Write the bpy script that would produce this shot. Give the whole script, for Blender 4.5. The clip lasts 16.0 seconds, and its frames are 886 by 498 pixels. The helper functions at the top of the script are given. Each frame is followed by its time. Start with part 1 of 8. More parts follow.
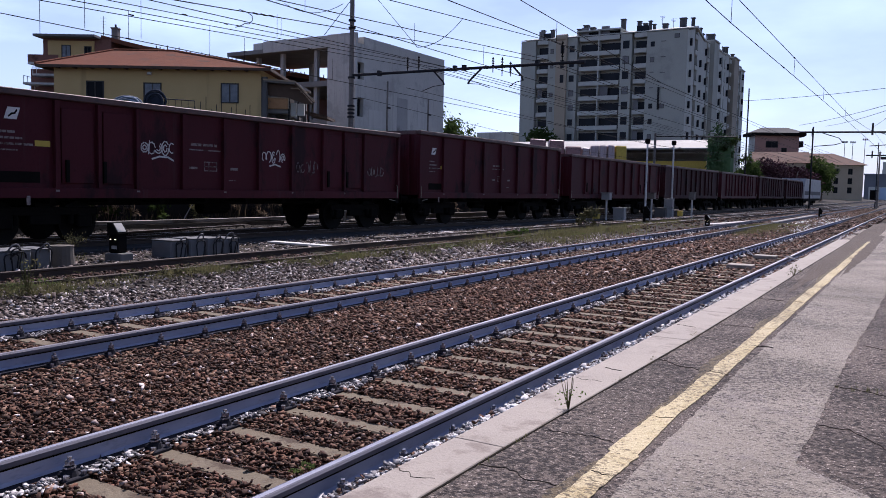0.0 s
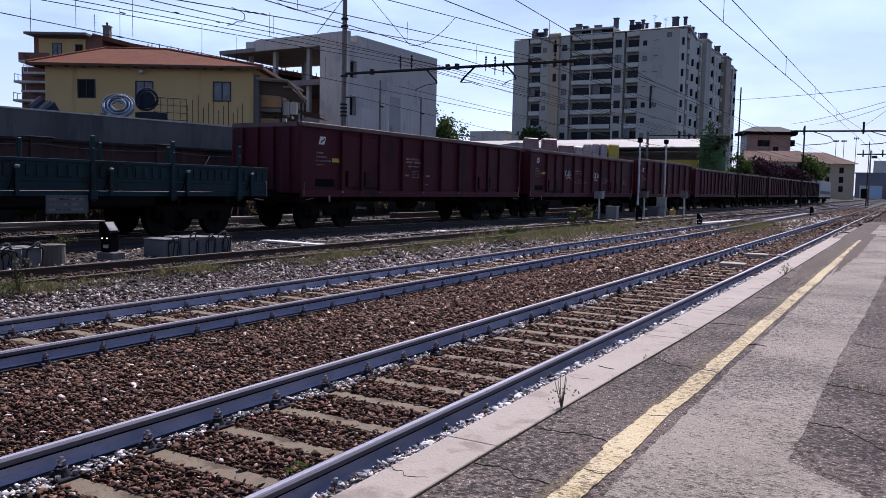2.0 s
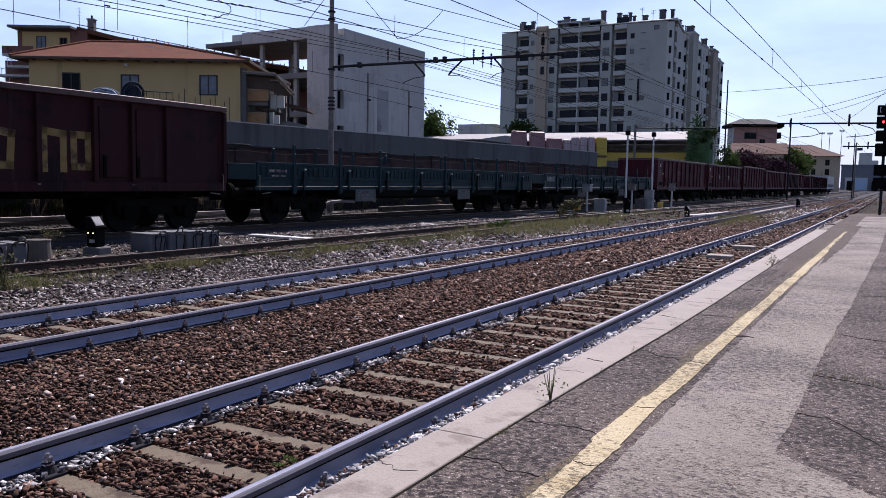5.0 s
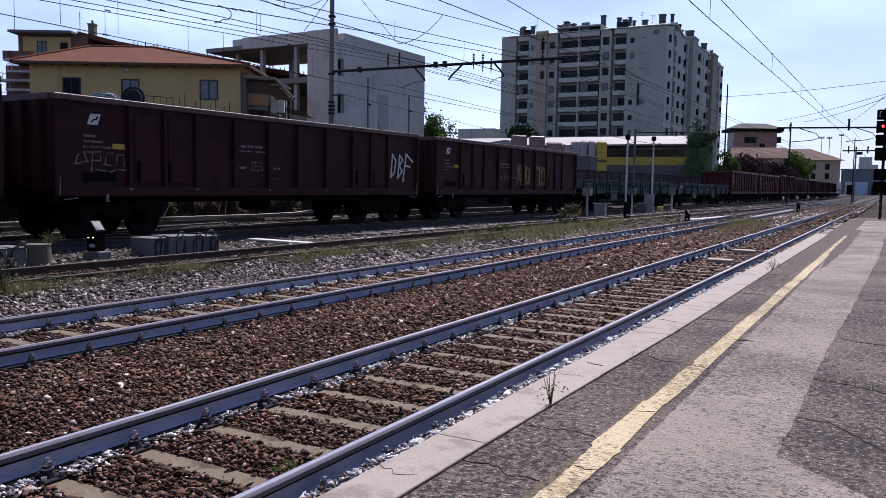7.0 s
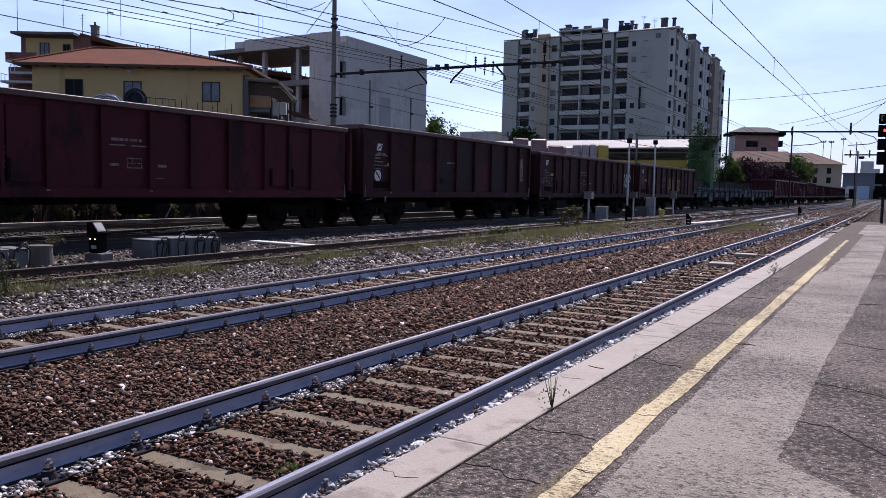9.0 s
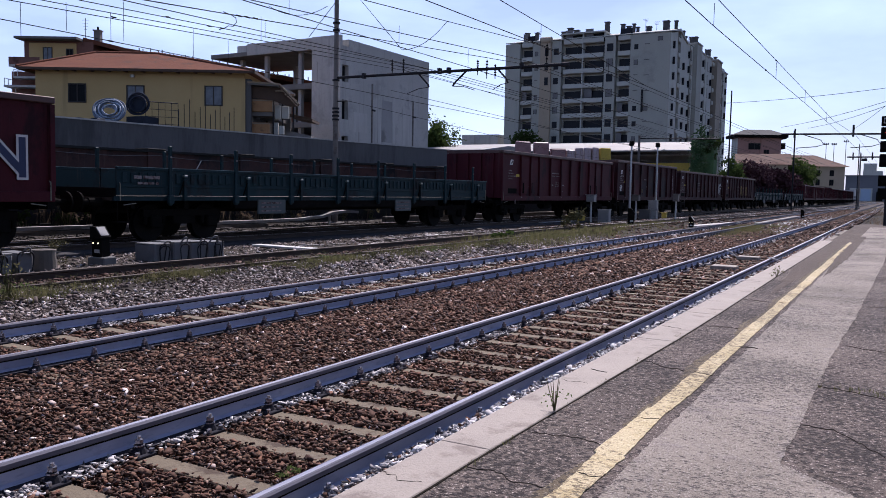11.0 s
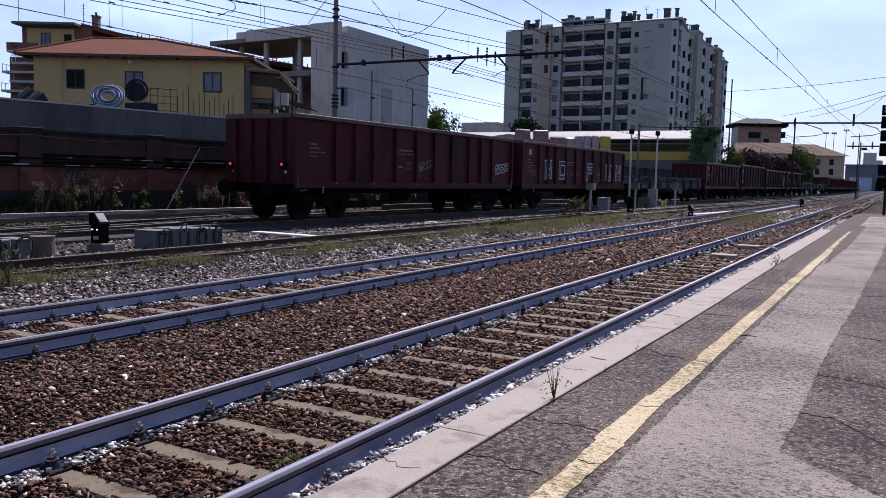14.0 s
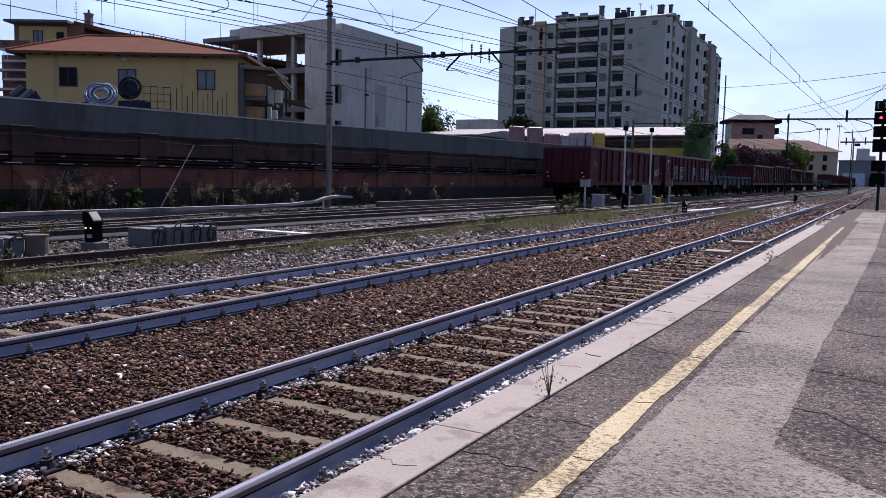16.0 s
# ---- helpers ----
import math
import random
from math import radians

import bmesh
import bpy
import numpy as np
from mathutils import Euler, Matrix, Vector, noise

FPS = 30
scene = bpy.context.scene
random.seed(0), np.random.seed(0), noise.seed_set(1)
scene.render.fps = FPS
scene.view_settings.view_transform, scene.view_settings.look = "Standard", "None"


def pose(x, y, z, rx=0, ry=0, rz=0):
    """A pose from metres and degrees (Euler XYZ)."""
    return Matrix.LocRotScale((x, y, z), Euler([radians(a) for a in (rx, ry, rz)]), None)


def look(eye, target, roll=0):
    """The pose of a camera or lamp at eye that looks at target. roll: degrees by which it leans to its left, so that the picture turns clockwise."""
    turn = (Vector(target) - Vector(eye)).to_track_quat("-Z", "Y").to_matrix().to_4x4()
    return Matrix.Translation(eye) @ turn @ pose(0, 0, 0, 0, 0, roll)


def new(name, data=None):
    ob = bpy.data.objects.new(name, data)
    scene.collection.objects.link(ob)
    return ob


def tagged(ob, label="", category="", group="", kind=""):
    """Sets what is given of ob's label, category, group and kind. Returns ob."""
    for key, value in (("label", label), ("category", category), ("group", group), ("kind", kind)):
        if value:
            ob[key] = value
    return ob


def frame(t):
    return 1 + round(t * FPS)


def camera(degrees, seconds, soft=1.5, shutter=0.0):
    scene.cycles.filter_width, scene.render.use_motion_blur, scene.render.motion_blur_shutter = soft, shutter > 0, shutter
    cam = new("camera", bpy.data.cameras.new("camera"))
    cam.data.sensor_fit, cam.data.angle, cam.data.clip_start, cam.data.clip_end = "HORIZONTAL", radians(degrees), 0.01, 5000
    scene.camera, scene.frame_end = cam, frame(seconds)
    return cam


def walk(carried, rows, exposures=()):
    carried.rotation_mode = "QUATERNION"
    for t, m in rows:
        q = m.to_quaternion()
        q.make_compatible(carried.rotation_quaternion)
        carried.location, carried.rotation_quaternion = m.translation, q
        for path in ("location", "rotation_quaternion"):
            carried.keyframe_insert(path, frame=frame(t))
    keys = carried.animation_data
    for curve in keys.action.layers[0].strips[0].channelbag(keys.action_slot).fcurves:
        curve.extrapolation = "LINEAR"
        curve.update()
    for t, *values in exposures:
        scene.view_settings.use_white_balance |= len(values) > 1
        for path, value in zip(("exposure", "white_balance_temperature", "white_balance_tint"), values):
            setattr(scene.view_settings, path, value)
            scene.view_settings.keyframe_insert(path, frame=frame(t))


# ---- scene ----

# ------------------------------------------------------------------ camera
EYE_ROWS = [  # seconds, x, y, z, yaw to the left of the tracks, pitch, lean
    (0.0, 0.011, -0.006, 1.537, 30.64, -4.42, 1.28),
    (0.5, 0.012, -0.002, 1.534, 30.54, -4.54, 1.22),
    (1.0, 0.008, -0.001, 1.536, 30.51, -4.47, 1.15),
    (1.5, 0.005, -0.002, 1.537, 30.33, -4.50, 1.17),
    (2.0, 0.008, -0.004, 1.537, 30.13, -4.50, 1.28),
    (2.5, 0.008, -0.003, 1.537, 30.01, -4.67, 1.15),
    (3.0, 0.014, 0.001, 1.534, 29.79, -4.62, 1.12),
    (3.5, 0.013, 0.002, 1.533, 29.43, -4.61, 1.04),
    (4.0, 0.010, 0.003, 1.535, 29.26, -4.91, 0.93),
    (6.5, -0.001, 0.010, 1.535, 29.48, -4.96, 1.30),
    (7.0, 0.005, 0.007, 1.533, 29.32, -4.64, 1.06),
    (7.5, 0.007, 0.002, 1.538, 29.32, -4.56, 0.95),
    (8.0, 0.008, -0.003, 1.534, 29.35, -4.41, 1.22),
    (8.5, 0.008, -0.003, 1.537, 29.37, -4.24, 1.34),
    (9.0, 0.003, 0.002, 1.534, 29.41, -4.45, 1.26),
    (11.5, 0.009, -0.007, 1.538, 29.61, -4.20, 1.12),
    (12.0, 0.007, -0.010, 1.536, 29.50, -4.29, 1.10),
    (12.5, 0.006, -0.003, 1.536, 29.52, -4.51, 1.02),
    (13.0, 0.005, -0.003, 1.536, 29.46, -4.67, 1.13),
    (13.5, 0.004, 0.002, 1.531, 29.45, -4.83, 1.21),
    (14.0, -0.002, 0.001, 1.533, 29.51, -5.09, 1.33),
    (14.5, -0.002, 0.006, 1.534, 29.34, -4.97, 1.30),
    (15.0, -0.002, -0.000, 1.535, 29.33, -5.11, 1.36),
    (15.5, -0.003, 0.002, 1.532, 29.13, -5.01, 1.34),
    (16.0, 0.000, -0.000, 1.536, 29.13, -5.29, 1.15),
]


def view(x, y, z, yaw, pitch, lean):
    a, p = radians(yaw), radians(pitch)
    eye = Vector((x, y, z))
    return look(eye, eye + Vector((-math.sin(a) * math.cos(p), math.cos(a) * math.cos(p), math.sin(p))), lean)


cam = camera(58.0, 16.0, soft=0.75)
walk(cam, [(r[0], view(*r[1:])) for r in EYE_ROWS], exposures=[(0.0, 0.35, 5850, 25), (16.0, 0.35, 5850, 25)])

# ------------------------------------------------------------------ sky and sun
SUN_EL, SUN_AZ = 52.0, 13.0   # height, and degrees from the track's direction towards the yard
world = bpy.data.worlds.new("sky")
scene.world = world
world.use_nodes = True
wn, wl = world.node_tree.nodes, world.node_tree.links
HAZE_AZ = 72.0      # where the haze is thickest, to the left of the tracks
sky = wn.new("ShaderNodeTexSky")
sky.sky_type, sky.sun_disc = "NISHITA", False
sky.sun_elevation, sky.sun_rotation = radians(SUN_EL), radians(-SUN_AZ)
sky.air_density, sky.dust_density, sky.ozone_density = 1.0, 0.6, 1.5
wn["Background"].inputs["Strength"].default_value = 0.066
# thin bright haze with soft streaks of cloud
wt = wn.new("ShaderNodeTexCoord")
wm = wn.new("ShaderNodeMapping")
wm.inputs["Scale"].default_value = (1.0, 1.0, 3.2)
wz = wn.new("ShaderNodeTexNoise")
wz.inputs["Scale"].default_value, wz.inputs["Detail"].default_value, wz.inputs["Roughness"].default_value = 2.3, 6.0, 0.55
wr_ = wn.new("ShaderNodeMapRange")
wr_.inputs["From Min"].default_value, wr_.inputs["From Max"].default_value = 0.42, 0.68
wr_.inputs["To Min"].default_value, wr_.inputs["To Max"].default_value = 0.34, 0.88
wx = wn.new("ShaderNodeMix")
wx.data_type = "RGBA"
wx.inputs["B"].default_value = (13.6, 17.2, 24.8, 1.0)
wl.new(wt.outputs["Generated"], wm.inputs["Vector"])
wl.new(wm.outputs[0], wz.inputs["Vector"])
wl.new(wz.outputs["Fac"], wr_.inputs["Value"])
ws = wn.new("ShaderNodeSeparateXYZ")
wl.new(wt.outputs["Generated"], ws.inputs[0])
wh = wn.new("ShaderNodeMapRange")      # the haze thins out towards the zenith
wh.inputs["From Min"].default_value, wh.inputs["From Max"].default_value = 0.10, 0.55
wh.inputs["To Min"].default_value, wh.inputs["To Max"].default_value = 1.0, 0.12
wl.new(ws.outputs["Z"], wh.inputs["Value"])
wk = wn.new("ShaderNodeMath")
wk.operation = "MULTIPLY"
wl.new(wr_.outputs[0], wk.inputs[0])
wl.new(wh.outputs[0], wk.inputs[1])
# and it is thickest over the town
wd = wn.new("ShaderNodeVectorMath")
wd.operation = "DOT_PRODUCT"
wd.inputs[1].default_value = (-math.sin(radians(HAZE_AZ)), math.cos(radians(HAZE_AZ)), 0.0)
wl.new(wt.outputs["Generated"], wd.inputs[0])
wa = wn.new("ShaderNodeMapRange")
wa.inputs["From Min"].default_value, wa.inputs["From Max"].default_value = -0.35, 0.98
wa.inputs["To Min"].default_value, wa.inputs["To Max"].default_value = 0.30, 1.0
wl.new(wd.outputs["Value"], wa.inputs["Value"])
wq = wn.new("ShaderNodeMath")
wq.operation = "MULTIPLY"
wl.new(wk.outputs[0], wq.inputs[0])
wl.new(wa.outputs[0], wq.inputs[1])
wl.new(wq.outputs[0], wx.inputs["Factor"])
wl.new(sky.outputs[0], wx.inputs["A"])
wl.new(wx.outputs["Result"], wn["Background"].inputs["Color"])

sun = new("sun", bpy.data.lights.new("sun", "SUN"))
sun.data.energy, sun.data.angle, sun.data.color = 5.0, radians(0.53), (1.0, 0.92, 0.79)
_az, _el = radians(SUN_AZ), radians(SUN_EL)
sun.matrix_world = look((0, 0, 60), Vector((0, 0, 60)) - Vector((-math.sin(_az) * math.cos(_el), math.cos(_az) * math.cos(_el), math.sin(_el))))


# ------------------------------------------------------------------ materials
def mat(name, a, b, scale=4.0, rough=0.8, metal=0.0, bump=0.0, fine=40.0, spot=None, spot_at=0.62, spot_scale=1.0, stretch=(1, 1, 1), rough_var=0.1, spec=0.5, world_space=False, streak=None, streak_at=0.58, streak_scale=3.0):
    """Two colours mixed by coarse noise, fine noise for grain and relief, and stains of a third colour."""
    m = bpy.data.materials.new(name)
    m.use_nodes = True
    n, l = m.node_tree.nodes, m.node_tree.links
    p = n["Principled BSDF"]
    p.inputs["Metallic"].default_value = metal
    p.inputs["Specular IOR Level"].default_value = spec
    if world_space:
        tc = n.new("ShaderNodeNewGeometry").outputs["Position"]
    else:
        tc = n.new("ShaderNodeTexCoord").outputs["Object"]
    mp = n.new("ShaderNodeMapping")
    mp.inputs["Scale"].default_value = stretch
    l.new(tc, mp.inputs["Vector"])

    def nz(s, d=4.0, r=0.6):
        t = n.new("ShaderNodeTexNoise")
        t.inputs["Scale"].default_value, t.inputs["Detail"].default_value, t.inputs["Roughness"].default_value = s, d, r
        l.new(mp.outputs[0], t.inputs["Vector"])
        return t.outputs["Fac"]

    def ramp(src, lo, hi):
        r = n.new("ShaderNodeMapRange")
        r.inputs["From Min"].default_value, r.inputs["From Max"].default_value = lo, hi
        l.new(src, r.inputs["Value"])
        return r.outputs[0]

    def mix(f, x, y):
        k = n.new("ShaderNodeMix")
        k.data_type = "RGBA"
        l.new(f, k.inputs["Factor"])
        for sock, v in ((k.inputs["A"], x), (k.inputs["B"], y)):
            if isinstance(v, tuple):
                sock.default_value = (*v, 1.0)
            else:
                l.new(v, sock)
        return k.outputs["Result"]

    coarse = nz(scale)
    grain = nz(fine, 3.0, 0.7)
    col = mix(ramp(coarse, 0.3, 0.7), a, b)
    dark = tuple(0.72 * v for v in a)
    col = mix(ramp(grain, 0.55, 0.85), col, dark)
    if spot:
        col = mix(ramp(nz(spot_scale, 6.0, 0.7), spot_at, spot_at + 0.1), col, spot)
    if streak:
        sm = n.new("ShaderNodeMapping")
        sm.inputs["Scale"].default_value = (1.0, 1.0, 0.07)
        l.new(tc, sm.inputs["Vector"])
        st = n.new("ShaderNodeTexNoise")
        st.inputs["Scale"].default_value, st.inputs["Detail"].default_value, st.inputs["Roughness"].default_value = streak_scale, 5.0, 0.7
        l.new(sm.outputs[0], st.inputs["Vector"])
        col = mix(ramp(st.outputs["Fac"], streak_at, streak_at + 0.16), col, streak)
    l.new(col, p.inputs["Base Color"])
    rr = n.new("ShaderNodeMapRange")
    rr.inputs["To Min"].default_value, rr.inputs["To Max"].default_value = max(0.03, rough - rough_var), min(1.0, rough + rough_var)
    l.new(coarse, rr.inputs["Value"])
    l.new(rr.outputs[0], p.inputs["Roughness"])
    if bump:
        bp = n.new("ShaderNodeBump")
        bp.inputs["Strength"].default_value, bp.inputs["Distance"].default_value = 1.0, bump
        l.new(grain, bp.inputs["Height"])
        l.new(bp.outputs[0], p.inputs["Normal"])
    return m


def island(name, stops, rough=0.9, bump=0.004, fine=60.0, by_object=False):
    """Colours chosen piece by piece."""
    m = bpy.data.materials.new(name)
    m.use_nodes = True
    n, l = m.node_tree.nodes, m.node_tree.links
    p = n["Principled BSDF"]
    p.inputs["Roughness"].default_value = rough
    p.inputs["Specular IOR Level"].default_value = 0.3
    src = n.new("ShaderNodeObjectInfo").outputs["Random"] if by_object else n.new("ShaderNodeNewGeometry").outputs["Random Per Island"]
    r = n.new("ShaderNodeValToRGB")
    r.color_ramp.interpolation = "CONSTANT" if len(stops) > 6 else "LINEAR"
    while len(r.color_ramp.elements) < len(stops):
        r.color_ramp.elements.new(0.5)
    for e, (pos, c) in zip(r.color_ramp.elements, stops):
        e.position, e.color = pos, (*c, 1.0)
    l.new(src, r.inputs[0])
    t = n.new("ShaderNodeTexNoise")
    t.inputs["Scale"].default_value, t.inputs["Detail"].default_value = fine, 3.0
    l.new(n.new("ShaderNodeTexCoord").outputs["Object"], t.inputs["Vector"])
    k = n.new("ShaderNodeMix")
    k.data_type, k.blend_type = "RGBA", "MULTIPLY"
    k.inputs["Factor"].default_value = 0.5
    l.new(r.outputs[0], k.inputs["A"])
    l.new(t.outputs["Fac"], k.inputs["B"])
    l.new(k.outputs["Result"], p.inputs["Base Color"])
    return m


def aggregate(name, a, b, pale, dark, stain, scale=0.8, grit=110.0, rough=0.9, bump=0.006, pale_at=0.62, streak=(1, 1, 1), pits=0.0, pit_scale=26.0, dark_at=0.56):
    """Worn surfacing: mottled binder with pale and dark grit, worn patches and hairline wear."""
    m = bpy.data.materials.new(name)
    m.use_nodes = True
    n, l = m.node_tree.nodes, m.node_tree.links
    p = n["Principled BSDF"]
    p.inputs["Roughness"].default_value = rough
    p.inputs["Specular IOR Level"].default_value = 0.35
    pos = n.new("ShaderNodeNewGeometry").outputs["Position"]
    mp = n.new("ShaderNodeMapping")
    mp.inputs["Scale"].default_value = streak
    l.new(pos, mp.inputs["Vector"])

    def nz(s, d, r, src):
        t = n.new("ShaderNodeTexNoise")
        t.inputs["Scale"].default_value, t.inputs["Detail"].default_value, t.inputs["Roughness"].default_value = s, d, r
        l.new(src, t.inputs["Vector"])
        return t.outputs["Fac"]

    def rng(src, lo, hi):
        r = n.new("ShaderNodeMapRange")
        r.inputs["From Min"].default_value, r.inputs["From Max"].default_value = lo, hi
        l.new(src, r.inputs["Value"])
        return r.outputs[0]

    def mix(f, x, y):
        k = n.new("ShaderNodeMix")
        k.data_type = "RGBA"
        l.new(f, k.inputs["Factor"])
        for sock, v in ((k.inputs["A"], x), (k.inputs["B"], y)):
            if isinstance(v, tuple):
                sock.default_value = (*v, 1.0)
            else:
                l.new(v, sock)
        return k.outputs["Result"]

    col = mix(rng(nz(scale, 5, 0.65, pos), 0.35, 0.65), a, b)
    col = mix(rng(nz(scale * 3.3, 6, 0.75, mp.outputs[0]), 0.54, 0.66), col, stain)
    g1 = nz(grit, 2.0, 0.6, pos)
    g2 = nz(grit * 0.45, 3.0, 0.7, mp.outputs[0])
    col = mix(rng(g1, pale_at, pale_at + 0.06), col, pale)
    if pits:        # dark grit and small worn hollows, gathered in patches
        big = nz(1.1, 3.0, 0.5, pos)
        mg = n.new("ShaderNodeMath")
        mg.operation = "MULTIPLY_ADD"
        mg.inputs[1].default_value = 0.34
        l.new(big, mg.inputs[0])
        l.new(g2, mg.inputs[2])
        col = mix(rng(mg.outputs[0], dark_at + 0.122, dark_at + 0.205), col, dark)
        hole = nz(pit_scale, 6.0, 0.8, mp.outputs[0])
        ma = n.new("ShaderNodeMath")
        ma.operation = "MULTIPLY_ADD"
        ma.inputs[1].default_value = 0.22
        l.new(big, ma.inputs[0])
        l.new(hole, ma.inputs[2])
        pit = rng(ma.outputs[0], pits, pits + 0.07)
        col = mix(pit, col, dark)
    else:
        col = mix(rng(g2, dark_at, dark_at + 0.1), col, dark)
    l.new(col, p.inputs["Base Color"])
    bp = n.new("ShaderNodeBump")
    bp.inputs["Strength"].default_value, bp.inputs["Distance"].default_value = 1.0, bump
    add = n.new("ShaderNodeMath")
    l.new(g1, add.inputs[0])
    l.new(g2, add.inputs[1])
    l.new(add.outputs[0], bp.inputs["Height"])
    l.new(bp.outputs[0], p.inputs["Normal"])
    return m


def translucent(m, share_=0.5):
    """Thin leaves let part of the light through."""
    n, l = m.node_tree.nodes, m.node_tree.links
    p, out = n["Principled BSDF"], n["Material Output"]
    tr, mx = n.new("ShaderNodeBsdfTranslucent"), n.new("ShaderNodeMixShader")
    l.new(p.inputs["Base Color"].links[0].from_socket, tr.inputs["Color"])
    mx.inputs["Fac"].default_value = share_
    l.new(p.outputs[0], mx.inputs[1])
    l.new(tr.outputs[0], mx.inputs[2])
    l.new(mx.outputs[0], out.inputs["Surface"])


def plain(name, c, rough=0.5, metal=0.0, glow=0.0):
    m = mat(name, c, tuple(0.85 * v for v in c), 6.0, rough, metal)
    if glow:
        p = m.node_tree.nodes["Principled BSDF"]
        p.inputs["Emission Color"].default_value, p.inputs["Emission Strength"].default_value = (*c, 1.0), glow
    return m


M_GROUND = mat("yard_soil", (0.03424, 0.0292, 0.02528), (0.0476, 0.04168, 0.03568), 0.35, 0.95, bump=0.03, fine=14.0, spot=(0.02976, 0.03424, 0.0164), spot_at=0.58, spot_scale=0.5, world_space=True, spec=0.12)
# near-black brown: shade in the gaps between stones is put into the bed
M_BALLAST_BED = mat("ballast_bed", (0.018, 0.010, 0.008), (0.03, 0.017, 0.013), 1.2, 0.95, bump=0.04, fine=22.0, world_space=True)
M_STONE_BROWN = island("rusty_ballast", [(0.0, (0.03772, 0.01952, 0.01436)), (0.12, (0.1056, 0.05235, 0.03597)), (0.26, (0.06918, 0.03523, 0.02523)), (0.4, (0.1697, 0.08392, 0.05633)), (0.54, (0.1474, 0.08277, 0.05396)), (0.66, (0.2076, 0.1096, 0.07193)), (0.78, (0.2389, 0.1179, 0.0803)), (0.87, (0.2949, 0.1826, 0.1261)), (0.945, (0.3982, 0.2611, 0.2036)), (0.972, (0.5482, 0.4385, 0.3959)), (0.99, (0.9398, 0.8151, 0.7794))])
M_STONE_GREY = island("grey_ballast", [(0.0, (0.03375, 0.02475, 0.0225)), (0.35, (0.1238, 0.09342, 0.08438)), (0.75, (0.3038, 0.2531, 0.2385)), (1.0, (0.7425, 0.675, 0.6638))])
M_DIRTPATH = aggregate("dusty_brown_path", (0.05633, 0.03938, 0.0296), (0.07876, 0.05688, 0.04357), (0.1719, 0.1357, 0.111), (0.03341, 0.02406, 0.01726), (0.05967, 0.04376, 0.02877), 0.5, 40.0, bump=0.012, pale_at=0.62)
M_STONE_WHITE = island("pale_ballast", [(0.0, (0.05, 0.045, 0.05)), (0.2, (0.2, 0.19, 0.205)), (0.5, (0.52, 0.5, 0.52)), (1.0, (0.9, 0.88, 0.88))])
# matte steel; the blue sky reflection is put into the base colour
M_RAIL = mat("rail_steel_web", (0.312, 0.3453, 0.4732), (0.416, 0.4555, 0.5928), 3.0, 0.7, 0.0, spec=0.08, bump=0.001, fine=30.0, spot=(0.2288, 0.234, 0.3224), spot_at=0.6, spot_scale=2.0, stretch=(1, 0.25, 1))
M_HEAD = mat("rail_running_surface", (0.4928, 0.4576, 0.484), (0.5808, 0.5368, 0.5544), 2.0, 0.3, 0.6, stretch=(6, 0.3, 1), rough_var=0.08)
# near-black: the rail foot's shadow strip put into the colour; clips share it
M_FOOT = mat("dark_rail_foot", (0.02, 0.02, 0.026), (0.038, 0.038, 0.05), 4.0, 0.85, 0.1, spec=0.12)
M_RAIL_FAR = mat("dark_far_rail", (0.10, 0.10, 0.13), (0.17, 0.17, 0.21), 3.0, 0.6, 0.2, bump=0.001, fine=30.0, spot=(0.07, 0.055, 0.05), spot_at=0.55, spot_scale=1.0, stretch=(1, 0.25, 1))
M_RAILHEAD = mat("rail_head_side", (0.1178, 0.1178, 0.1454), (0.1572, 0.1532, 0.1846), 2.5, 0.6, 0.1, spec=0.12, stretch=(1, 0.2, 1))
M_RUST_RAIL = mat("rusty_rail", (0.0378, 0.0252, 0.02016), (0.06048, 0.04032, 0.03024), 4.0, 0.75, 0.2, bump=0.002)
M_SLEEPER = mat("concrete_sleeper", (0.1215, 0.0954, 0.06216), (0.171, 0.1368, 0.0924), 7.0, 0.9, bump=0.006, fine=50.0, spot=(0.063, 0.0405, 0.0252), spot_at=0.54, spot_scale=3.0)
M_WOOD_SLEEPER = mat("timber_sleeper", (0.07, 0.0595, 0.049), (0.119, 0.105, 0.0875), 3.0, 0.95, bump=0.006, fine=30.0, stretch=(0.3, 1, 1))
M_BOLT = mat("worn_steel_nut", (0.2, 0.21, 0.26), (0.42, 0.43, 0.5), 16.0, 0.25, 0.7)
M_ASPHALT = aggregate("worn_asphalt", (0.0963, 0.076, 0.06486), (0.1552, 0.123, 0.1053), (0.4601, 0.39, 0.3478), (0.02568, 0.019, 0.01786), (0.08346, 0.066, 0.05452), 0.9, 70.0, bump=0.02, pale_at=0.6, streak=(0.963, 1.05, 0.94), pits=0.655, pit_scale=30.0, dark_at=0.54)
M_CEMENT = aggregate("pale_cement_strip", (0.216, 0.1872, 0.1548), (0.325, 0.2842, 0.2394), (0.4, 0.3548, 0.3325), (0.075, 0.06272, 0.05795), (0.225, 0.196, 0.1824), 0.7, 80.0, bump=0.016, pale_at=0.61, pits=0.635, pit_scale=30.0, streak=(0.8, 1.078, 0.95), dark_at=0.59)
M_COPING = mat("coping_stone", (0.275, 0.24, 0.207), (0.345, 0.303, 0.263), 2.2, 0.85, bump=0.005, fine=55.0, spot=(0.20, 0.165, 0.142), spot_at=0.55, spot_scale=3.0, world_space=True)
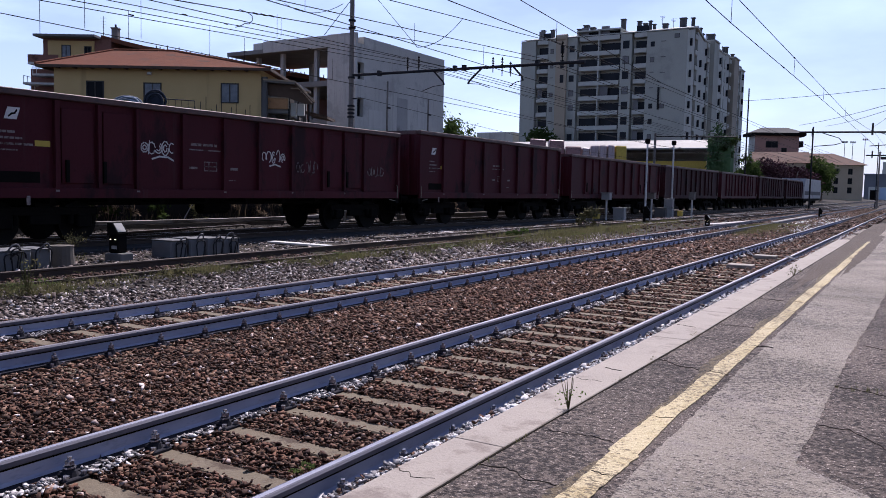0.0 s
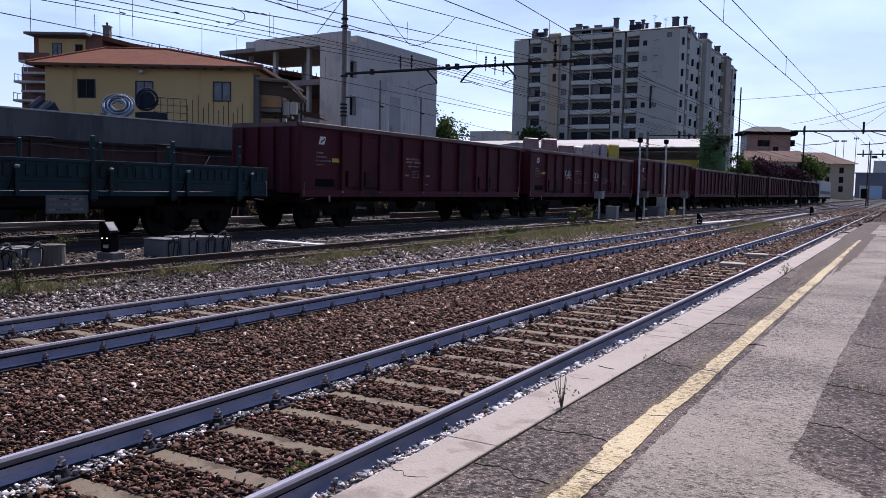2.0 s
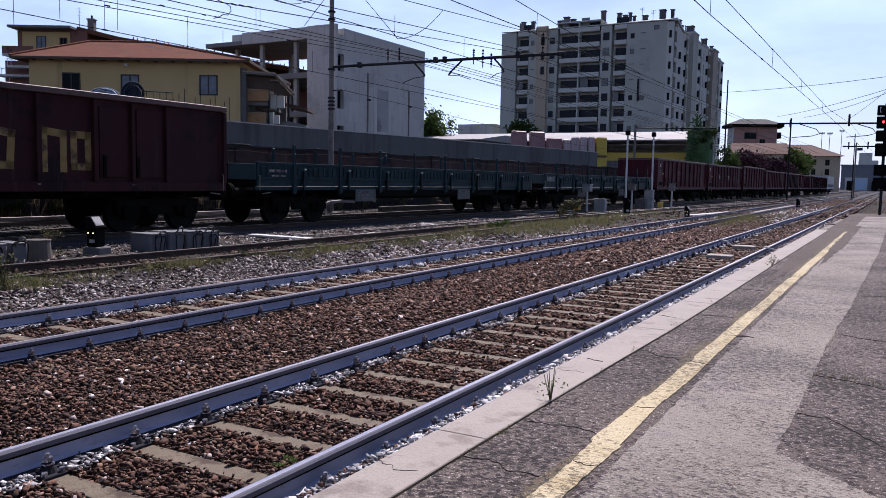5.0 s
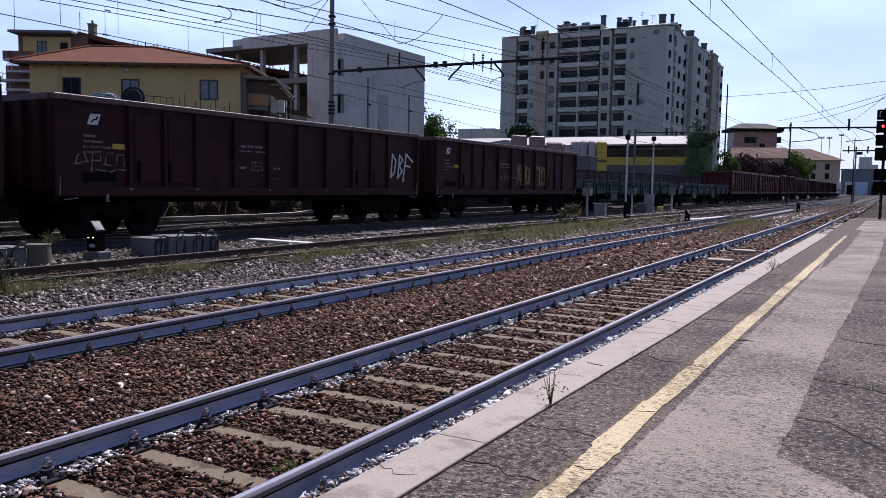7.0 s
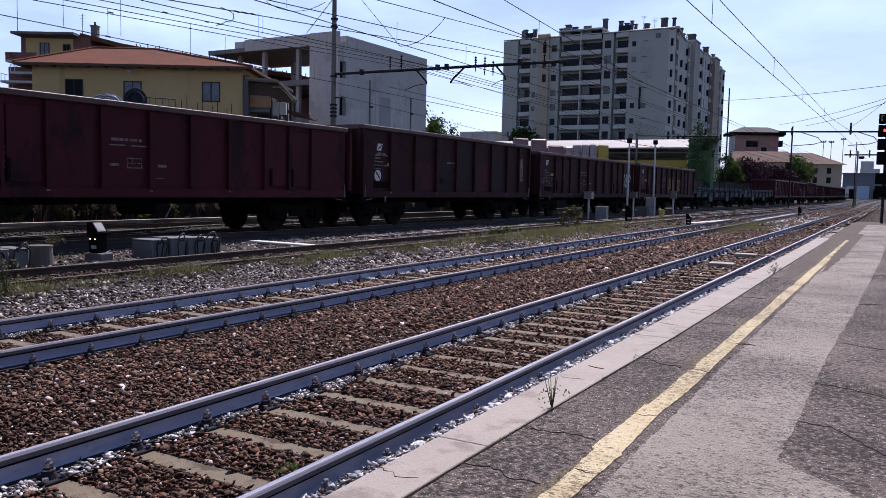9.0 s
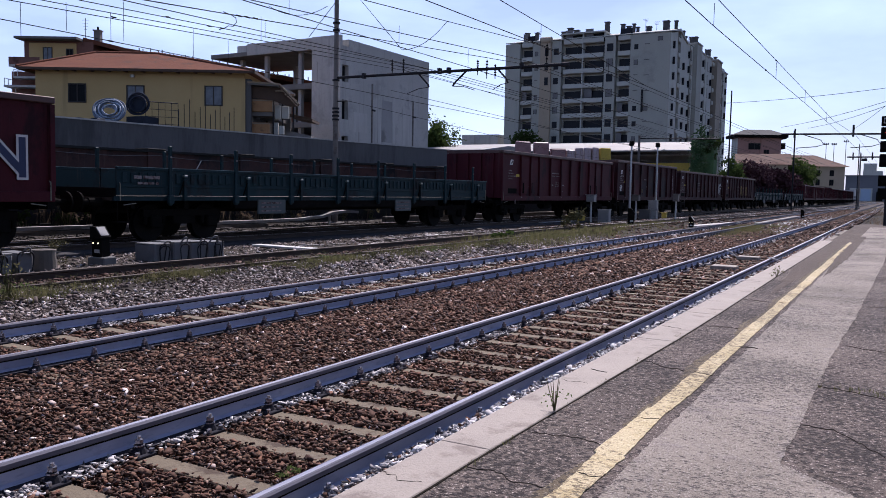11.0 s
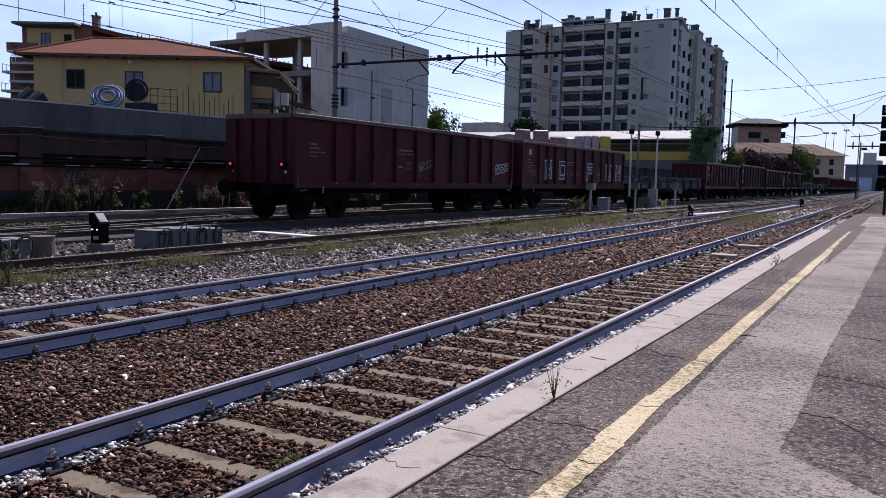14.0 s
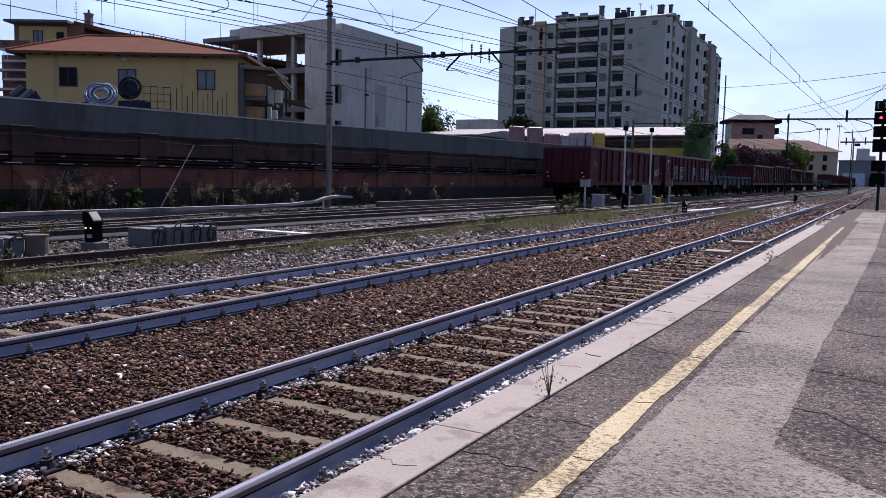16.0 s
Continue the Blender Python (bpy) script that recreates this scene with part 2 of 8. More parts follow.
M_YELLOW = aggregate("worn_yellow_paint", (0.4802, 0.3978, 0.229), (0.5586, 0.4754, 0.3038), (0.6468, 0.5724, 0.3926), (0.147, 0.1164, 0.07478), (0.392, 0.3105, 0.1589), 1.6, 80.0, bump=0.010, pale_at=0.61, pits=0.645, pit_scale=34.0, streak=(0.8, 1.1, 1), dark_at=0.585)
M_YELLOW_DIRT = aggregate("brown_dirt_on_asphalt", (0.10, 0.075, 0.045), (0.13, 0.10, 0.06), (0.3, 0.26, 0.2), (0.03, 0.024, 0.02), (0.08, 0.065, 0.05), 1.6, 88.0, bump=0.010, pale_at=0.6, pits=0.73)
M_CRACK = mat("crack_fill", (0.034, 0.028, 0.024), (0.05, 0.042, 0.036), 8.0, 0.95, spec=0.05)
M_JOINT_DIRT = mat("joint_dirt", (0.014, 0.012, 0.010), (0.03, 0.026, 0.018), 6.0, 0.95, spot=(0.05, 0.05, 0.025), spot_at=0.64, spot_scale=2.0, spec=0.05)
M_CONC = mat("site_concrete", (0.41, 0.395, 0.365), (0.52, 0.503, 0.468), 0.16, 0.9, bump=0.01, fine=8.0, spot=(0.345, 0.333, 0.312), spot_at=0.54, spot_scale=0.35, streak=(0.30, 0.288, 0.268), streak_at=0.53, streak_scale=0.9)
M_CONCWALL = mat("cast_concrete_wall", (0.09395, 0.09342, 0.09467), (0.1259, 0.1237, 0.1213), 0.5, 0.9, bump=0.006, fine=12.0, spot=(0.06577, 0.06409, 0.0648), spot_at=0.54, spot_scale=0.35, stretch=(1, 1, 0.25), streak=(0.06389, 0.06231, 0.06148), streak_at=0.52, streak_scale=1.3)
M_BRICKWALL = mat("old_brick_wall", (0.02362, 0.01352, 0.0135), (0.08364, 0.03381, 0.027), 0.7, 0.92, bump=0.01, fine=14.0, spot=(0.008856, 0.007245, 0.0081), spot_at=0.53, spot_scale=0.8, streak=(0.09348, 0.0541, 0.04752), streak_at=0.58, streak_scale=1.8)
# mossy, and darkened: dim light behind the train is put into the colour
M_WALLBASE = mat("mossy_dim_wall_base", (0.0108, 0.01038, 0.00972), (0.01728, 0.0162, 0.01404), 1.0, 0.95, bump=0.01, spot=(0.00756, 0.01296, 0.004752), spot_at=0.55, spot_scale=0.6)
M_WHITEWASH = mat("flaking_whitewash", (0.42, 0.39, 0.37), (0.55, 0.52, 0.5), 2.0, 0.9)
M_HOUSE = mat("yellow_render", (0.484, 0.3404, 0.1436), (0.528, 0.3778, 0.1723), 0.4, 0.9, bump=0.003, streak=(0.3784, 0.274, 0.1231), streak_at=0.58, streak_scale=0.9)
M_TILE = mat("terracotta_tile", (0.1281, 0.04983, 0.03139), (0.1634, 0.06785, 0.04185), 1.0, 0.95, spec=0.08, bump=0.02, fine=5.0, spot=(0.08835, 0.05301, 0.04069), spot_at=0.55, spot_scale=0.7)
M_TIMBER = mat("dark_timber", (0.06, 0.035, 0.022), (0.09, 0.055, 0.035), 3.0, 0.8)
M_GLASS = mat("dark_window", (0.006, 0.007, 0.009), (0.012, 0.014, 0.018), 1.0, 0.35, spec=0.06)
M_FRAME = plain("dark_frame", (0.03, 0.027, 0.025), 0.7)
M_APT = mat("grey_beige_render", (0.3323, 0.334, 0.2899), (0.3848, 0.3877, 0.3371), 0.12, 0.9, spot=(0.2973, 0.3023, 0.2652), spot_at=0.56, spot_scale=0.15, streak=(0.2915, 0.295, 0.2562), streak_at=0.6, streak_scale=0.5)
M_APT_OCHRE = mat("ochre_render", (0.3496, 0.288, 0.208), (0.38, 0.32, 0.2392), 0.2, 0.9)
M_APT_BAND = mat("pale_parapet", (0.399, 0.4033, 0.3672), (0.4725, 0.4796, 0.4335), 0.4, 0.85)
M_BRICKBLD = mat("red_brick_block", (0.1625, 0.075, 0.0575), (0.2125, 0.1, 0.0775), 0.5, 0.9, spot=(0.0875, 0.04, 0.03125), spot_at=0.55, spot_scale=0.5)
M_BEIGE = mat("beige_render", (0.40, 0.325, 0.23), (0.45, 0.37, 0.27), 0.4, 0.9)
M_WHITE = mat("white_sheet_metal", (0.56, 0.555, 0.55), (0.64, 0.635, 0.625), 0.5, 0.6, spot=(0.45, 0.44, 0.43), spot_at=0.56, spot_scale=0.6)
M_SHEDROOF = mat("grey_white_roof_sheet", (0.2064, 0.2021, 0.1978), (0.2752, 0.2666, 0.258), 0.4, 0.7, spot=(0.172, 0.1548, 0.1419), spot_at=0.55, spot_scale=0.5, stretch=(1, 0.3, 1))
M_GREYMET = mat("galvanised_steel", (0.42, 0.42, 0.42), (0.52, 0.52, 0.51), 2.0, 0.5, 0.3)
M_POLE = mat("grey_pole_paint", (0.135, 0.118, 0.104), (0.18, 0.16, 0.142), 1.5, 0.75, spot=(0.09, 0.07, 0.058), spot_at=0.53, spot_scale=1.5)
M_DARKMET = mat("dark_line_steel", (0.017, 0.017, 0.02), (0.032, 0.031, 0.034), 3.0, 0.75, 0.1, spec=0.15)
M_WIRE = mat("dark_copper_wire", (0.016, 0.016, 0.018), (0.024, 0.024, 0.026), 6.0, 0.8, spec=0.1)
M_WAGON = mat("oxide_red_paint", (0.05005, 0.008184, 0.01295), (0.07007, 0.01254, 0.01873), 0.5, 0.62, bump=0.002, fine=18.0, spot=(0.02377, 0.007848, 0.01123), spot_at=0.53, spot_scale=0.9, stretch=(1, 1, 0.5), spec=0.12, streak=(0.06256, 0.02466, 0.02808), streak_at=0.58, streak_scale=2.6)
M_WAGON2 = mat("brown_wagon_paint", (0.03078, 0.008688, 0.01131), (0.04446, 0.01263, 0.01517), 0.5, 0.66, bump=0.002, fine=18.0, spot=(0.01824, 0.007883, 0.009927), spot_at=0.53, spot_scale=0.9, spec=0.12, streak=(0.05244, 0.02628, 0.02621), streak_at=0.57, streak_scale=2.6)
M_WAGONTOP = mat("worn_top_rail", (0.07125, 0.0315, 0.02775), (0.09375, 0.0465, 0.04125), 1.2, 0.6, spot=(0.04125, 0.02025, 0.018), spot_at=0.52, spot_scale=3.0)
M_GREEN = mat("teal_wagon_paint", (0.007542, 0.02413, 0.02958), (0.01178, 0.03457, 0.04107), 0.6, 0.6, bump=0.002, fine=18.0, spot=(0.01145, 0.01441, 0.01561), spot_at=0.53, spot_scale=1.2, spec=0.15, streak=(0.02828, 0.03602, 0.03779), streak_at=0.58, streak_scale=4.0)
M_TEALEDGE = mat("pale_teal_edge", (0.10, 0.15, 0.15), (0.17, 0.21, 0.205), 1.5, 0.6, spot=(0.03, 0.05, 0.05), spot_at=0.53, spot_scale=2.0)
M_PANELGREY = mat("dusty_teal_grey_panel", (0.055, 0.072, 0.075), (0.085, 0.102, 0.104), 1.5, 0.7)
M_HANDLE = mat("chipped_pale_handle_paint", (0.15, 0.145, 0.1), (0.21, 0.2, 0.15), 8.0, 0.6, spot=(0.04, 0.03, 0.025), spot_at=0.55, spot_scale=6.0)
# near-black pair: grime, with the shade under the wagons put into the colour
M_UNDER = mat("grime_and_shade_black", (0.0055, 0.005, 0.005), (0.010, 0.009, 0.008), 3.0, 0.9, spec=0.05)
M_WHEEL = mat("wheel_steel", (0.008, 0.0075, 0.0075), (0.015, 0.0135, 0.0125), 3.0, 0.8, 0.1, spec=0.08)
M_PATCH = mat("dark_repaint", (0.01966, 0.01322, 0.01693), (0.0295, 0.0184, 0.02185), 0.8, 0.66, spot=(0.03714, 0.0161, 0.0142), spot_at=0.55, spot_scale=1.5, spec=0.12)
M_MARK = mat("worn_white_spray", (0.56, 0.54, 0.52), (0.64, 0.62, 0.6), 3.0, 0.8, spot=(0.12, 0.06, 0.055), spot_at=0.6, spot_scale=6.0)
M_MARK_DIM = mat("faded_lettering", (0.15, 0.115, 0.11), (0.27, 0.235, 0.225), 2.5, 0.85, spot=(0.04, 0.013, 0.012), spot_at=0.49, spot_scale=7.0)
M_MARK_SOFT = mat("rubbed_white_spray", (0.28, 0.28, 0.27), (0.38, 0.38, 0.37), 3.0, 0.85, spot=(0.04, 0.06, 0.06), spot_at=0.55, spot_scale=7.0)
M_MARK_Y = plain("yellow_plate_paint", (0.55, 0.4, 0.06), 0.7)
M_MARK_BLUE = plain("blue_spray_paint", (0.016, 0.027, 0.085), 0.6)
M_LEAF = mat("foliage", (0.035, 0.06, 0.017), (0.065, 0.095, 0.028), 1.5, 0.9, spec=0.08)
M_DRYGRASS = mat("dry_grass", (0.18, 0.1584, 0.0828), (0.108, 0.1188, 0.0504), 2.0, 0.85, spec=0.1)
for _m in (M_LEAF, M_DRYGRASS):
    translucent(_m)
M_BLOCK = mat("cast_concrete_block", (0.112, 0.109, 0.106), (0.151, 0.146, 0.14), 2.5, 0.9, bump=0.004)
M_BLOCKGREY = mat("blue_grey_cast_block", (0.1148, 0.1188, 0.1269), (0.1688, 0.1715, 0.1782), 2.5, 0.9, bump=0.004, spot=(0.2565, 0.2497, 0.243), spot_at=0.6, spot_scale=3.0)
M_STUMP = mat("weathered_stump_concrete", (0.09, 0.078, 0.066), (0.13, 0.115, 0.1), 3.0, 0.9, bump=0.006)
M_WHITESTONE = mat("white_stone", (0.6, 0.58, 0.58), (0.78, 0.76, 0.75), 12.0, 0.85, bump=0.008, fine=40.0, spot=(0.4, 0.37, 0.36), spot_at=0.58, spot_scale=9.0)
M_BRICKRED = mat("bare_red_brick", (0.09, 0.03, 0.02), (0.165, 0.06, 0.036), 1.3, 0.92, bump=0.012, fine=11.0, spot=(0.03, 0.018, 0.014), spot_at=0.52, spot_scale=0.8, streak=(0.05, 0.026, 0.018), streak_at=0.54, streak_scale=1.6)
M_APT_PALE = mat("pale_side_render", (0.424, 0.4345, 0.3914), (0.4876, 0.495, 0.4481), 0.15, 0.9, streak=(0.3498, 0.352, 0.309), streak_at=0.56, streak_scale=0.5)
M_IVY = mat("ivy_cover", (0.05335, 0.1156, 0.05335), (0.1156, 0.1867, 0.08003), 0.8, 0.9, spot=(0.2668, 0.2001, 0.1334), spot_at=0.6, spot_scale=0.7, spec=0.1)
M_DUCT = mat("dusty_duct_concrete", (0.244, 0.2318, 0.2196), (0.3538, 0.3355, 0.3172), 1.5, 0.9, spot=(0.1098, 0.0915, 0.0793), spot_at=0.54, spot_scale=1.2, stretch=(1, 0.3, 1))
M_CABINET = mat("grey_cabinet_paint", (0.25, 0.25, 0.25), (0.32, 0.32, 0.31), 2.0, 0.7, spot=(0.11, 0.105, 0.1), spot_at=0.56, spot_scale=2.5)
M_SHUTTER = mat("orange_shuttering_board", (0.32, 0.168, 0.072), (0.432, 0.24, 0.112), 1.5, 0.85, spot=(0.16, 0.096, 0.056), spot_at=0.56, spot_scale=1.2)
# darker than the outer concrete: indoor shade is put into this colour
M_DARKCONC = mat("shade_dark_concrete", (0.14, 0.1344, 0.1288), (0.203, 0.196, 0.1876), 0.8, 0.95)
M_STRAW = mat("straw_weed", (0.1445, 0.105, 0.072), (0.204, 0.16, 0.114), 2.0, 0.9, spec=0.1)
M_APTGLASS = mat("balcony_shade_glass", (0.007, 0.009, 0.014), (0.018, 0.022, 0.032), 0.3, 0.35, spec=0.12)
M_TAIL_LIGHT = plain("red_tail_lens", (0.75, 0.06, 0.06), 0.3, glow=0.55)
M_MORTAR = mat("smeared_mortar", (0.46, 0.443, 0.41), (0.54, 0.522, 0.487), 0.4, 0.9, streak=(0.38, 0.366, 0.34), streak_at=0.55, streak_scale=0.8)
# for the open frame's columns, with their inner shade put into the colour
M_FRAMECONC = mat("raw_frame_concrete", (0.272, 0.2656, 0.256), (0.368, 0.36, 0.3472), 0.3, 0.9, spot=(0.192, 0.1872, 0.1792), spot_at=0.54, spot_scale=0.4)
M_TILE_OLD = mat("weathered_roof_tile", (0.08736, 0.042, 0.02992), (0.114, 0.05712, 0.04048), 0.4, 0.9, spot=(0.0456, 0.0294, 0.02464), spot_at=0.55, spot_scale=0.3)
M_STONE_BLACK = island("blackish_ballast", [(0.0, (0.01, 0.009, 0.009)), (0.5, (0.024, 0.02, 0.018)), (0.9, (0.05, 0.043, 0.04)), (1.0, (0.12, 0.11, 0.105))])
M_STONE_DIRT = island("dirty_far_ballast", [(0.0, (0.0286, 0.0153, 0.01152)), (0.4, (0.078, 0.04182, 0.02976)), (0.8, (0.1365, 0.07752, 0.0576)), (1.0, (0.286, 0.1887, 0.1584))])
M_WEEDLEAF = mat("young_weed_leaf", (0.10, 0.15, 0.045), (0.15, 0.19, 0.065), 3.0, 0.8, spec=0.1)
for _m in (M_STRAW, M_WEEDLEAF):
    translucent(_m)
M_FARWALL = mat("far_blue_grey_wall", (0.12, 0.13, 0.15), (0.155, 0.165, 0.185), 0.1, 0.9)
M_PATH = mat("dusty_concrete_path", (0.04, 0.04, 0.044), (0.06, 0.059, 0.063), 1.2, 0.9, spec=0.15, bump=0.004, spot=(0.06, 0.056, 0.054), spot_at=0.55, spot_scale=1.0)
M_OCHRE_SPRAY = mat("faded_ochre_spray", (0.21, 0.135, 0.04), (0.28, 0.19, 0.06), 3.0, 0.8, spot=(0.06, 0.03, 0.02), spot_at=0.52, spot_scale=2.5)
M_RED_LIGHT = plain("red_signal_light", (0.9, 0.03, 0.03), 0.3, glow=4.0)
M_LAMP_WHITE = plain("white_signal_light", (1.0, 0.86, 0.5), 0.3, glow=1.3)
M_LOCO = mat("dusty_grey_paint", (0.30, 0.30, 0.31), (0.38, 0.38, 0.38), 0.8, 0.6, spot=(0.2, 0.19, 0.18), spot_at=0.55, spot_scale=1.0)


# ------------------------------------------------------------------ mesh helpers
def link(name, bm, material, parent=None, label="", smooth=False):
    me = bpy.data.meshes.new(name)
    bm.to_mesh(me)
    bm.free()
    if smooth:
        for f in me.polygons:
            f.use_smooth = True
    me.materials.append(material)
    ob = new(name, me)
    if parent:
        ob.parent = parent
    if label:
        ob["label"] = label
    return ob


def part(name, bm, material, parent, label="", smooth=False):
    return link(name, bm, material, parent, label, smooth)


def share(ob, name, m, parent=None):
    """Another object on the same mesh."""
    o = new(name, ob.data)
    o.parent = parent if parent else ob.parent
    o.matrix_basis = m
    return o


def thing(name, label, category, group="", kind="", at=None):
    e = new(name)
    e.empty_display_size = 0.2
    if at is not None:
        e.matrix_basis = at
    return tagged(e, label, category, group, kind)


def box(bm, x0, x1, y0, y1, z0, z1, bevel=0.0, m=None):
    g = bmesh.ops.create_cube(bm, size=1.0)
    vs = g["verts"]
    for v in vs:
        v.co = Vector((x0 + (v.co.x + 0.5) * (x1 - x0), y0 + (v.co.y + 0.5) * (y1 - y0), z0 + (v.co.z + 0.5) * (z1 - z0)))
    if bevel:
        es = list({e for v in vs for e in v.link_edges})
        r = bmesh.ops.bevel(bm, geom=es, offset=bevel, segments=1, affect="EDGES")
        vs = list({v for f in r["faces"] for v in f.verts} | {v for v in vs if v.is_valid})
    if m is not None:
        bmesh.ops.transform(bm, matrix=m, verts=vs)
    return bm


def cube(*a, bevel=0.0, m=None):
    return box(bmesh.new(), *a, bevel=bevel, m=m)


def rod(bm, a, b, r, seg=8, r2=None):
    a, b = Vector(a), Vector(b)
    d = b - a
    m = Matrix.Translation((a + b) / 2) @ d.to_track_quat("Z", "Y").to_matrix().to_4x4()
    bmesh.ops.create_cone(bm, cap_ends=True, segments=seg, radius1=r, radius2=r if r2 is None else r2, depth=d.length, matrix=m)
    return bm


def cyl(a, b, r, seg=10, r2=None):
    return rod(bmesh.new(), a, b, r, seg, r2)


def prism(profile, y0, y1, axis="y"):
    """Profile of (u, w) points, extruded along y (or along x)."""
    bm = bmesh.new()
    rings = []
    for s in (y0, y1):
        rings.append([bm.verts.new((u, s, w) if axis == "y" else (s, u, w)) for u, w in profile])
    n = len(profile)
    for i in range(n):
        bm.faces.new((rings[0][i], rings[0][(i + 1) % n], rings[1][(i + 1) % n], rings[1][i]))
    bm.faces.new(rings[0][::-1])
    bm.faces.new(rings[1])
    bmesh.ops.recalc_face_normals(bm, faces=bm.faces)
    return bm


def tube(name, points, radius, material, parent=None, label="", category="", kind="", group=""):
    cu = bpy.data.curves.new(name, "CURVE")
    cu.dimensions, cu.bevel_depth, cu.bevel_resolution = "3D", radius, 1
    sp = cu.splines.new("POLY")
    sp.points.add(len(points) - 1)
    for q, c in zip(sp.points, points):
        q.co = (*c, 1.0)
    cu.materials.append(material)
    ob = new(name, cu)
    if parent:
        ob.parent = parent
    return tagged(ob, label, category, group, kind)


def raw(name, verts, faces, material, smooth=False):
    """A mesh from numpy arrays: verts (n, 3), faces (m, k)."""
    me = bpy.data.meshes.new(name)
    k = faces.shape[1]
    me.vertices.add(len(verts))
    me.vertices.foreach_set("co", np.ascontiguousarray(verts, dtype=np.float32).ravel())
    me.loops.add(faces.size)
    me.loops.foreach_set("vertex_index", np.ascontiguousarray(faces, dtype=np.int32).ravel())
    me.polygons.add(len(faces))
    me.polygons.foreach_set("loop_start", np.arange(0, faces.size, k, dtype=np.int32))
    me.polygons.foreach_set("loop_total", np.full(len(faces), k, dtype=np.int32))
    if smooth:
        me.polygons.foreach_set("use_smooth", np.ones(len(faces), dtype=bool))
    me.update(calc_edges=True)
    me.materials.append(material)
    return new(name, me)

# ------------------------------------------------------------------ ground
AL = 0.028          # the yard lines lean towards the main line by this much per metre


def ground_z(x):
    return float(np.interp(x, [-40, -22.5, -20.5, -18.5, -16.2, -14.5, -13.2, -12.85, -12, -11.4, -11.12, -10.6, -10.0, -9.3, 0], [0.30, 0.25, 0.12, -0.06, -0.07, -0.075, -0.085, -0.15, -0.19, -0.17, -0.075, -0.09, -0.2, -0.25, -0.26]))


def build_ground():
    xs = [-2500, -400, -120, -60, -40] + list(np.arange(-32, -9, 0.5)) + list(np.arange(-9, -1.4, 0.5)) + [0, 20, 120, 400, 2500]
    ys = [-400, -60, -20] + list(np.arange(-6, 60, 1.0)) + [70, 90, 120, 160, 220, 320, 500, 900, 3000]
    rng = np.random.default_rng(3)
    v = np.array([(x, y, ground_z(x) + (rng.uniform(-0.025, 0.025) if -32 < x < -9.5 and y < 60 else 0)) for y in ys for x in xs])
    n = len(xs)
    f = np.array([(j * n + i, j * n + i + 1, (j + 1) * n + i + 1, (j + 1) * n + i) for j in range(len(ys) - 1) for i in range(n - 1)])
    tagged(raw("ground", v, f, M_GROUND), "brown yard soil with gravel and sparse weeds", "ground", kind="structure")


build_ground()
tagged(link("ballast_bed", cube(-9.35, -1.96, -12, 420, -0.3, -0.225), M_BALLAST_BED), "near-black brown ballast bed, shade between the stones in its colour", "ballast", kind="structure")

OCTA = (np.array([(1, 0, 0), (-1, 0, 0), (0, 1, 0), (0, -1, 0), (0, 0, 1), (0, 0, -1)], float),
        np.array([(0, 2, 4), (2, 1, 4), (1, 3, 4), (3, 0, 4), (2, 0, 5), (1, 2, 5), (3, 1, 5), (0, 3, 5)]))


def stones(name, pts, size, material, seed, label, base="ico", category="ballast", jitter=0.12):
    """Loose crushed stones at the points (n, 3): angular blocks with broken faces, each of its own shape."""
    rng = np.random.default_rng(seed)
    n, k = len(pts), 8
    if base == "ico":
        bv, bf = BLOCKS[rng.integers(0, len(BLOCKS), n)], BLOCK_FACES
    else:
        bv, bf, k = OCTA[0][None], OCTA[1], 6
    s = size * np.clip(rng.lognormal(-0.12, 0.36, (n, 1)), 0.42, 1.8) * np.column_stack([rng.uniform(1.0, 1.7, n), rng.uniform(0.68, 1.05, n), rng.uniform(0.3, 0.58, n)])
    v = (bv + rng.normal(0, jitter, (n, k, 3))) * s[:, None]
    a, b, c = rng.uniform(0, 6.283, n), rng.normal(0, 0.4, n), rng.normal(0, 0.36, n)
    ca, sa, cb, sb, cc, sc_ = [q[:, None] for q in (np.cos(a), np.sin(a), np.cos(b), np.sin(b), np.cos(c), np.sin(c))]
    x, y, z = v[..., 0], v[..., 1], v[..., 2]
    y, z = y * cb - z * sb, y * sb + z * cb
    x, z = x * cc + z * sc_, -x * sc_ + z * cc
    x, y = x * ca - y * sa, x * sa + y * ca
    v = np.stack([x, y, z], -1) + pts[:, None]
    f = bf[None] + (np.arange(n) * k)[:, None, None]
    return tagged(raw(name, v.reshape(-1, 3), f.reshape(-1, 3), material), label, category, kind="stuff")


_cube = np.array([(x, y, z) for z in (-0.62, 0.62) for y in (-0.72, 0.72) for x in (-0.78, 0.78)])
BLOCKS = _cube[None] + np.random.default_rng(2).normal(0, 0.2, (9, 8, 3))
BLOCKS[::2, 4:, :2] *= 0.6          # wedge-topped
BLOCKS[1::3, 5] *= 0.35             # one corner knocked off
BLOCK_FACES = np.array([(0, 2, 1), (1, 2, 3), (4, 5, 6), (5, 7, 6), (0, 1, 4), (1, 5, 4), (2, 6, 3), (3, 6, 7), (0, 4, 2), (2, 4, 6), (1, 3, 5), (3, 7, 5)])

T1, T2 = -3.445, -7.565
SLEEPER_Y1, SLEEPER_Y2 = 2.77 - 0.6 * 20, 5.0 - 0.6 * 20


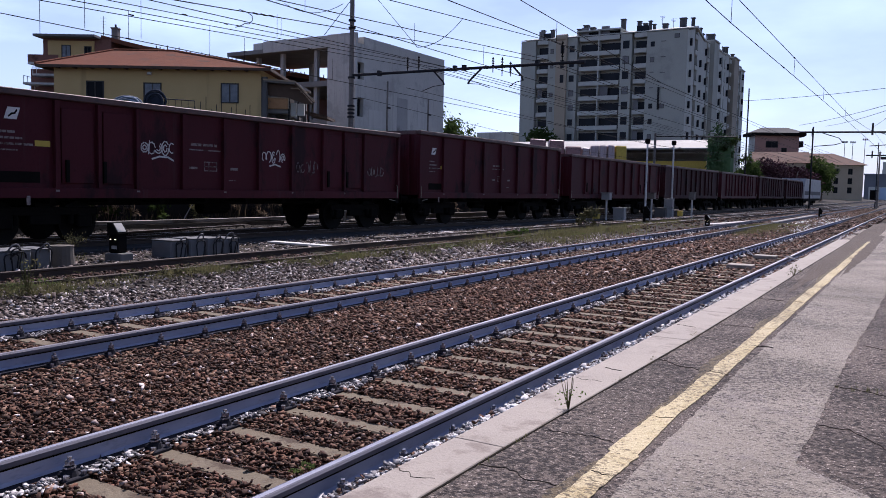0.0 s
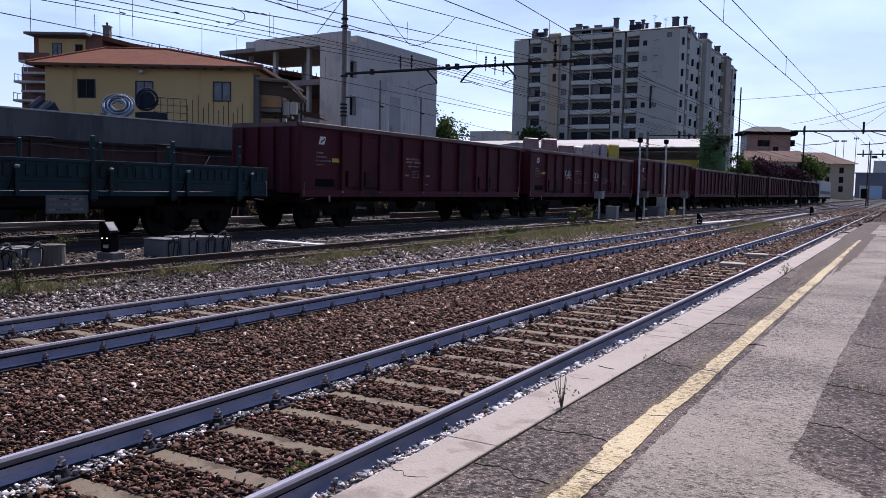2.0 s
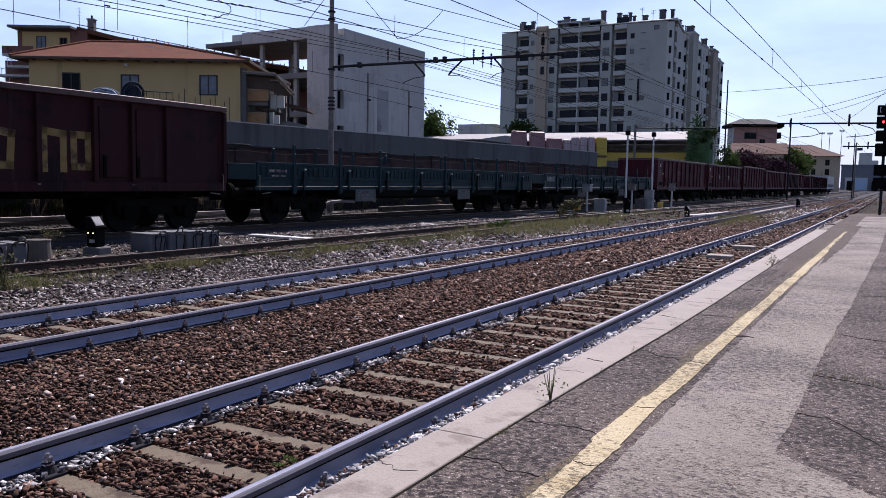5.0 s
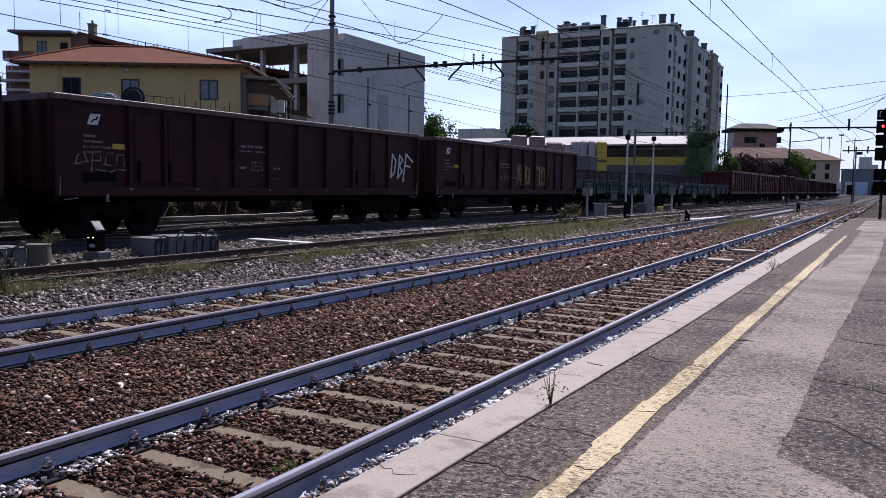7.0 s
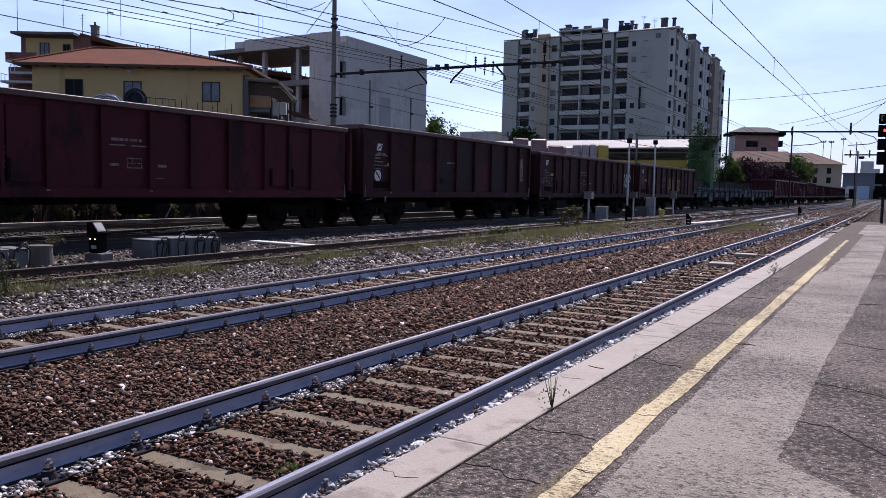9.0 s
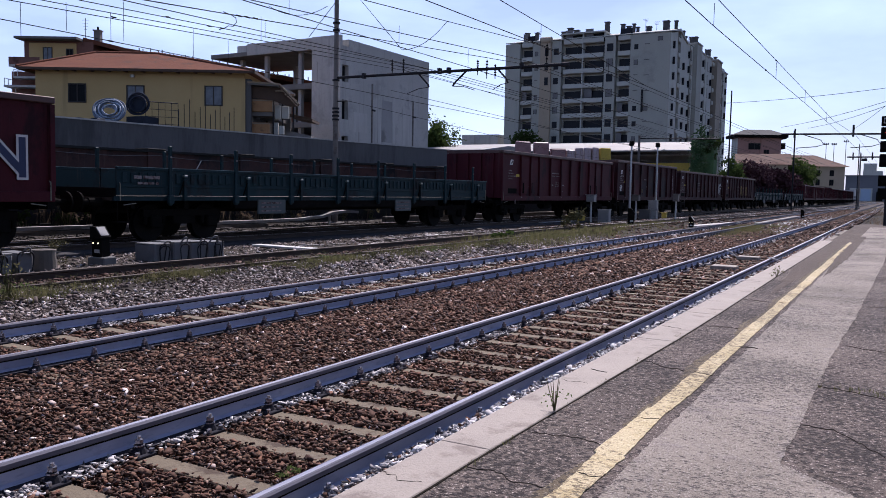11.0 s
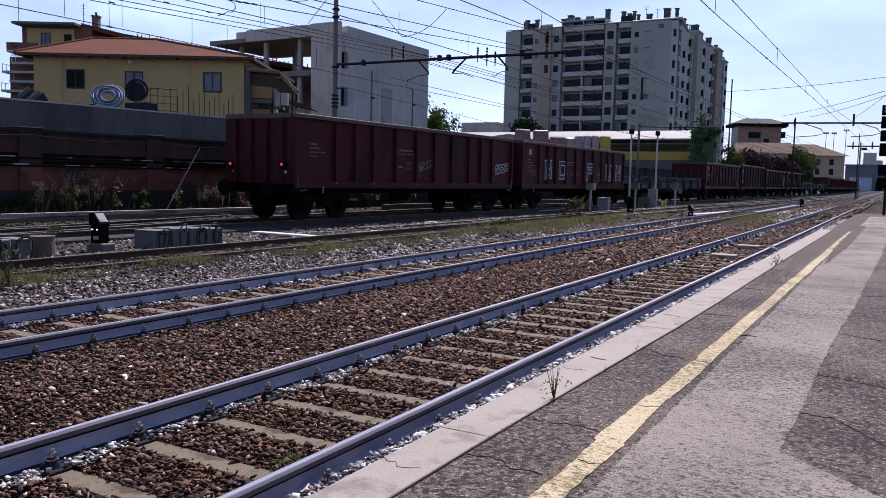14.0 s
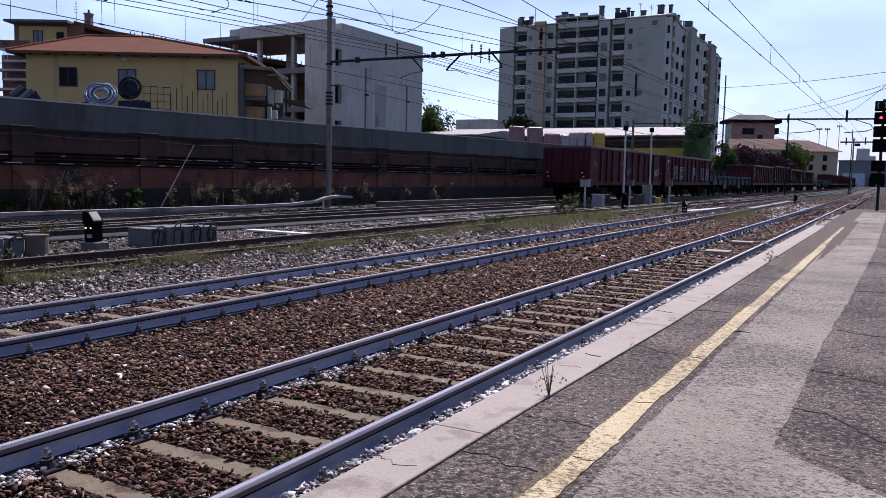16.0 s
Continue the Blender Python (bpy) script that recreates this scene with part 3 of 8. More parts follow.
def scatter(rng, x0, x1, y0, y1, step, z, dz, thin_to=None):
    """Jittered grid of points; thin_to: the share kept at the far end."""
    gx, gy = np.meshgrid(np.arange(x0, x1, step), np.arange(y0, y1, step))
    p = np.stack([gx.ravel(), gy.ravel()], -1) + rng.uniform(-0.5, 0.5, (gx.size, 2)) * step
    return np.column_stack([p, z + rng.uniform(-dz, dz, len(p))])


def off_sleepers(p, centre, phase, half=0.07, length=0.71):
    d = (p[:, 1] - phase + 0.3) % 0.6 - 0.3
    return ~((np.abs(d) < half) & (np.abs(p[:, 0] - centre) < length))


def build_ballast():
    rng = np.random.default_rng(11)
    zones = [("ico", 1.2, 4.6, 0.0235, 0.016), ("ico", 4.6, 8.0, 0.027, 0.0186), ("ico", 8.0, 16.0, 0.036, 0.0242), ("ico", 16.0, 40.0, 0.066, 0.043), ("octa", 40.0, 120.0, 0.14, 0.09)]
    zones.append(("octa", -6.0, 1.2, 0.07, 0.045))
    for i, (base, y0, y1, step, size) in enumerate(zones):
        x0 = -5.9 if i < 2 else -9.25
        p = scatter(rng, x0, -2.0, y0, y1, step, -0.212, 0.03)
        if i == 1:
            q = scatter(rng, -9.25, -5.9, 3.2, y1, 0.038, -0.215, 0.02)
            p = np.concatenate([p, q])
        between = np.exp(-((p[:, 0] + 5.5) / 0.55) ** 2) * 0.03
        p[:, 2] += between
        gap = 0.07 if y0 < 8 else 0.092 if y0 < 16 else 0.115
        if y0 >= 8:
            p[:, 2] -= 0.01
        keep = off_sleepers(p, T1, SLEEPER_Y1, gap) & off_sleepers(p, T2, SLEEPER_Y2, gap)
        for c in (T1, T2):
            for r in (-0.753, 0.753):
                keep &= np.abs(p[:, 0] - c - r) > 0.05
                d = (p[:, 1] - (SLEEPER_Y1 if c == T1 else SLEEPER_Y2) + 0.3) % 0.6 - 0.3
                keep &= (np.abs(p[:, 0] - c - r) > 0.165) | (np.abs(d) > 0.085)
        p = p[keep]
        # the pale stones lie along the rails and under the platform's edge
        side = np.zeros(len(p), bool)
        for c in (T1, T2):
            for r in (-0.753, 0.753):
                d = p[:, 0] - c - r
                if r < 0 or c == T1:
                    side |= (d > 0.06) & (d < 0.13)
        pale = side & (rng.random(len(p)) < 0.6) | (p[:, 0] > -2.62) & (rng.random(len(p)) < (0.8 if y0 < 16 else 0.3))
        p[pale, 2] += 0.012
        # the ballast is heaped up against the platform
        p[:, 2] += np.interp(p[:, 0], [-2.64, -2.58, -2.3, -2.0], [0.0, 0.06, 0.16, 0.2])
        for c in (T1, T2):
            p[np.abs(p[:, 0] - c) > 0.9, 2] += 0.02
        brown = p[~pale]
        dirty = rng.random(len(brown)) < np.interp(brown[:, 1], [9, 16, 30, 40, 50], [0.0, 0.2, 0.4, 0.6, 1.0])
        stones("brown_ballast", brown[~dirty], size, M_STONE_BROWN, 20 + i, "rust-brown angular ballast stones between the rails", base)
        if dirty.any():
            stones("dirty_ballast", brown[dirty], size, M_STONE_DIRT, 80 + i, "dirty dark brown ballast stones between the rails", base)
        stones("pale_ballast", p[pale] if y0 < 40 else p[pale][::3], size * 0.95, M_STONE_WHITE, 30 + i, "pale grey ballast stones along the rail foot", base)
    # narrow lines of pale chips along the rails, broken here and there
    for c in (T1, T2):
        for r in (-0.753, 0.753) if c == T1 else (-0.753,):
            for y0, y1, step, size in ((1.2, 9.0, 0.021, 0.0145), (9.0, 18.0, 0.034, 0.025), (18.0, 44.0, 0.065, 0.042)):
                p = scatter(rng, c + r + 0.065, c + r + 0.26, y0, y1, step, -0.163, 0.014)
                edge = 0.15 + 0.05 * np.sin(p[:, 1] * 2.1 + c) + 0.04 * np.sin(p[:, 1] * 5.3 + r)
                d = (p[:, 1] - (SLEEPER_Y1 if c == T1 else SLEEPER_Y2) + 0.3) % 0.6 - 0.3
                ok = (p[:, 0] - c - r < edge + rng.normal(0, 0.02, len(p))) & (np.abs(d) > 0.095) & (rng.random(len(p)) < (0.85 if y0 < 18 else 0.45))
                if c == T1 and r > 0:
                    p[:, 2] += 0.03
                stones("pale_chips", p[ok], size, M_STONE_WHITE, int(y0) + 60, "narrow line of white chips along the rail", "ico", jitter=0.16)
    # white boulders that lie against the platform's edge
    rb = random.Random(4)
    for x, y, s in ((-2.41, 4.03, 0.11), (-2.42, 5.09, 0.07), (-2.43, 5.36, 0.085), (-2.36, 3.12, 0.06), (-2.44, 6.3, 0.07), (-2.45, 7.9, 0.09), (-2.45, 9.6, 0.08)):
        bm = bmesh.new()
        bmesh.ops.create_icosphere(bm, subdivisions=2, radius=1.0)
        for v in bm.verts:
            k = 1 + 0.28 * noise.noise(v.co * 1.7 + Vector((y * 3, 0, 0)))
            v.co = Vector((v.co.x * 0.55 * k, v.co.y * k, v.co.z * 0.42 * k)) * s * 0.62
        b = link("white_stone", bm, M_WHITESTONE)
        b.matrix_basis = pose(x, y, -0.02, rb.uniform(-10, 10), rb.uniform(-12, 12), rb.uniform(-25, 25))
        tagged(b, "rough white stone on the ballast beside the platform", "stone", "white stones beside the platform")
    def gravel(x0, x1, y0, y1, step, size, share_, seed, label, dirty=False):
        q = scatter(rng, x0, x1, y0, y1, step, 0.0, 0.02)
        q = q[rng.random(len(q)) < share_ * (0.6 + 0.4 * np.sin(q[:, 0] * 1.9 + 0.7 * q[:, 1]) * np.sin(q[:, 1] * 0.8))]
        q[:, 2] += np.array([ground_z(x) for x in q[:, 0]]) + 0.012
        stones("grey_gravel", q, size, {True: M_STONE_DIRT, False: M_STONE_GREY, "blackish": M_STONE_BLACK}[dirty], seed, label, "ico", "gravel")
    gravel(-10.35, -9.2, 4.0, 13, 0.044, 0.026, 1.6, 41, "mixed grey and white gravel shoulder")
    gravel(-10.5, -9.2, 13, 30, 0.07, 0.042, 1.6, 42, "mixed grey and white gravel shoulder")
    gravel(-11.0, -9.2, 30, 110, 0.2, 0.08, 0.5, 44, "dirty grey gravel shoulder", True)
    gravel(-15.7, -12.9, 8, 30, 0.075, 0.034, 0.8, 43, "scattered grey gravel in the yard")
    gravel(-15.5, -11.0, 30, 110, 0.2, 0.05, 0.4, 45, "scattered dirty gravel in the yard", True)
    gravel(-12.9, -11.2, 4, 26, 0.07, 0.03, 1.3, 46, "dirty gravel between the siding rails", True)
    gravel(-20.4, -18.3, 6, 34, 0.085, 0.036, 0.9, 50, "blackish gravel by the brick wall", "blackish")
    gravel(-18.3, -16.7, 6, 34, 0.08, 0.034, 1.2, 51, "blackish gravel between the rails of the train's track", "blackish")
    gravel(-11.2, -10.3, 4, 26, 0.06, 0.028, 1.3, 48, "small gravel along the siding rail")
    q = scatter(rng, -6.35, -4.55, 39, 78, 0.13, -0.16, 0.03)
    q = q[rng.random(len(q)) < np.interp(q[:, 1], [39, 44, 66, 78], [0.1, 0.65, 0.6, 0.1])]
    stones("white_gravel", q, 0.062, M_STONE_WHITE, 47, "white gravel heaped between the main tracks", "ico", "gravel")
    q = scatter(rng, -9.25, -8.5, 42, 110, 0.17, -0.17, 0.03)
    stones("grey_gravel", q[rng.random(len(q)) < 0.5], 0.075, M_STONE_DIRT, 49, "dirty gravel along the second track", "ico", "gravel")


# ------------------------------------------------------------------ tracks
RAIL = [(-0.075, -0.172), (0.075, -0.172), (0.075, -0.160), (0.030, -0.145), (0.0095, -0.128), (0.0095, -0.052), (0.036, -0.038), (0.036, -0.008), (0.028, -0.0005),
        (-0.028, -0.0005), (-0.036, -0.008), (-0.036, -0.038), (-0.0095, -0.052), (-0.0095, -0.128), (-0.030, -0.145), (-0.075, -0.160)]


def sleeper_mesh():
    bm = bmesh.new()
    box(bm, -1.26, 1.26, -0.086, 0.086, -0.36, -0.185, 0.012)
    return bm


def fastening_mesh():
    """Base plate, rail clip and its spring washer on one side of a rail."""
    bm = bmesh.new()
    box(bm, 0.06, 0.175, -0.078, 0.078, -0.188, -0.164, 0.006)
    box(bm, 0.045, 0.125, -0.05, 0.05, -0.166, -0.140, 0.012)
    rod(bm, (0.102, 0, -0.166), (0.102, 0, -0.132), 0.05, 10, 0.038)
    rod(bm, (0.102, 0, -0.132), (0.102, 0, -0.104), 0.034, 10, 0.027)
    return bm


def bolt_mesh():
    bm = bmesh.new()
    rod(bm, (0.102, 0, -0.10), (0.102, 0, -0.054), 0.014, 8)
    rod(bm, (0.102, 0, -0.100), (0.102, 0, -0.076), 0.028, 6)
    rod(bm, (0.102, 0, -0.1175), (0.102, 0, -0.109), 0.036, 10)
    for q in (-0.055, 0.055):
        rod(bm, (0.152, q, -0.165), (0.152, q, -0.140), 0.018, 6)
    return bm


def main_track(centre, phase, label, dull):
    t = thing("railway_track", label, "railway track", "main line tracks")
    t.location = (centre, 0, 0)
    for s in (-0.753, 0.753):
        web = [(u + s, w) for u, w in ((-0.03, -0.145), (-0.0095, -0.128), (-0.0095, -0.052), (0.0095, -0.052), (0.0095, -0.128), (0.03, -0.145))]
        r = part("rail", prism(web, -12, dull), M_RAIL, t, "steel rail web with the sky's blue reflection in its colour")
        part("far_rail", prism(web, dull + 0.004, 420), M_RAIL_FAR, r, "darker rail web further along the track")
        part("rail_foot", prism([(u + s, w) for u, w in ((-0.075, -0.172), (0.075, -0.172), (0.075, -0.160), (0.030, -0.1455), (-0.030, -0.1455), (-0.075, -0.160))], -12, 420), M_FOOT, r, "near-black rail foot with its shadow strip put into the colour")
        head = [(u + s, w) for u, w in ((0.0095, -0.0515), (0.036, -0.038), (0.036, -0.012), (0.026, -0.0005), (-0.026, -0.0005), (-0.036, -0.012), (-0.036, -0.038), (-0.0095, -0.0515))]
        part("rail_head", prism(head, -12, dull), M_RAILHEAD, r, "pale worn rail head")
        part("far_rail_head", prism(head, dull + 0.004, 420), M_RAIL_FAR, r)
        # dark strips that paint in the shade under the rail head
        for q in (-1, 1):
            part("head_shade_line", cube(s + q * 0.0115 - 0.0025, s + q * 0.0115 + 0.0025, -12, 420, -0.0605, -0.0505), M_UNDER, r, "dark strip with the shade under the rail head in its colour")
        part("running_surface", cube(s - 0.016, s + 0.016, -12, dull + 6, -0.004, 0.0015), M_HEAD, r, "polished rail head")
        part("darker_surface", cube(s - 0.02, s + 0.02, dull + 6.004, 420, -0.004, 0.0015), M_RUST_RAIL, r, "darker rail head beyond the points")
    s0 = f0 = None
    far = []
    for k in range(0, 320):
        y = phase + 0.6 * k
        if y < -6:
            continue
        if y < 52:
            if s0 is None:
                s0 = s = part("sleeper", sleeper_mesh(), M_SLEEPER, t)
                s.location.y = y
                f0 = [part("fastening", fastening_mesh(), M_FOOT, s, "dark rail clip on a base plate"), part("bolt", bolt_mesh(), M_BOLT, s, "bright hexagonal nut and bolt")]
                f0[0].location.x = f0[1].location.x = 0.753
                for m in (pose(0.753, 0, 0, 0, 0, 180), pose(-0.753, 0, 0), pose(-0.753, 0, 0, 0, 0, 180)):
                    share(f0[0], "fastening", m, s)
                    share(f0[1], "bolt", m, s)
            else:
                s = share(s0, "sleeper", pose(0, y, 0), t)
                if -6 < y < 52:
                    for m in (pose(0.753, 0, 0), pose(0.753, 0, 0, 0, 0, 180), pose(-0.753, 0, 0), pose(-0.753, 0, 0, 0, 0, 180)):
                        share(f0[0], "fastening", m, s)
                        if y < 36:
                            share(f0[1], "bolt", m, s)
        else:
            far.append(y)
    bm = bmesh.new()
    for y in far:
        box(bm, -1.26, 1.26, y - 0.11, y + 0.11, -0.3, -0.185)
    part("sleeper_rest", bm, M_SLEEPER, t)["kind"] = "stuff"
    return t


main_track(T1, SLEEPER_Y1, "main line track beside the platform with concrete sleepers and polished rails", 58)
main_track(T2, SLEEPER_Y2, "second main line track with concrete sleepers and polished rails", 29)


def yard_track(points, z, label, sleepers=(0, 60), worn=False):
    """Rusty siding along a polyline of (x, y) centres."""
    t = thing("siding_track", label, "railway track", "yard tracks")
    pts = [Vector((x, y, 0)) for x, y in points]
    for s in (-0.753, 0.753):
        bm = bmesh.new()
        rings = []
        for i, p in enumerate(pts):
            d = (pts[min(i + 1, len(pts) - 1)] - pts[max(i - 1, 0)]).normalized()
            nrm = Vector((d.y, -d.x, 0))
            rings.append([bm.verts.new(p + nrm * (s + u) + Vector((0, 0, z + w))) for u, w in RAIL])
        for a, b in zip(rings, rings[1:]):
            for i in range(len(RAIL)):
                bm.faces.new((a[i], a[(i + 1) % len(RAIL)], b[(i + 1) % len(RAIL)], b[i]))
        bmesh.ops.recalc_face_normals(bm, faces=bm.faces)
        rl = part("rail", bm, M_RUST_RAIL, t, "rusty siding rail")
        if worn:
            bm = bmesh.new()
            rings = []
            for i, p in enumerate(pts):
                d = (pts[min(i + 1, len(pts) - 1)] - pts[max(i - 1, 0)]).normalized()
                nrm = Vector((d.y, -d.x, 0))
                rings.append([bm.verts.new(p + nrm * (s + u) + Vector((0, 0, z + w))) for u, w in ((-0.022, -0.003), (0.022, -0.003), (0.022, 0.0015), (-0.022, 0.0015))])
            for a, b in zip(rings, rings[1:]):
                for i in range(4):
                    bm.faces.new((a[i], a[(i + 1) % 4], b[(i + 1) % 4], b[i]))
            bmesh.ops.recalc_face_normals(bm, faces=bm.faces)
            part("running_surface", bm, M_HEAD, rl, "polished rail head")
    s0 = None
    y = sleepers[0]
    while y < sleepers[1]:
        x = float(np.interp(y, [p[1] for p in points], [p[0] for p in points]))
        if s0 is None:
            s0 = part("sleeper", cube(-1.3, 1.3, -0.12, 0.12, -0.32, -0.178, bevel=0.01), M_WOOD_SLEEPER, t)
            s0.matrix_basis = pose(x, y, z)
        else:
            share(s0, "sleeper", pose(x, y, z), t)
        y += 0.65
    return t


def train_x(y):
    """Centre line of the train's track."""
    return -17.45 + AL * (y if y < 120 else 120 + 60 * (1 - math.exp(-(y - 120) / 60)))


TRAIN_Z = 0.12
yard_track([(train_x(y), y) for y in [-60, -20, 0, 20, 40, 60, 80, 100, 120, 140, 160, 180, 220, 260, 320, 400, 480]], TRAIN_Z, "rusty yard track that carries the goods train", sleepers=(0, 70), worn=True)
yard_track([(-17.2, 2), (-17.3, 8), (-17.75, 12), (-18.35, 15.5), (-19.1, 20), (-19.55, 24), (-19.65, 30), (-19.4, 40), (-18.9, 58)], 0.11, "rusty track that branches off towards the brick wall", sleepers=(10, 40), worn=True)
yard_track([(-12.0, -20), (-12.0, 50), (-11.7, 64), (-11.5, 76)], 0.0, "rusty overgrown siding with timber sleepers", sleepers=(1, 60))

yard_track([(-12.0, 36), (-11.6, 50), (-10.7, 68), (-9.4, 90), (-8.2, 112), (-7.6, 135), (-7.57, 160)], 0.0, "rusty turnout that joins the second main track", sleepers=(40, 70), worn=True)
yard_track([(-14.6, 20), (-14.3, 40), (-13.4, 60), (-12.1, 84), (-11.2, 110), (-10.6, 150)], -0.02, "rusty yard track through the gravel", sleepers=(24, 70), worn=True)


# ------------------------------------------------------------------ platform
def build_platform():
    p = thing("platform", "low station platform with stone coping, worn asphalt and a yellow line", "platform", kind="structure")
    z = 0.27
    part("coping_wall", cube(-1.88, -1.703, -8, 26.0, -0.3, 0.12), M_BLOCK, p)
    part("asphalt", cube(-1.70, 9.0, -8, 26.0, -0.3, z - 0.008), M_ASPHALT, p, "cracked dark asphalt surface")
    part("old_asphalt", cube(-1.70, 9.0, 26.003, 41, -0.3, z - 0.012), M_DIRTPATH, p, "dusty brown asphalt at the platform's end")
    part("end_ramp", prism([(41.003, z - 0.02), (41.003, -0.3), (58, -0.3), (58, -0.12)], -1.9, 9.0, axis="x"), M_DIRTPATH, p, "earth ramp at the platform's end")
    for a, c_, h in ((26.05, 29.2, 0.23), (29.25, 31.6, 0.2), (32.1, 34.4, 0.22), (34.5, 37.9, 0.19)):
        part("old_coping", cube(-1.93, -1.703, a, c_, -0.3, h, bevel=0.01), M_CEMENT, p, "worn old coping block")
    rng = random.Random(5)

    def inner(yy):
        """Back edge of the coping."""
        return float(np.interp(yy, [-8, 3.2, 4.2, 7.2, 9.0, 14, 26], [-1.682, -1.678, -1.668, -1.618, -1.615, -1.63, -1.62]))

    joints = [-6.0, -4.0, -2.05, 0.0, 1.75, 3.46, 5.15, 6.95, 8.8, 10.6, 12.4, 14.2, 16.0, 17.8, 19.6, 21.4, 23.2, 24.6, 26.0]
    for a, b in zip(joints, joints[1:]):
        w = rng.uniform(-0.006, 0.006)
        st = cube(-1.95, -1.70, a + 0.0012, b - 0.0012, 0.10, z + w * 0.3, bevel=0.004)
        for v in st.verts:      # the stones are cut a little wider further along
            if v.co.x > -1.75:
                v.co.x += w * 0.5 + inner(v.co.y) + 1.70
        part("coping_stone", st, M_COPING, p)
    # ragged pale cement strip
    bm = bmesh.new()
    n = 1000
    left, right = [], []
    for i in range(n):
        yy = -7 + i * 47.0 / (n - 1)
        left.append(bm.verts.new((-1.03 + 0.02 * noise.noise((yy * 1.7, 0, 0)) + 0.018 * noise.noise((yy * 11.2, 4, 0)), yy, z - 0.004)))
        right.append(bm.verts.new((-0.41 + (0.62 * min(1.0, max(0.0, (4.05 - yy) / 0.55)) if yy < 4.05 else 0.0) + 0.02 * noise.noise((yy * 1.3, 3, 0)) + 0.012 * noise.noise((yy * 6.1, 8, 0)) + 0.008 * noise.noise((yy * 15.1, 8, 0)) + float(np.interp(yy, [4, 7, 9, 18, 40], [0, 0.01, 0.07, 0.22, 0.34])), yy, z - 0.004)))
    for i in range(n - 1):
        bm.faces.new((left[i], right[i], right[i + 1], left[i + 1]))
    r = bmesh.ops.extrude_face_region(bm, geom=bm.faces[:])
    bmesh.ops.translate(bm, verts=[v for v in r["geom"] if isinstance(v, bmesh.types.BMVert)], vec=(0, 0, -0.03))
    bmesh.ops.recalc_face_normals(bm, faces=bm.faces)
    part("cement_strip", bm, M_CEMENT, p, "pale cement strip with a ragged edge")

    def nick(yy):
        """The line was laid in lengths that don't quite meet."""
        return -0.018 if 3.74 < yy < 4.7 else 0.012 if 5.78 < yy < 5.98 else 0.01 if yy > 8.2 and int(yy / 1.7) % 2 else 0.0

    bm = bmesh.new()
    left, right = [], []
    for i in range(1500):
        yy = -7 + i * 32.6 / 1499
        left.append(bm.verts.new((-1.212 + 0.012 * noise.noise((yy * 1.7, 0, 1)) + 0.007 * noise.noise((yy * 11.7, 0, 1)) + 0.006 * noise.noise((yy * 31, 2, 1)) + nick(yy) + 0.0018 * max(0, yy - 6), yy, z - 0.002)))
        right.append(bm.verts.new((-1.088 + 0.014 * noise.noise((yy * 1.2, 5, 1)) + 0.007 * noise.noise((yy * 12.3, 5, 1)) + 0.007 * noise.noise((yy * 29, 7, 1)) + 0.4 * nick(yy) + 0.0025 * max(0, yy - 6), yy, z - 0.002)))
    for i in range(1499):
        bm.faces.new((left[i], right[i], right[i + 1], left[i + 1]))
    r = bmesh.ops.extrude_face_region(bm, geom=bm.faces[:])
    bmesh.ops.translate(bm, verts=[v for v in r["geom"] if isinstance(v, bmesh.types.BMVert)], vec=(0, 0, -0.012))
    bmesh.ops.recalc_face_normals(bm, faces=bm.faces)
    part("yellow_line", bm, M_YELLOW, p, "worn yellow safety line")
    # brown dirt that has gathered along the line
    bm = bmesh.new()
    left, right = [], []
    for i in range(500):
        yy = -7 + i * 31.4 / 499
        wd = max(0.012, 0.05 + 0.09 * noise.noise((yy * 0.9, 2, 7)) + 0.03 * noise.noise((yy * 9.0, 2, 7)))
        left.append(bm.verts.new((-1.20 - wd, yy, z - 0.005)))
        right.append(bm.verts.new((-1.18, yy, z - 0.005)))
    for i in range(499):
        bm.faces.new((left[i], right[i], right[i + 1], left[i + 1]))
    r = bmesh.ops.extrude_face_region(bm, geom=bm.faces[:])
    bmesh.ops.translate(bm, verts=[v for v in r["geom"] if isinstance(v, bmesh.types.BMVert)], vec=(0, 0, -0.012))
    bmesh.ops.recalc_face_normals(bm, faces=bm.faces)
    part("dirt_band", bm, M_YELLOW_DIRT, p, "brown dirt along the yellow line")

    # brown dust that has settled on the far asphalt, both sides of the line
    def dust(x0, x1, ya, yb, zz, seed):
        bm = bmesh.new()
        rows = []
        for yy in np.arange(ya, yb, 0.12):
            f = min(1.0, (yy - ya) / 5.0)
            rows.append([bm.verts.new((x0 + (x1 - x0) * (0.5 - 0.5 * f) + 0.05 * noise.noise((yy * 2.1, 0, seed)), yy, zz)), bm.verts.new((x1 - (x1 - x0) * (0.5 - 0.5 * f) + 0.06 * noise.noise((yy * 1.7, 4, seed)) + 0.03 * noise.noise((yy * 9, 4, seed)), yy, zz))])
        for a, c in zip(rows, rows[1:]):
            bm.faces.new((a[0], a[1], c[1], c[0]))
        r_ = bmesh.ops.extrude_face_region(bm, geom=bm.faces[:])
        bmesh.ops.translate(bm, verts=[v for v in r_["geom"] if isinstance(v, bmesh.types.BMVert)], vec=(0, 0, -0.012))
        bmesh.ops.recalc_face_normals(bm, faces=bm.faces)
        part("dust_film", bm, M_DIRTPATH, p, "brown dust on the worn asphalt")
    dust(-1.58, -1.2, 11.0, 26.0, z - 0.0052, 2)
    dust(-1.1, -0.86, 14.0, 30.0, z - 0.001, 6)

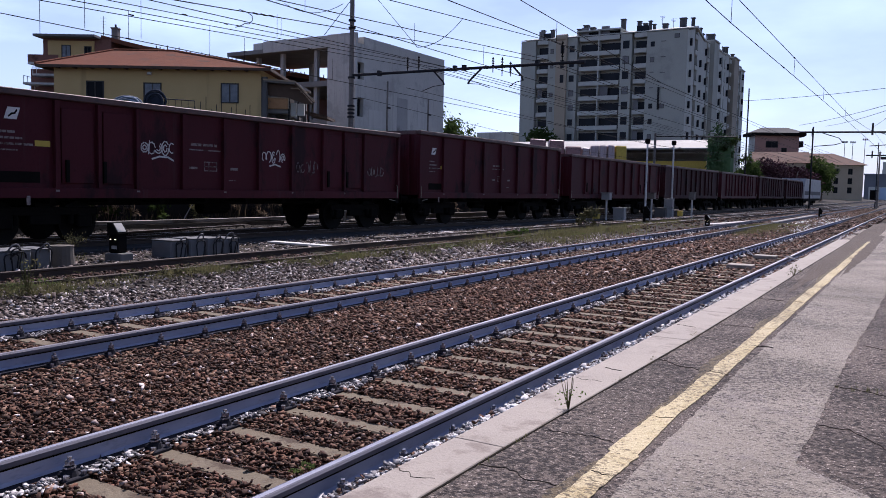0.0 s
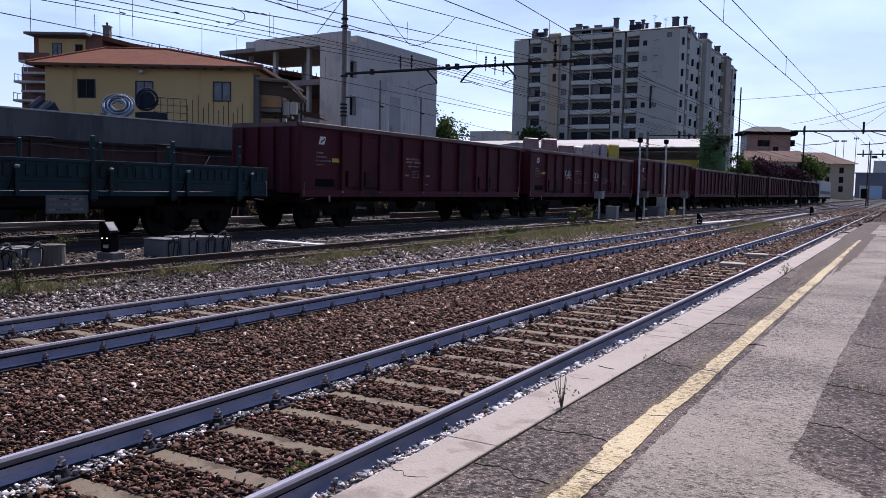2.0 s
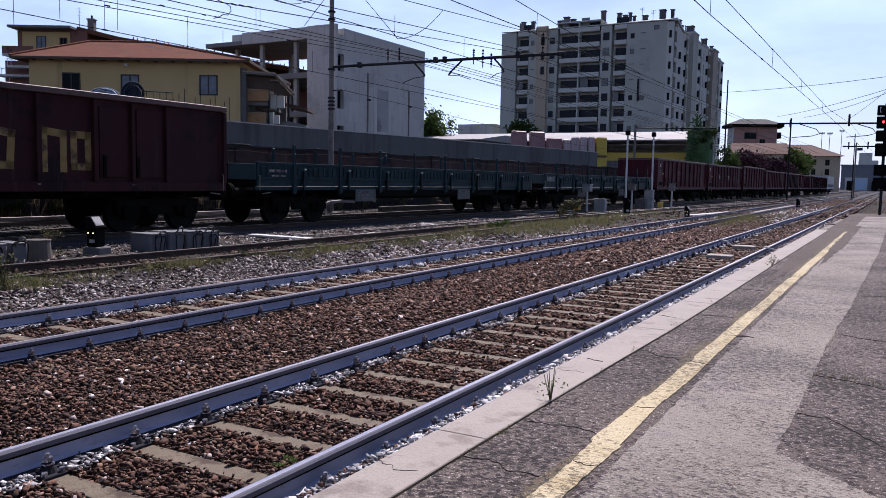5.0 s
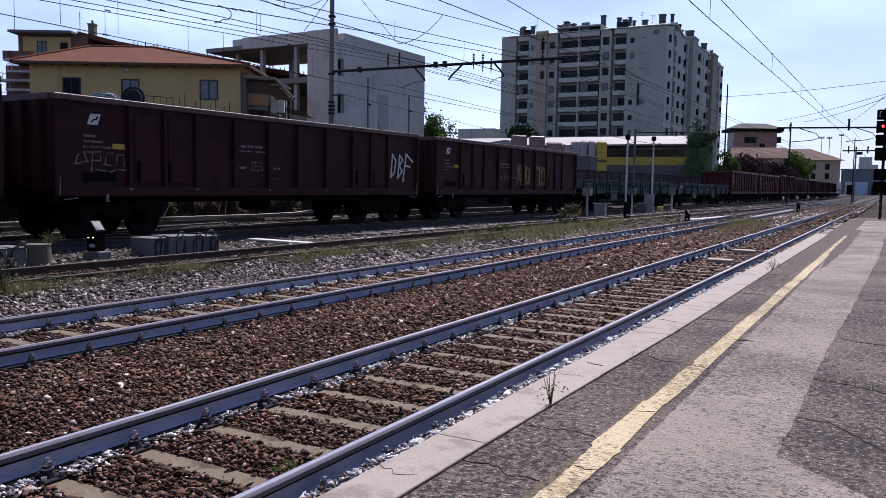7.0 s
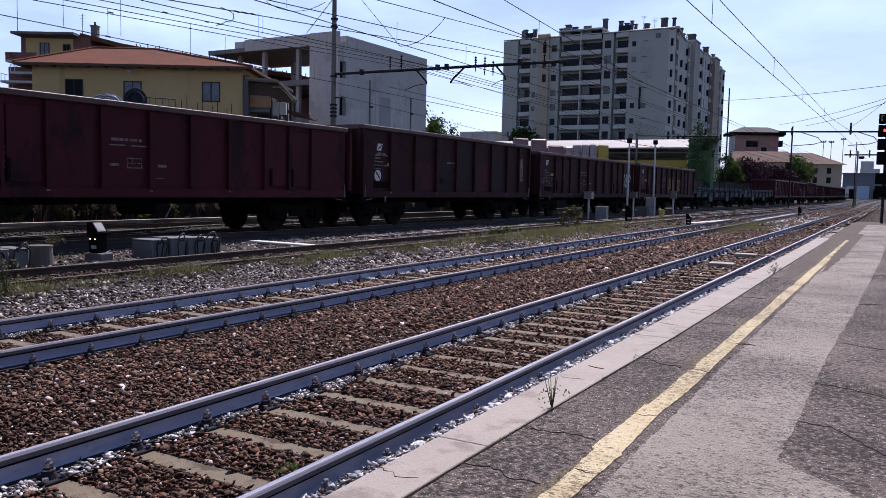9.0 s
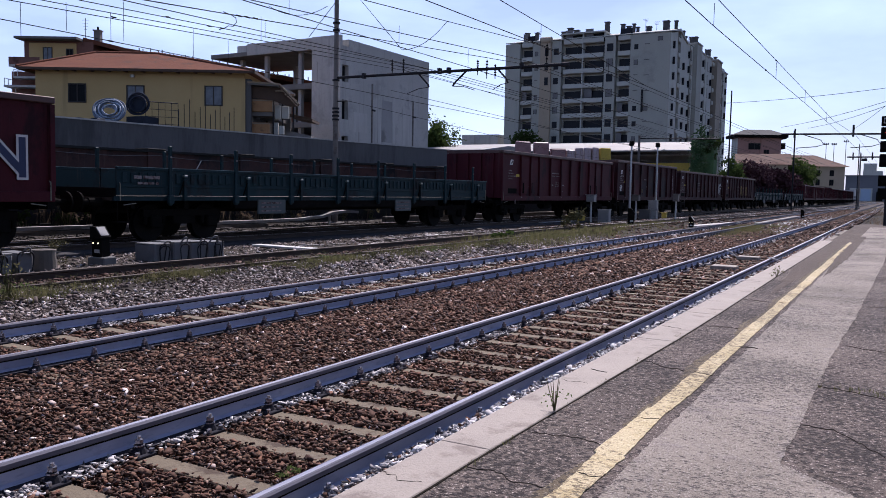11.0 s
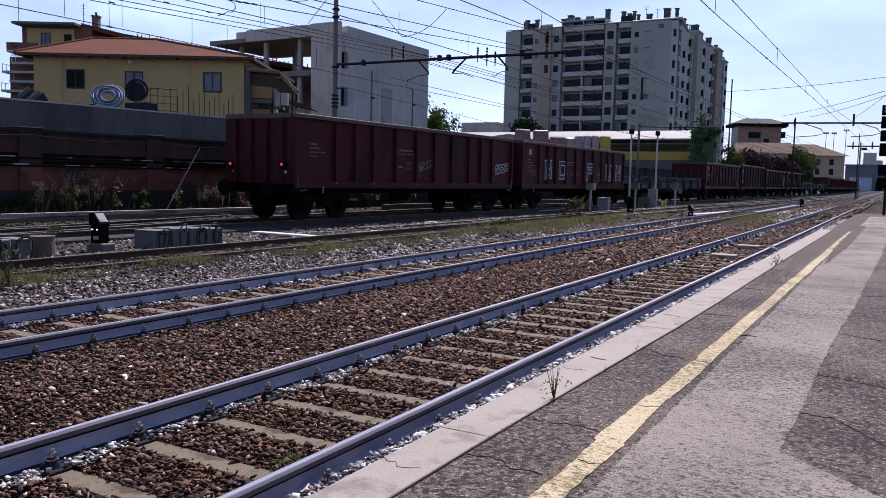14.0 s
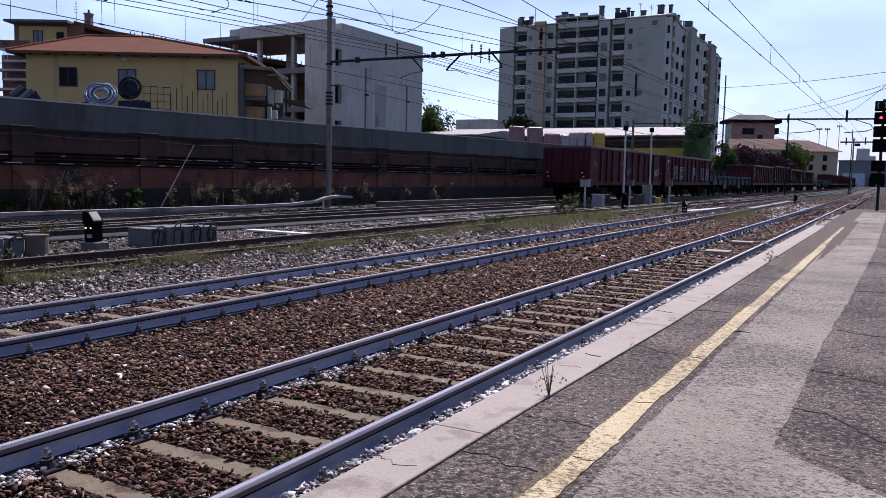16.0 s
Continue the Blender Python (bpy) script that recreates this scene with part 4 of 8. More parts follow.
    # cracks: thin dark slits that wander and fade out
    def crack(pts, w, zz, seed):
        path = []
        for (ax, ay), (bx, by) in zip(pts, pts[1:]):
            k = max(3, int(math.hypot(bx - ax, by - ay) / 0.018))
            path += [(ax + (bx - ax) * i / k, ay + (by - ay) * i / k) for i in range(k)]
        bm = bmesh.new()
        up, dn = [], []
        for i, (cx, cy) in enumerate(path):
            f = i / (len(path) - 1)
            oy = 0.045 * noise.noise((cx * 6, cy * 6, seed)) + 0.03 * noise.noise((cx * 26, cy * 26, seed + 5))
            ww = 0.7 * w * (0.12 + 1.5 * abs(noise.noise((cx * 9, cy * 9, seed + 9)))) * min(1.0, 6 * f + 0.3, 6 * (1 - f) + 0.1)
            up.append(bm.verts.new((cx, cy + oy + ww, zz)))
            dn.append(bm.verts.new((cx, cy + oy - ww, zz)))
        for i in range(len(path) - 1):
            bm.faces.new((dn[i], dn[i + 1], up[i + 1], up[i]))
        r_ = bmesh.ops.extrude_face_region(bm, geom=bm.faces[:])
        bmesh.ops.translate(bm, verts=[v for v in r_["geom"] if isinstance(v, bmesh.types.BMVert)], vec=(0, 0, -0.006))
        bmesh.ops.recalc_face_normals(bm, faces=bm.faces)
        part("crack", bm, M_CRACK, p, "dark crack in the surface")
    za, zc, zy = z - 0.0045, z + 0.0025, z + 0.0005
    for k, (pts, w, zz) in enumerate((
            ([(-1.95, 2.93), (-1.83, 2.9), (-1.71, 2.92)], 0.006, zc), ([(-1.92, 5.05), (-1.81, 5.04), (-1.71, 5.05)], 0.006, zc), ([(-1.86, 5.47), (-1.71, 5.43)], 0.008, zc),
            ([(-1.92, 7.7), (-1.71, 7.66)], 0.008, zc), ([(-1.94, 9.9), (-1.71, 9.95)], 0.009, zc), ([(-1.94, 12.6), (-1.71, 12.6)], 0.01, zc),
            ([(-1.68, 6.08), (-1.43, 5.9), (-1.21, 5.84)], 0.013, za), ([(-1.21, 5.84), (-1.05, 5.8)], 0.007, zy), ([(-1.69, 3.18), (-1.53, 3.2), (-1.41, 3.15), (-1.24, 3.13)], 0.008, za),
            ([(-1.62, 3.84), (-1.42, 3.88), (-1.23, 3.88)], 0.003, za), ([(-1.2, 3.42), (-1.08, 3.4)], 0.005, zy), ([(-1.2, 4.45), (-1.09, 4.47)], 0.005, zy),
            ([(-1.11, 7.06), (-0.93, 7.04)], 0.012, z + 0.001), ([(-1.68, 8.0), (-1.4, 8.05), (-1.2, 8.0)], 0.01, za), ([(-1.68, 10.4), (-1.3, 10.3)], 0.011, za), ([(-1.68, 12.9), (-1.3, 13.0)], 0.012, za), ([(-1.2, 10.3), (-1.08, 10.3)], 0.01, zy),
            ([(-0.40, 5.88), (-0.22, 5.85), (0.01, 5.74), (0.5, 5.6)], 0.011, za), ([(-0.40, 4.81), (-0.24, 4.81), (-0.1, 4.64), (0.02, 4.45), (0.4, 4.2)], 0.009, za), ([(-0.33, 7.64), (-0.01, 7.55), (0.5, 7.5)], 0.011, za),
            ([(-0.3, 10.6), (0.2, 10.7), (0.8, 10.6)], 0.014, za), ([(-0.3, 14.6), (0.3, 14.8), (0.9, 14.7)], 0.016, za))):
        crack(pts, w, zz, 3.7 * k)
    # dark open joint behind the coping
    jt = bmesh.new()
    row = [[jt.verts.new((inner(yy) + dx + 0.004 * noise.noise((yy * 7, dx * 90, 2)), yy, z - 0.0045)) for dx in (-0.004, 0.012)] for yy in np.arange(-8, 26, 0.06)]
    for q, r_ in zip(row, row[1:]):
        jt.faces.new((q[0], q[1], r_[1], r_[0]))
    r = bmesh.ops.extrude_face_region(jt, geom=jt.faces[:])
    bmesh.ops.translate(jt, verts=[v for v in r["geom"] if isinstance(v, bmesh.types.BMVert)], vec=(0, 0, -0.02))
    bmesh.ops.recalc_face_normals(jt, faces=jt.faces)
    part("joint", jt, M_JOINT_DIRT, p, "dark dirt-filled joint behind the coping")
    return p


platform = build_platform()


# ------------------------------------------------------------------ walls behind the yard
def skew(bm, z_rise=0.0):
    """Leans a wall built along y so that it follows the yard's line."""
    for v in bm.verts:
        v.co.x += AL * v.co.y
        v.co.z += z_rise * v.co.y * (1 if v.co.z > 1.5 else 0)
    return bm


M_CABLEGREY = plain("grey_cable", (0.13, 0.125, 0.13), 0.7)


def build_walls():
    w = thing("boundary_wall", "old dark brick boundary wall with pilasters and flaking whitewash bands", "wall", kind="structure")
    part("brickwork", skew(cube(-22.4, -22.0, -30, 130, 1.58, 2.52), 0.003), M_BRICKWALL, w, "dark sooty upper brickwork")
    part("lower_brickwork", skew(cube(-22.4, -21.995, -30, 130, 0.9, 1.577)), M_BRICKRED, w, "bare red lower brickwork")
    part("plinth", skew(cube(-22.5, -21.9, -30, 130, 0.0, 0.9)), M_WALLBASE, w, "mossy wall base, dim light behind the train in its colour")
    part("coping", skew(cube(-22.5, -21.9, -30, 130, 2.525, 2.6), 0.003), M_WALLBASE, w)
    ys = [-21.9, -17.4, -12.9, -8.4, -3.9, 0.6, 5.1, 9.7, 14.1, 18.4, 22.5, 27.1, 31.7, 36.3, 40.8, 45.2, 49.7, 54.2, 58.7, 63.2, 67.7, 72.2]
    for y in ys:
        q = part("pilaster", skew(cube(-22.0, -21.93, y - 0.33, y + 0.33, 1.58, 2.62, bevel=0.01), 0.003), M_BRICKWALL, w)
        part("pilaster_base", skew(cube(-21.993, -21.925, y - 0.335, y + 0.335, 0.9, 1.575)), M_BRICKRED, q)
        part("cap", skew(cube(-22.5, -21.88, y - 0.38, y + 0.38, 2.604, 2.66, bevel=0.015), 0.003), M_WALLBASE, q)
    rng = random.Random(8)
    y = -6.0
    for z in (1.62, 1.84):
        y = -6.0
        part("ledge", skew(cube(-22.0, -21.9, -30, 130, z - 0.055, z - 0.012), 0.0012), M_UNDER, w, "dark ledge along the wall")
        part("groove", skew(cube(-22.0, -21.975, -30, 130, z + 0.03, z + 0.11), 0.0012), M_UNDER, w, "near-black band over the ledge")
        while y < 80:
            ln = rng.choice([0.06, 0.1, 0.16, 0.25, 0.45])
            if rng.random() < 0.55:
                part("whitewash_patch", skew(cube(-22.0, -21.925, y, y + ln, z - 0.008, z + 0.022 * rng.random() + 0.004), 0.0012), M_WHITEWASH, w)
            y += ln + rng.uniform(0.06, 0.5)
    rng2 = random.Random(17)
    for y0, n_, z0, hh in ((14.55, 15, 1.08, 0.36), (15.2, 14, 1.12, 0.36), (16.2, 12, 1.08, 0.3), (17.2, 7, 1.15, 0.25)):
        lines = []
        for k in range(n_):
            a, r0, ph = y0 + 0.075 * k, rng2.uniform(0.03, 0.085), rng2.uniform(0, 6.28)
            zc = z0 + rng2.uniform(0.2, 0.8) * hh
            lines.append([(a + r0 * math.cos(ph + 1.1 * i) + 0.02 * i, zc + 1.4 * r0 * math.sin(ph + 1.3 * i)) for i in range(rng2.randint(3, 7))])
        g = bmesh.new()
        for ln in lines:
            for (a, b), (c_, d_) in zip(ln, ln[1:]):
                rod(g, (-21.99, a, b), (-21.99, c_, d_), 0.008, 4)
        part("graffiti", skew(g), M_MARK_DIM, w, "pale looping sprayed scrawl")
    for z in (2.46,):
        cable = thing("wall_cable", "thin grey cable sagging along the old brick wall", "cable", "cables on the brick wall")
        for y0, y1 in zip(ys[4:], ys[5:]):
            sag = rng.uniform(0.03, 0.1)
            tube("span", [(-21.9 + AL * (y0 + (y1 - y0) * f), y0 + (y1 - y0) * f, z + 0.002 * y0 - sag * 4 * f * (1 - f)) for f in np.linspace(0, 1, 9)], 0.009, M_CABLEGREY, cable)
    c = thing("retaining_wall", "tall smooth grey cast concrete retaining wall", "wall", kind="structure")
    part("slab", skew(cube(-24.4, -24.0, -30, 66, 0.0, 3.45), 0.0095), M_CONCWALL, c)
    bm = skew(cube(-24.42, -23.96, -30, 66, 3.45, 3.5), 0.0095)
    part("top_edge", bm, M_CONC, c)
    fill = thing("terrace", "raised building yard of earth behind the concrete wall", "terrace", kind="structure")
    part("earth", skew(cube(-75, -24.42, -30, 66, 0.0, 3.2), 0.0), M_GROUND, fill)


build_walls()


# ------------------------------------------------------------------ buildings
def window_parts(w, h, frame=0.07, depth=0.12, mullion=True):
    bf = bmesh.new()
    box(bf, -w / 2, w / 2, -0.03, depth, 0, frame)
    box(bf, -w / 2, w / 2, -0.03, depth, h - frame, h)
    box(bf, -w / 2, -w / 2 + frame, -0.03, depth, frame, h - frame)
    box(bf, w / 2 - frame, w / 2, -0.03, depth, frame, h - frame)
    if mullion:
        box(bf, -0.03, 0.03, -0.02, depth, frame, h - frame)
    bp = cube(-w / 2 + frame * 0.5, w / 2 - frame * 0.5, 0.01, 0.05, frame * 0.5, h - frame * 0.5)
    return bf, bp


def add_window(parent, m, w, h, frame_mat=None, pane_mat=None, mullion=True, cache={}):
    key = (w, h, mullion, (frame_mat or M_FRAME).name, (pane_mat or M_GLASS).name)
    if key not in cache:
        bf, bp = window_parts(w, h, mullion=mullion)
        wi = part("window", bf, frame_mat or M_FRAME, parent)
        pa = part("pane", bp, pane_mat or M_GLASS, wi)
        cache[key] = (wi, pa)
    else:
        wi = share(cache[key][0], "window", Matrix(), parent)
        pa = share(cache[key][1], "pane", Matrix(), wi)
    wi.matrix_basis = m
    return wi


# paler panes: a bluish sky reflection is put into the base colour
M_SKYPANE = mat("sky_reflection_glass", (0.07, 0.085, 0.11), (0.17, 0.19, 0.22), 1.2, 0.25, spec=0.4)


def yellow_house():
    # local x runs along the front, y to the back
    h = thing("yellow_house", "two-storey yellow rendered house with a hipped terracotta roof", "house", at=pose(-45.9, 30.35, 3.0, 0, 0, 29.05))
    L, D, zt = 12.75, 10.5, 5.4
    part("wall", cube(0, L, 0, D, 0, zt), M_HOUSE, h)
    part("corner_panel", cube(L + 0.003, L + 0.32, 0.1, 0.5, 0, zt - 0.4), M_CONCWALL, h, "blue-grey corner pier")
    o = 0.75
    bm = bmesh.new()
    a = [bm.verts.new(c) for c in ((-o, -o, zt), (L + o, -o, zt), (L + o, D + o, zt), (-o, D + o, zt))]
    b = [bm.verts.new(c) for c in ((1.4, D / 2, zt + 1.85), (5.5, D / 2, zt + 1.85))]
    for f in ((a[0], a[1], b[1], b[0]), (a[1], a[2], b[1]), (a[2], a[3], b[0], b[1]), (a[3], a[0], b[0]), tuple(a[::-1])):
        bm.faces.new(f)
    r = part("roof", bm, M_TILE, h, "terracotta tiled hip roof")
    bm = bmesh.new()
    box(bm, -o, L + o, -o - 0.02, -o + 0.1, zt - 0.16, zt - 0.004)
    box(bm, L + o - 0.1, L + o + 0.02, -o + 0.1, D + o, zt - 0.16, zt - 0.004)
    box(bm, -o - 0.02, -o + 0.1, -o + 0.1, D + o, zt - 0.16, zt - 0.004)
    part("fascia", bm, M_TIMBER, r, "dark timber fascia and gutter")
    x = 0.3
    r0 = None
    while x < L:
        r0 = part("rafter_end", cube(x, x + 0.12, -o + 0.1, -0.003, zt - 0.15, zt - 0.02), M_TIMBER, r) if r0 is None else share(r0, "rafter_end", pose(x - 0.3, 0, 0), r)
        x += 1.05
    for p0, p1 in (((-o, -o, zt), (1.4, D / 2, zt + 1.85)), ((L + o, -o, zt), (5.5, D / 2, zt + 1.85)), ((1.4, D / 2, zt + 1.85), (5.5, D / 2, zt + 1.85))):
        p0, p1 = Vector(p0), Vector(p1)
        n_ = int((p1 - p0).length / 0.5)
        for k in range(n_):
            part("ridge_tile", cyl(p0.lerp(p1, k / n_) + Vector((0, 0, 0.03)), p0.lerp(p1, (k + 0.96) / n_) + Vector((0, 0, 0.03)), 0.09, 6, 0.075), M_TILE, r)
    for x, zb, w, hh in ((2.55, 3.4, 1.1, 1.15), (6.1, 3.0, 1.1, 1.5), (10.85, 3.35, 1.1, 1.2)):
        add_window(h, pose(x, -0.02, zb), w, hh, pane_mat=M_SKYPANE if x > 6 else M_GLASS)
    part("wall_lamp", cyl((6.0, -0.25, 4.95), (6.0, -0.25, 5.1), 0.14, 10), M_GREYMET, h, "round wall lamp under the eaves")


M_PLY = mat("pale_plywood", (0.255, 0.1938, 0.1275), (0.3366, 0.2652, 0.1836), 2.0, 0.85)


def concrete_shell():
    x1, y0, y1, zt = -39.42, 52.2, 66.05, 13.55
    b = thing("concrete_shell", "unfinished multi-storey building of raw concrete slabs and columns", "building")
    # solid block towards the tracks, its windows cut through
    bm = bmesh.new()
    box(bm, x1 - 2.9, x1, y0 + 1.1, y1, 0, zt)
    box(bm, x1 - 2.9, x1, y0, y0 + 0.25, 0, zt + 0.2)
    box(bm, x1 - 2.9, x1 - 0.8, y0 + 0.25, y0 + 1.1, 0, zt - 0.3)
    for a, c in ((0, 4.6), (5.75, 7.1), (8.6, 10.1), (11.45, zt - 0.6)):
        box(bm, x1 - 0.3, x1, y0 + 0.25, y0 + 1.1, a, c)
    part("wall", bm, M_CONC, b)
    for y in (56.6, 63.2):
        q = part("joint_strip", cube(x1, x1 + 0.06, y, y + 0.16, 3.0, 10.4 if y < 60 else 9.6), M_POLE, b, "dark vertical pipe and joint")
        for z in (5.2, 8.1):
            part("bracket", cube(x1 + 0.06, x1 + 0.14, y - 0.06, y + 0.42, z, z + 0.15), M_DARKMET, q)
    part("patched_panel", cube(x1, x1 + 0.02, 58.2, 59.8, 5.6, 9.2), M_FRAMECONC, b)
    for ya, yb, za, zb_ in ((57.6, 58.1, 4.4, 9.6), (59.9, 60.3, 4.4, 9.6), (57.2, 61.2, 4.1, 4.35), (61.5, 62.9, 5.2, 8.8), (54.0, 56.0, 6.2, 7.8)):
        part("mortar_patch", cube(x1, x1 + 0.016, ya, yb, za, zb_), M_MORTAR, b, "pale smeared mortar")
    # open frame
    for i, (z, th, xa) in enumerate(((12.75, 0.95, -49.4), (12.72, 0.35, -53.8), (9.65, 0.45, -50.2), (6.5, 0.45, -50.2), (3.4, 0.45, -52.0))):
        # lower slabs get the dark concrete, shade put into their colour
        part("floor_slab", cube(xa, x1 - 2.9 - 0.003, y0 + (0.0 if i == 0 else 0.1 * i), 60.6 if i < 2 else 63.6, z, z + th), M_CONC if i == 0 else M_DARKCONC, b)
    for cx, cy in ((-44.1, 53.0), (-48.0, 53.2), (-51.6, 54.0), (-44.1, 58.5), (-49.3, 58.5), (-44.1, 63.4), (-48.0, 63.4), (-45.4, 60.0)):
        for z0_, z1_ in ((3.85, 6.5), (6.95, 9.65), (10.1, 12.72)):
            part("column", cube(cx - 0.17, cx + 0.17, cy - 0.17, cy + 0.17, z0_, z1_), M_FRAMECONC, b)
    part("parapet", cube(-51.8, -49.45, 53.5, 63, 13.08, 13.9), M_CONC, b)
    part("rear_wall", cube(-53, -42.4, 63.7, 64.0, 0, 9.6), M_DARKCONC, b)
    # dark panes set into the openings in place of their inner shade
    for a, c in ((4.62, 5.73), (7.12, 8.58), (10.12, 11.43)):
        part("opening", cube(x1 - 0.45, x1 - 0.38, y0 + 0.25, y0 + 1.1, a, c), M_GLASS, b, "dark pane standing for the unlit window opening")
    # timber platforms and sloping slabs between house and shell
    s = thing("building_site", "half-built terraces with timber shuttering and stacked boards", "building site", at=pose(-45.9, 30.35, 0, 0, 0, 29.05))
    q = part("canopy_slab", prism([(12.92, 7.83), (14.83, 7.74), (14.8, 7.58), (12.92, 7.68)], 0.0, 5.0), M_DARKCONC, s)
    part("edge_board", prism([(12.92, 7.86), (14.85, 7.77), (14.83, 7.68), (12.92, 7.77)], -0.08, -0.004), M_PLY, q, "pinkish edge board")
    q = part("canopy_slab", prism([(14.832, 7.74), (16.0, 6.58), (15.92, 6.46), (14.802, 7.58)], 0.0, 0.45), M_TIMBER, s)
    # flat dark panel stands in for the shaded underside of the canopy
    part("soffit", prism([(12.95, 7.62), (14.78, 7.55), (15.86, 6.44), (15.3, 6.46), (14.3, 6.8), (12.95, 6.95)], 0.5, 0.7), M_TIMBER, s, "dark upright panel for the canopy's shaded underside")
    part("edge_board", prism([(14.852, 7.77), (16.03, 6.6), (15.97, 6.51), (14.84, 7.68)], -0.08, -0.004), M_PLY, q)
    for x, z in ((14.5, 7.32), (15.1, 7.12)):
        part("shutter_board", cube(x, x + 0.6, 0.3, 0.5, z, z + 0.07), M_PLY, q)
    part("back_wall", cube(13.35, 14.5, 5.1, 5.3, 3.2, 7.2), M_DARKCONC, s, "wall under the canopy, dark with the shade put in")
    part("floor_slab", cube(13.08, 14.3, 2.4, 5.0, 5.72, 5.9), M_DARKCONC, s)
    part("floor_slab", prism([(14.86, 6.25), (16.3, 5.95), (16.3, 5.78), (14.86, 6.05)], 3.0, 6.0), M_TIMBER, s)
    # added panel whose dark colour stands for shade on the house side
    part("side_shade_panel", cube(12.755, 12.9, 0.6, 10.4, 3.2, 7.9), M_DARKCONC, s, "dark panel added over the house side, shade in its colour")
    for z0, z1, w in ((6.12, 6.86, 1.3), (4.8, 5.45, 1.15)):
        q = part("shuttering_box", cube(12.96, 12.96 + w, 0.6, 2.3, z0, z1, bevel=0.02), M_SHUTTER, s, "orange shuttering box")
        part("side_board", cube(12.963 + w, 13.01 + w, 0.62, 2.28, z0 + 0.02, z1 - 0.05), M_PLY, q)
        part("batten", cube(12.94, 12.98 + w, 0.54, 0.597, z1 - 0.1, z1 - 0.03), M_PLY, q)
        part("support", cube(12.96, 12.96 + w, 0.8, 2.2, z0 - 0.25, z0 - 0.003), M_DARKCONC, s)
    for xa, xb, z0, z1 in ((14.36, 14.7, 5.72, 6.55), (14.78, 15.2, 5.76, 6.5), (14.22, 14.55, 4.75, 5.5), (14.6, 14.9, 4.78, 5.3)):
        part("wrapped_panel", cube(xa, xb, 1.0, 1.25, z0, z1, bevel=0.02), M_APT_BAND, s, "pale wrapped panels standing upright")
    for x, d in ((13.4, 3.0), (15.3, 2.0), (14.75, 1.4), (14.3, 0.8)):
        part("prop", cyl((x, d, 3.2), (x, d, 7.75 if x < 14.4 else 6.75 if x > 15 else 7.3), 0.05, 8), M_DARKMET, s)
    part("ramp", prism([(14.4, 3.2), (16.6, 3.2), (16.5, 4.75), (15.3, 5.0), (14.5, 4.6)], 1.5, 3.5), M_DARKCONC, s, "heap of dark rubble and boards")


# the chimneys' backlit shade against the sky is put into the colour
M_CHIMNEY = mat("backlit_dark_render", (0.045, 0.046, 0.05), (0.07, 0.071, 0.076), 0.6, 0.9)
M_SHADE_BLIND = mat("faded_roller_blind", (0.13, 0.13, 0.135), (0.19, 0.185, 0.18), 0.6, 0.85)
M_APT_TAN = mat("tan_bay_render", (0.30, 0.262, 0.205), (0.34, 0.30, 0.24), 0.15, 0.9, streak=(0.25, 0.215, 0.17), streak_at=0.58, streak_scale=0.5)


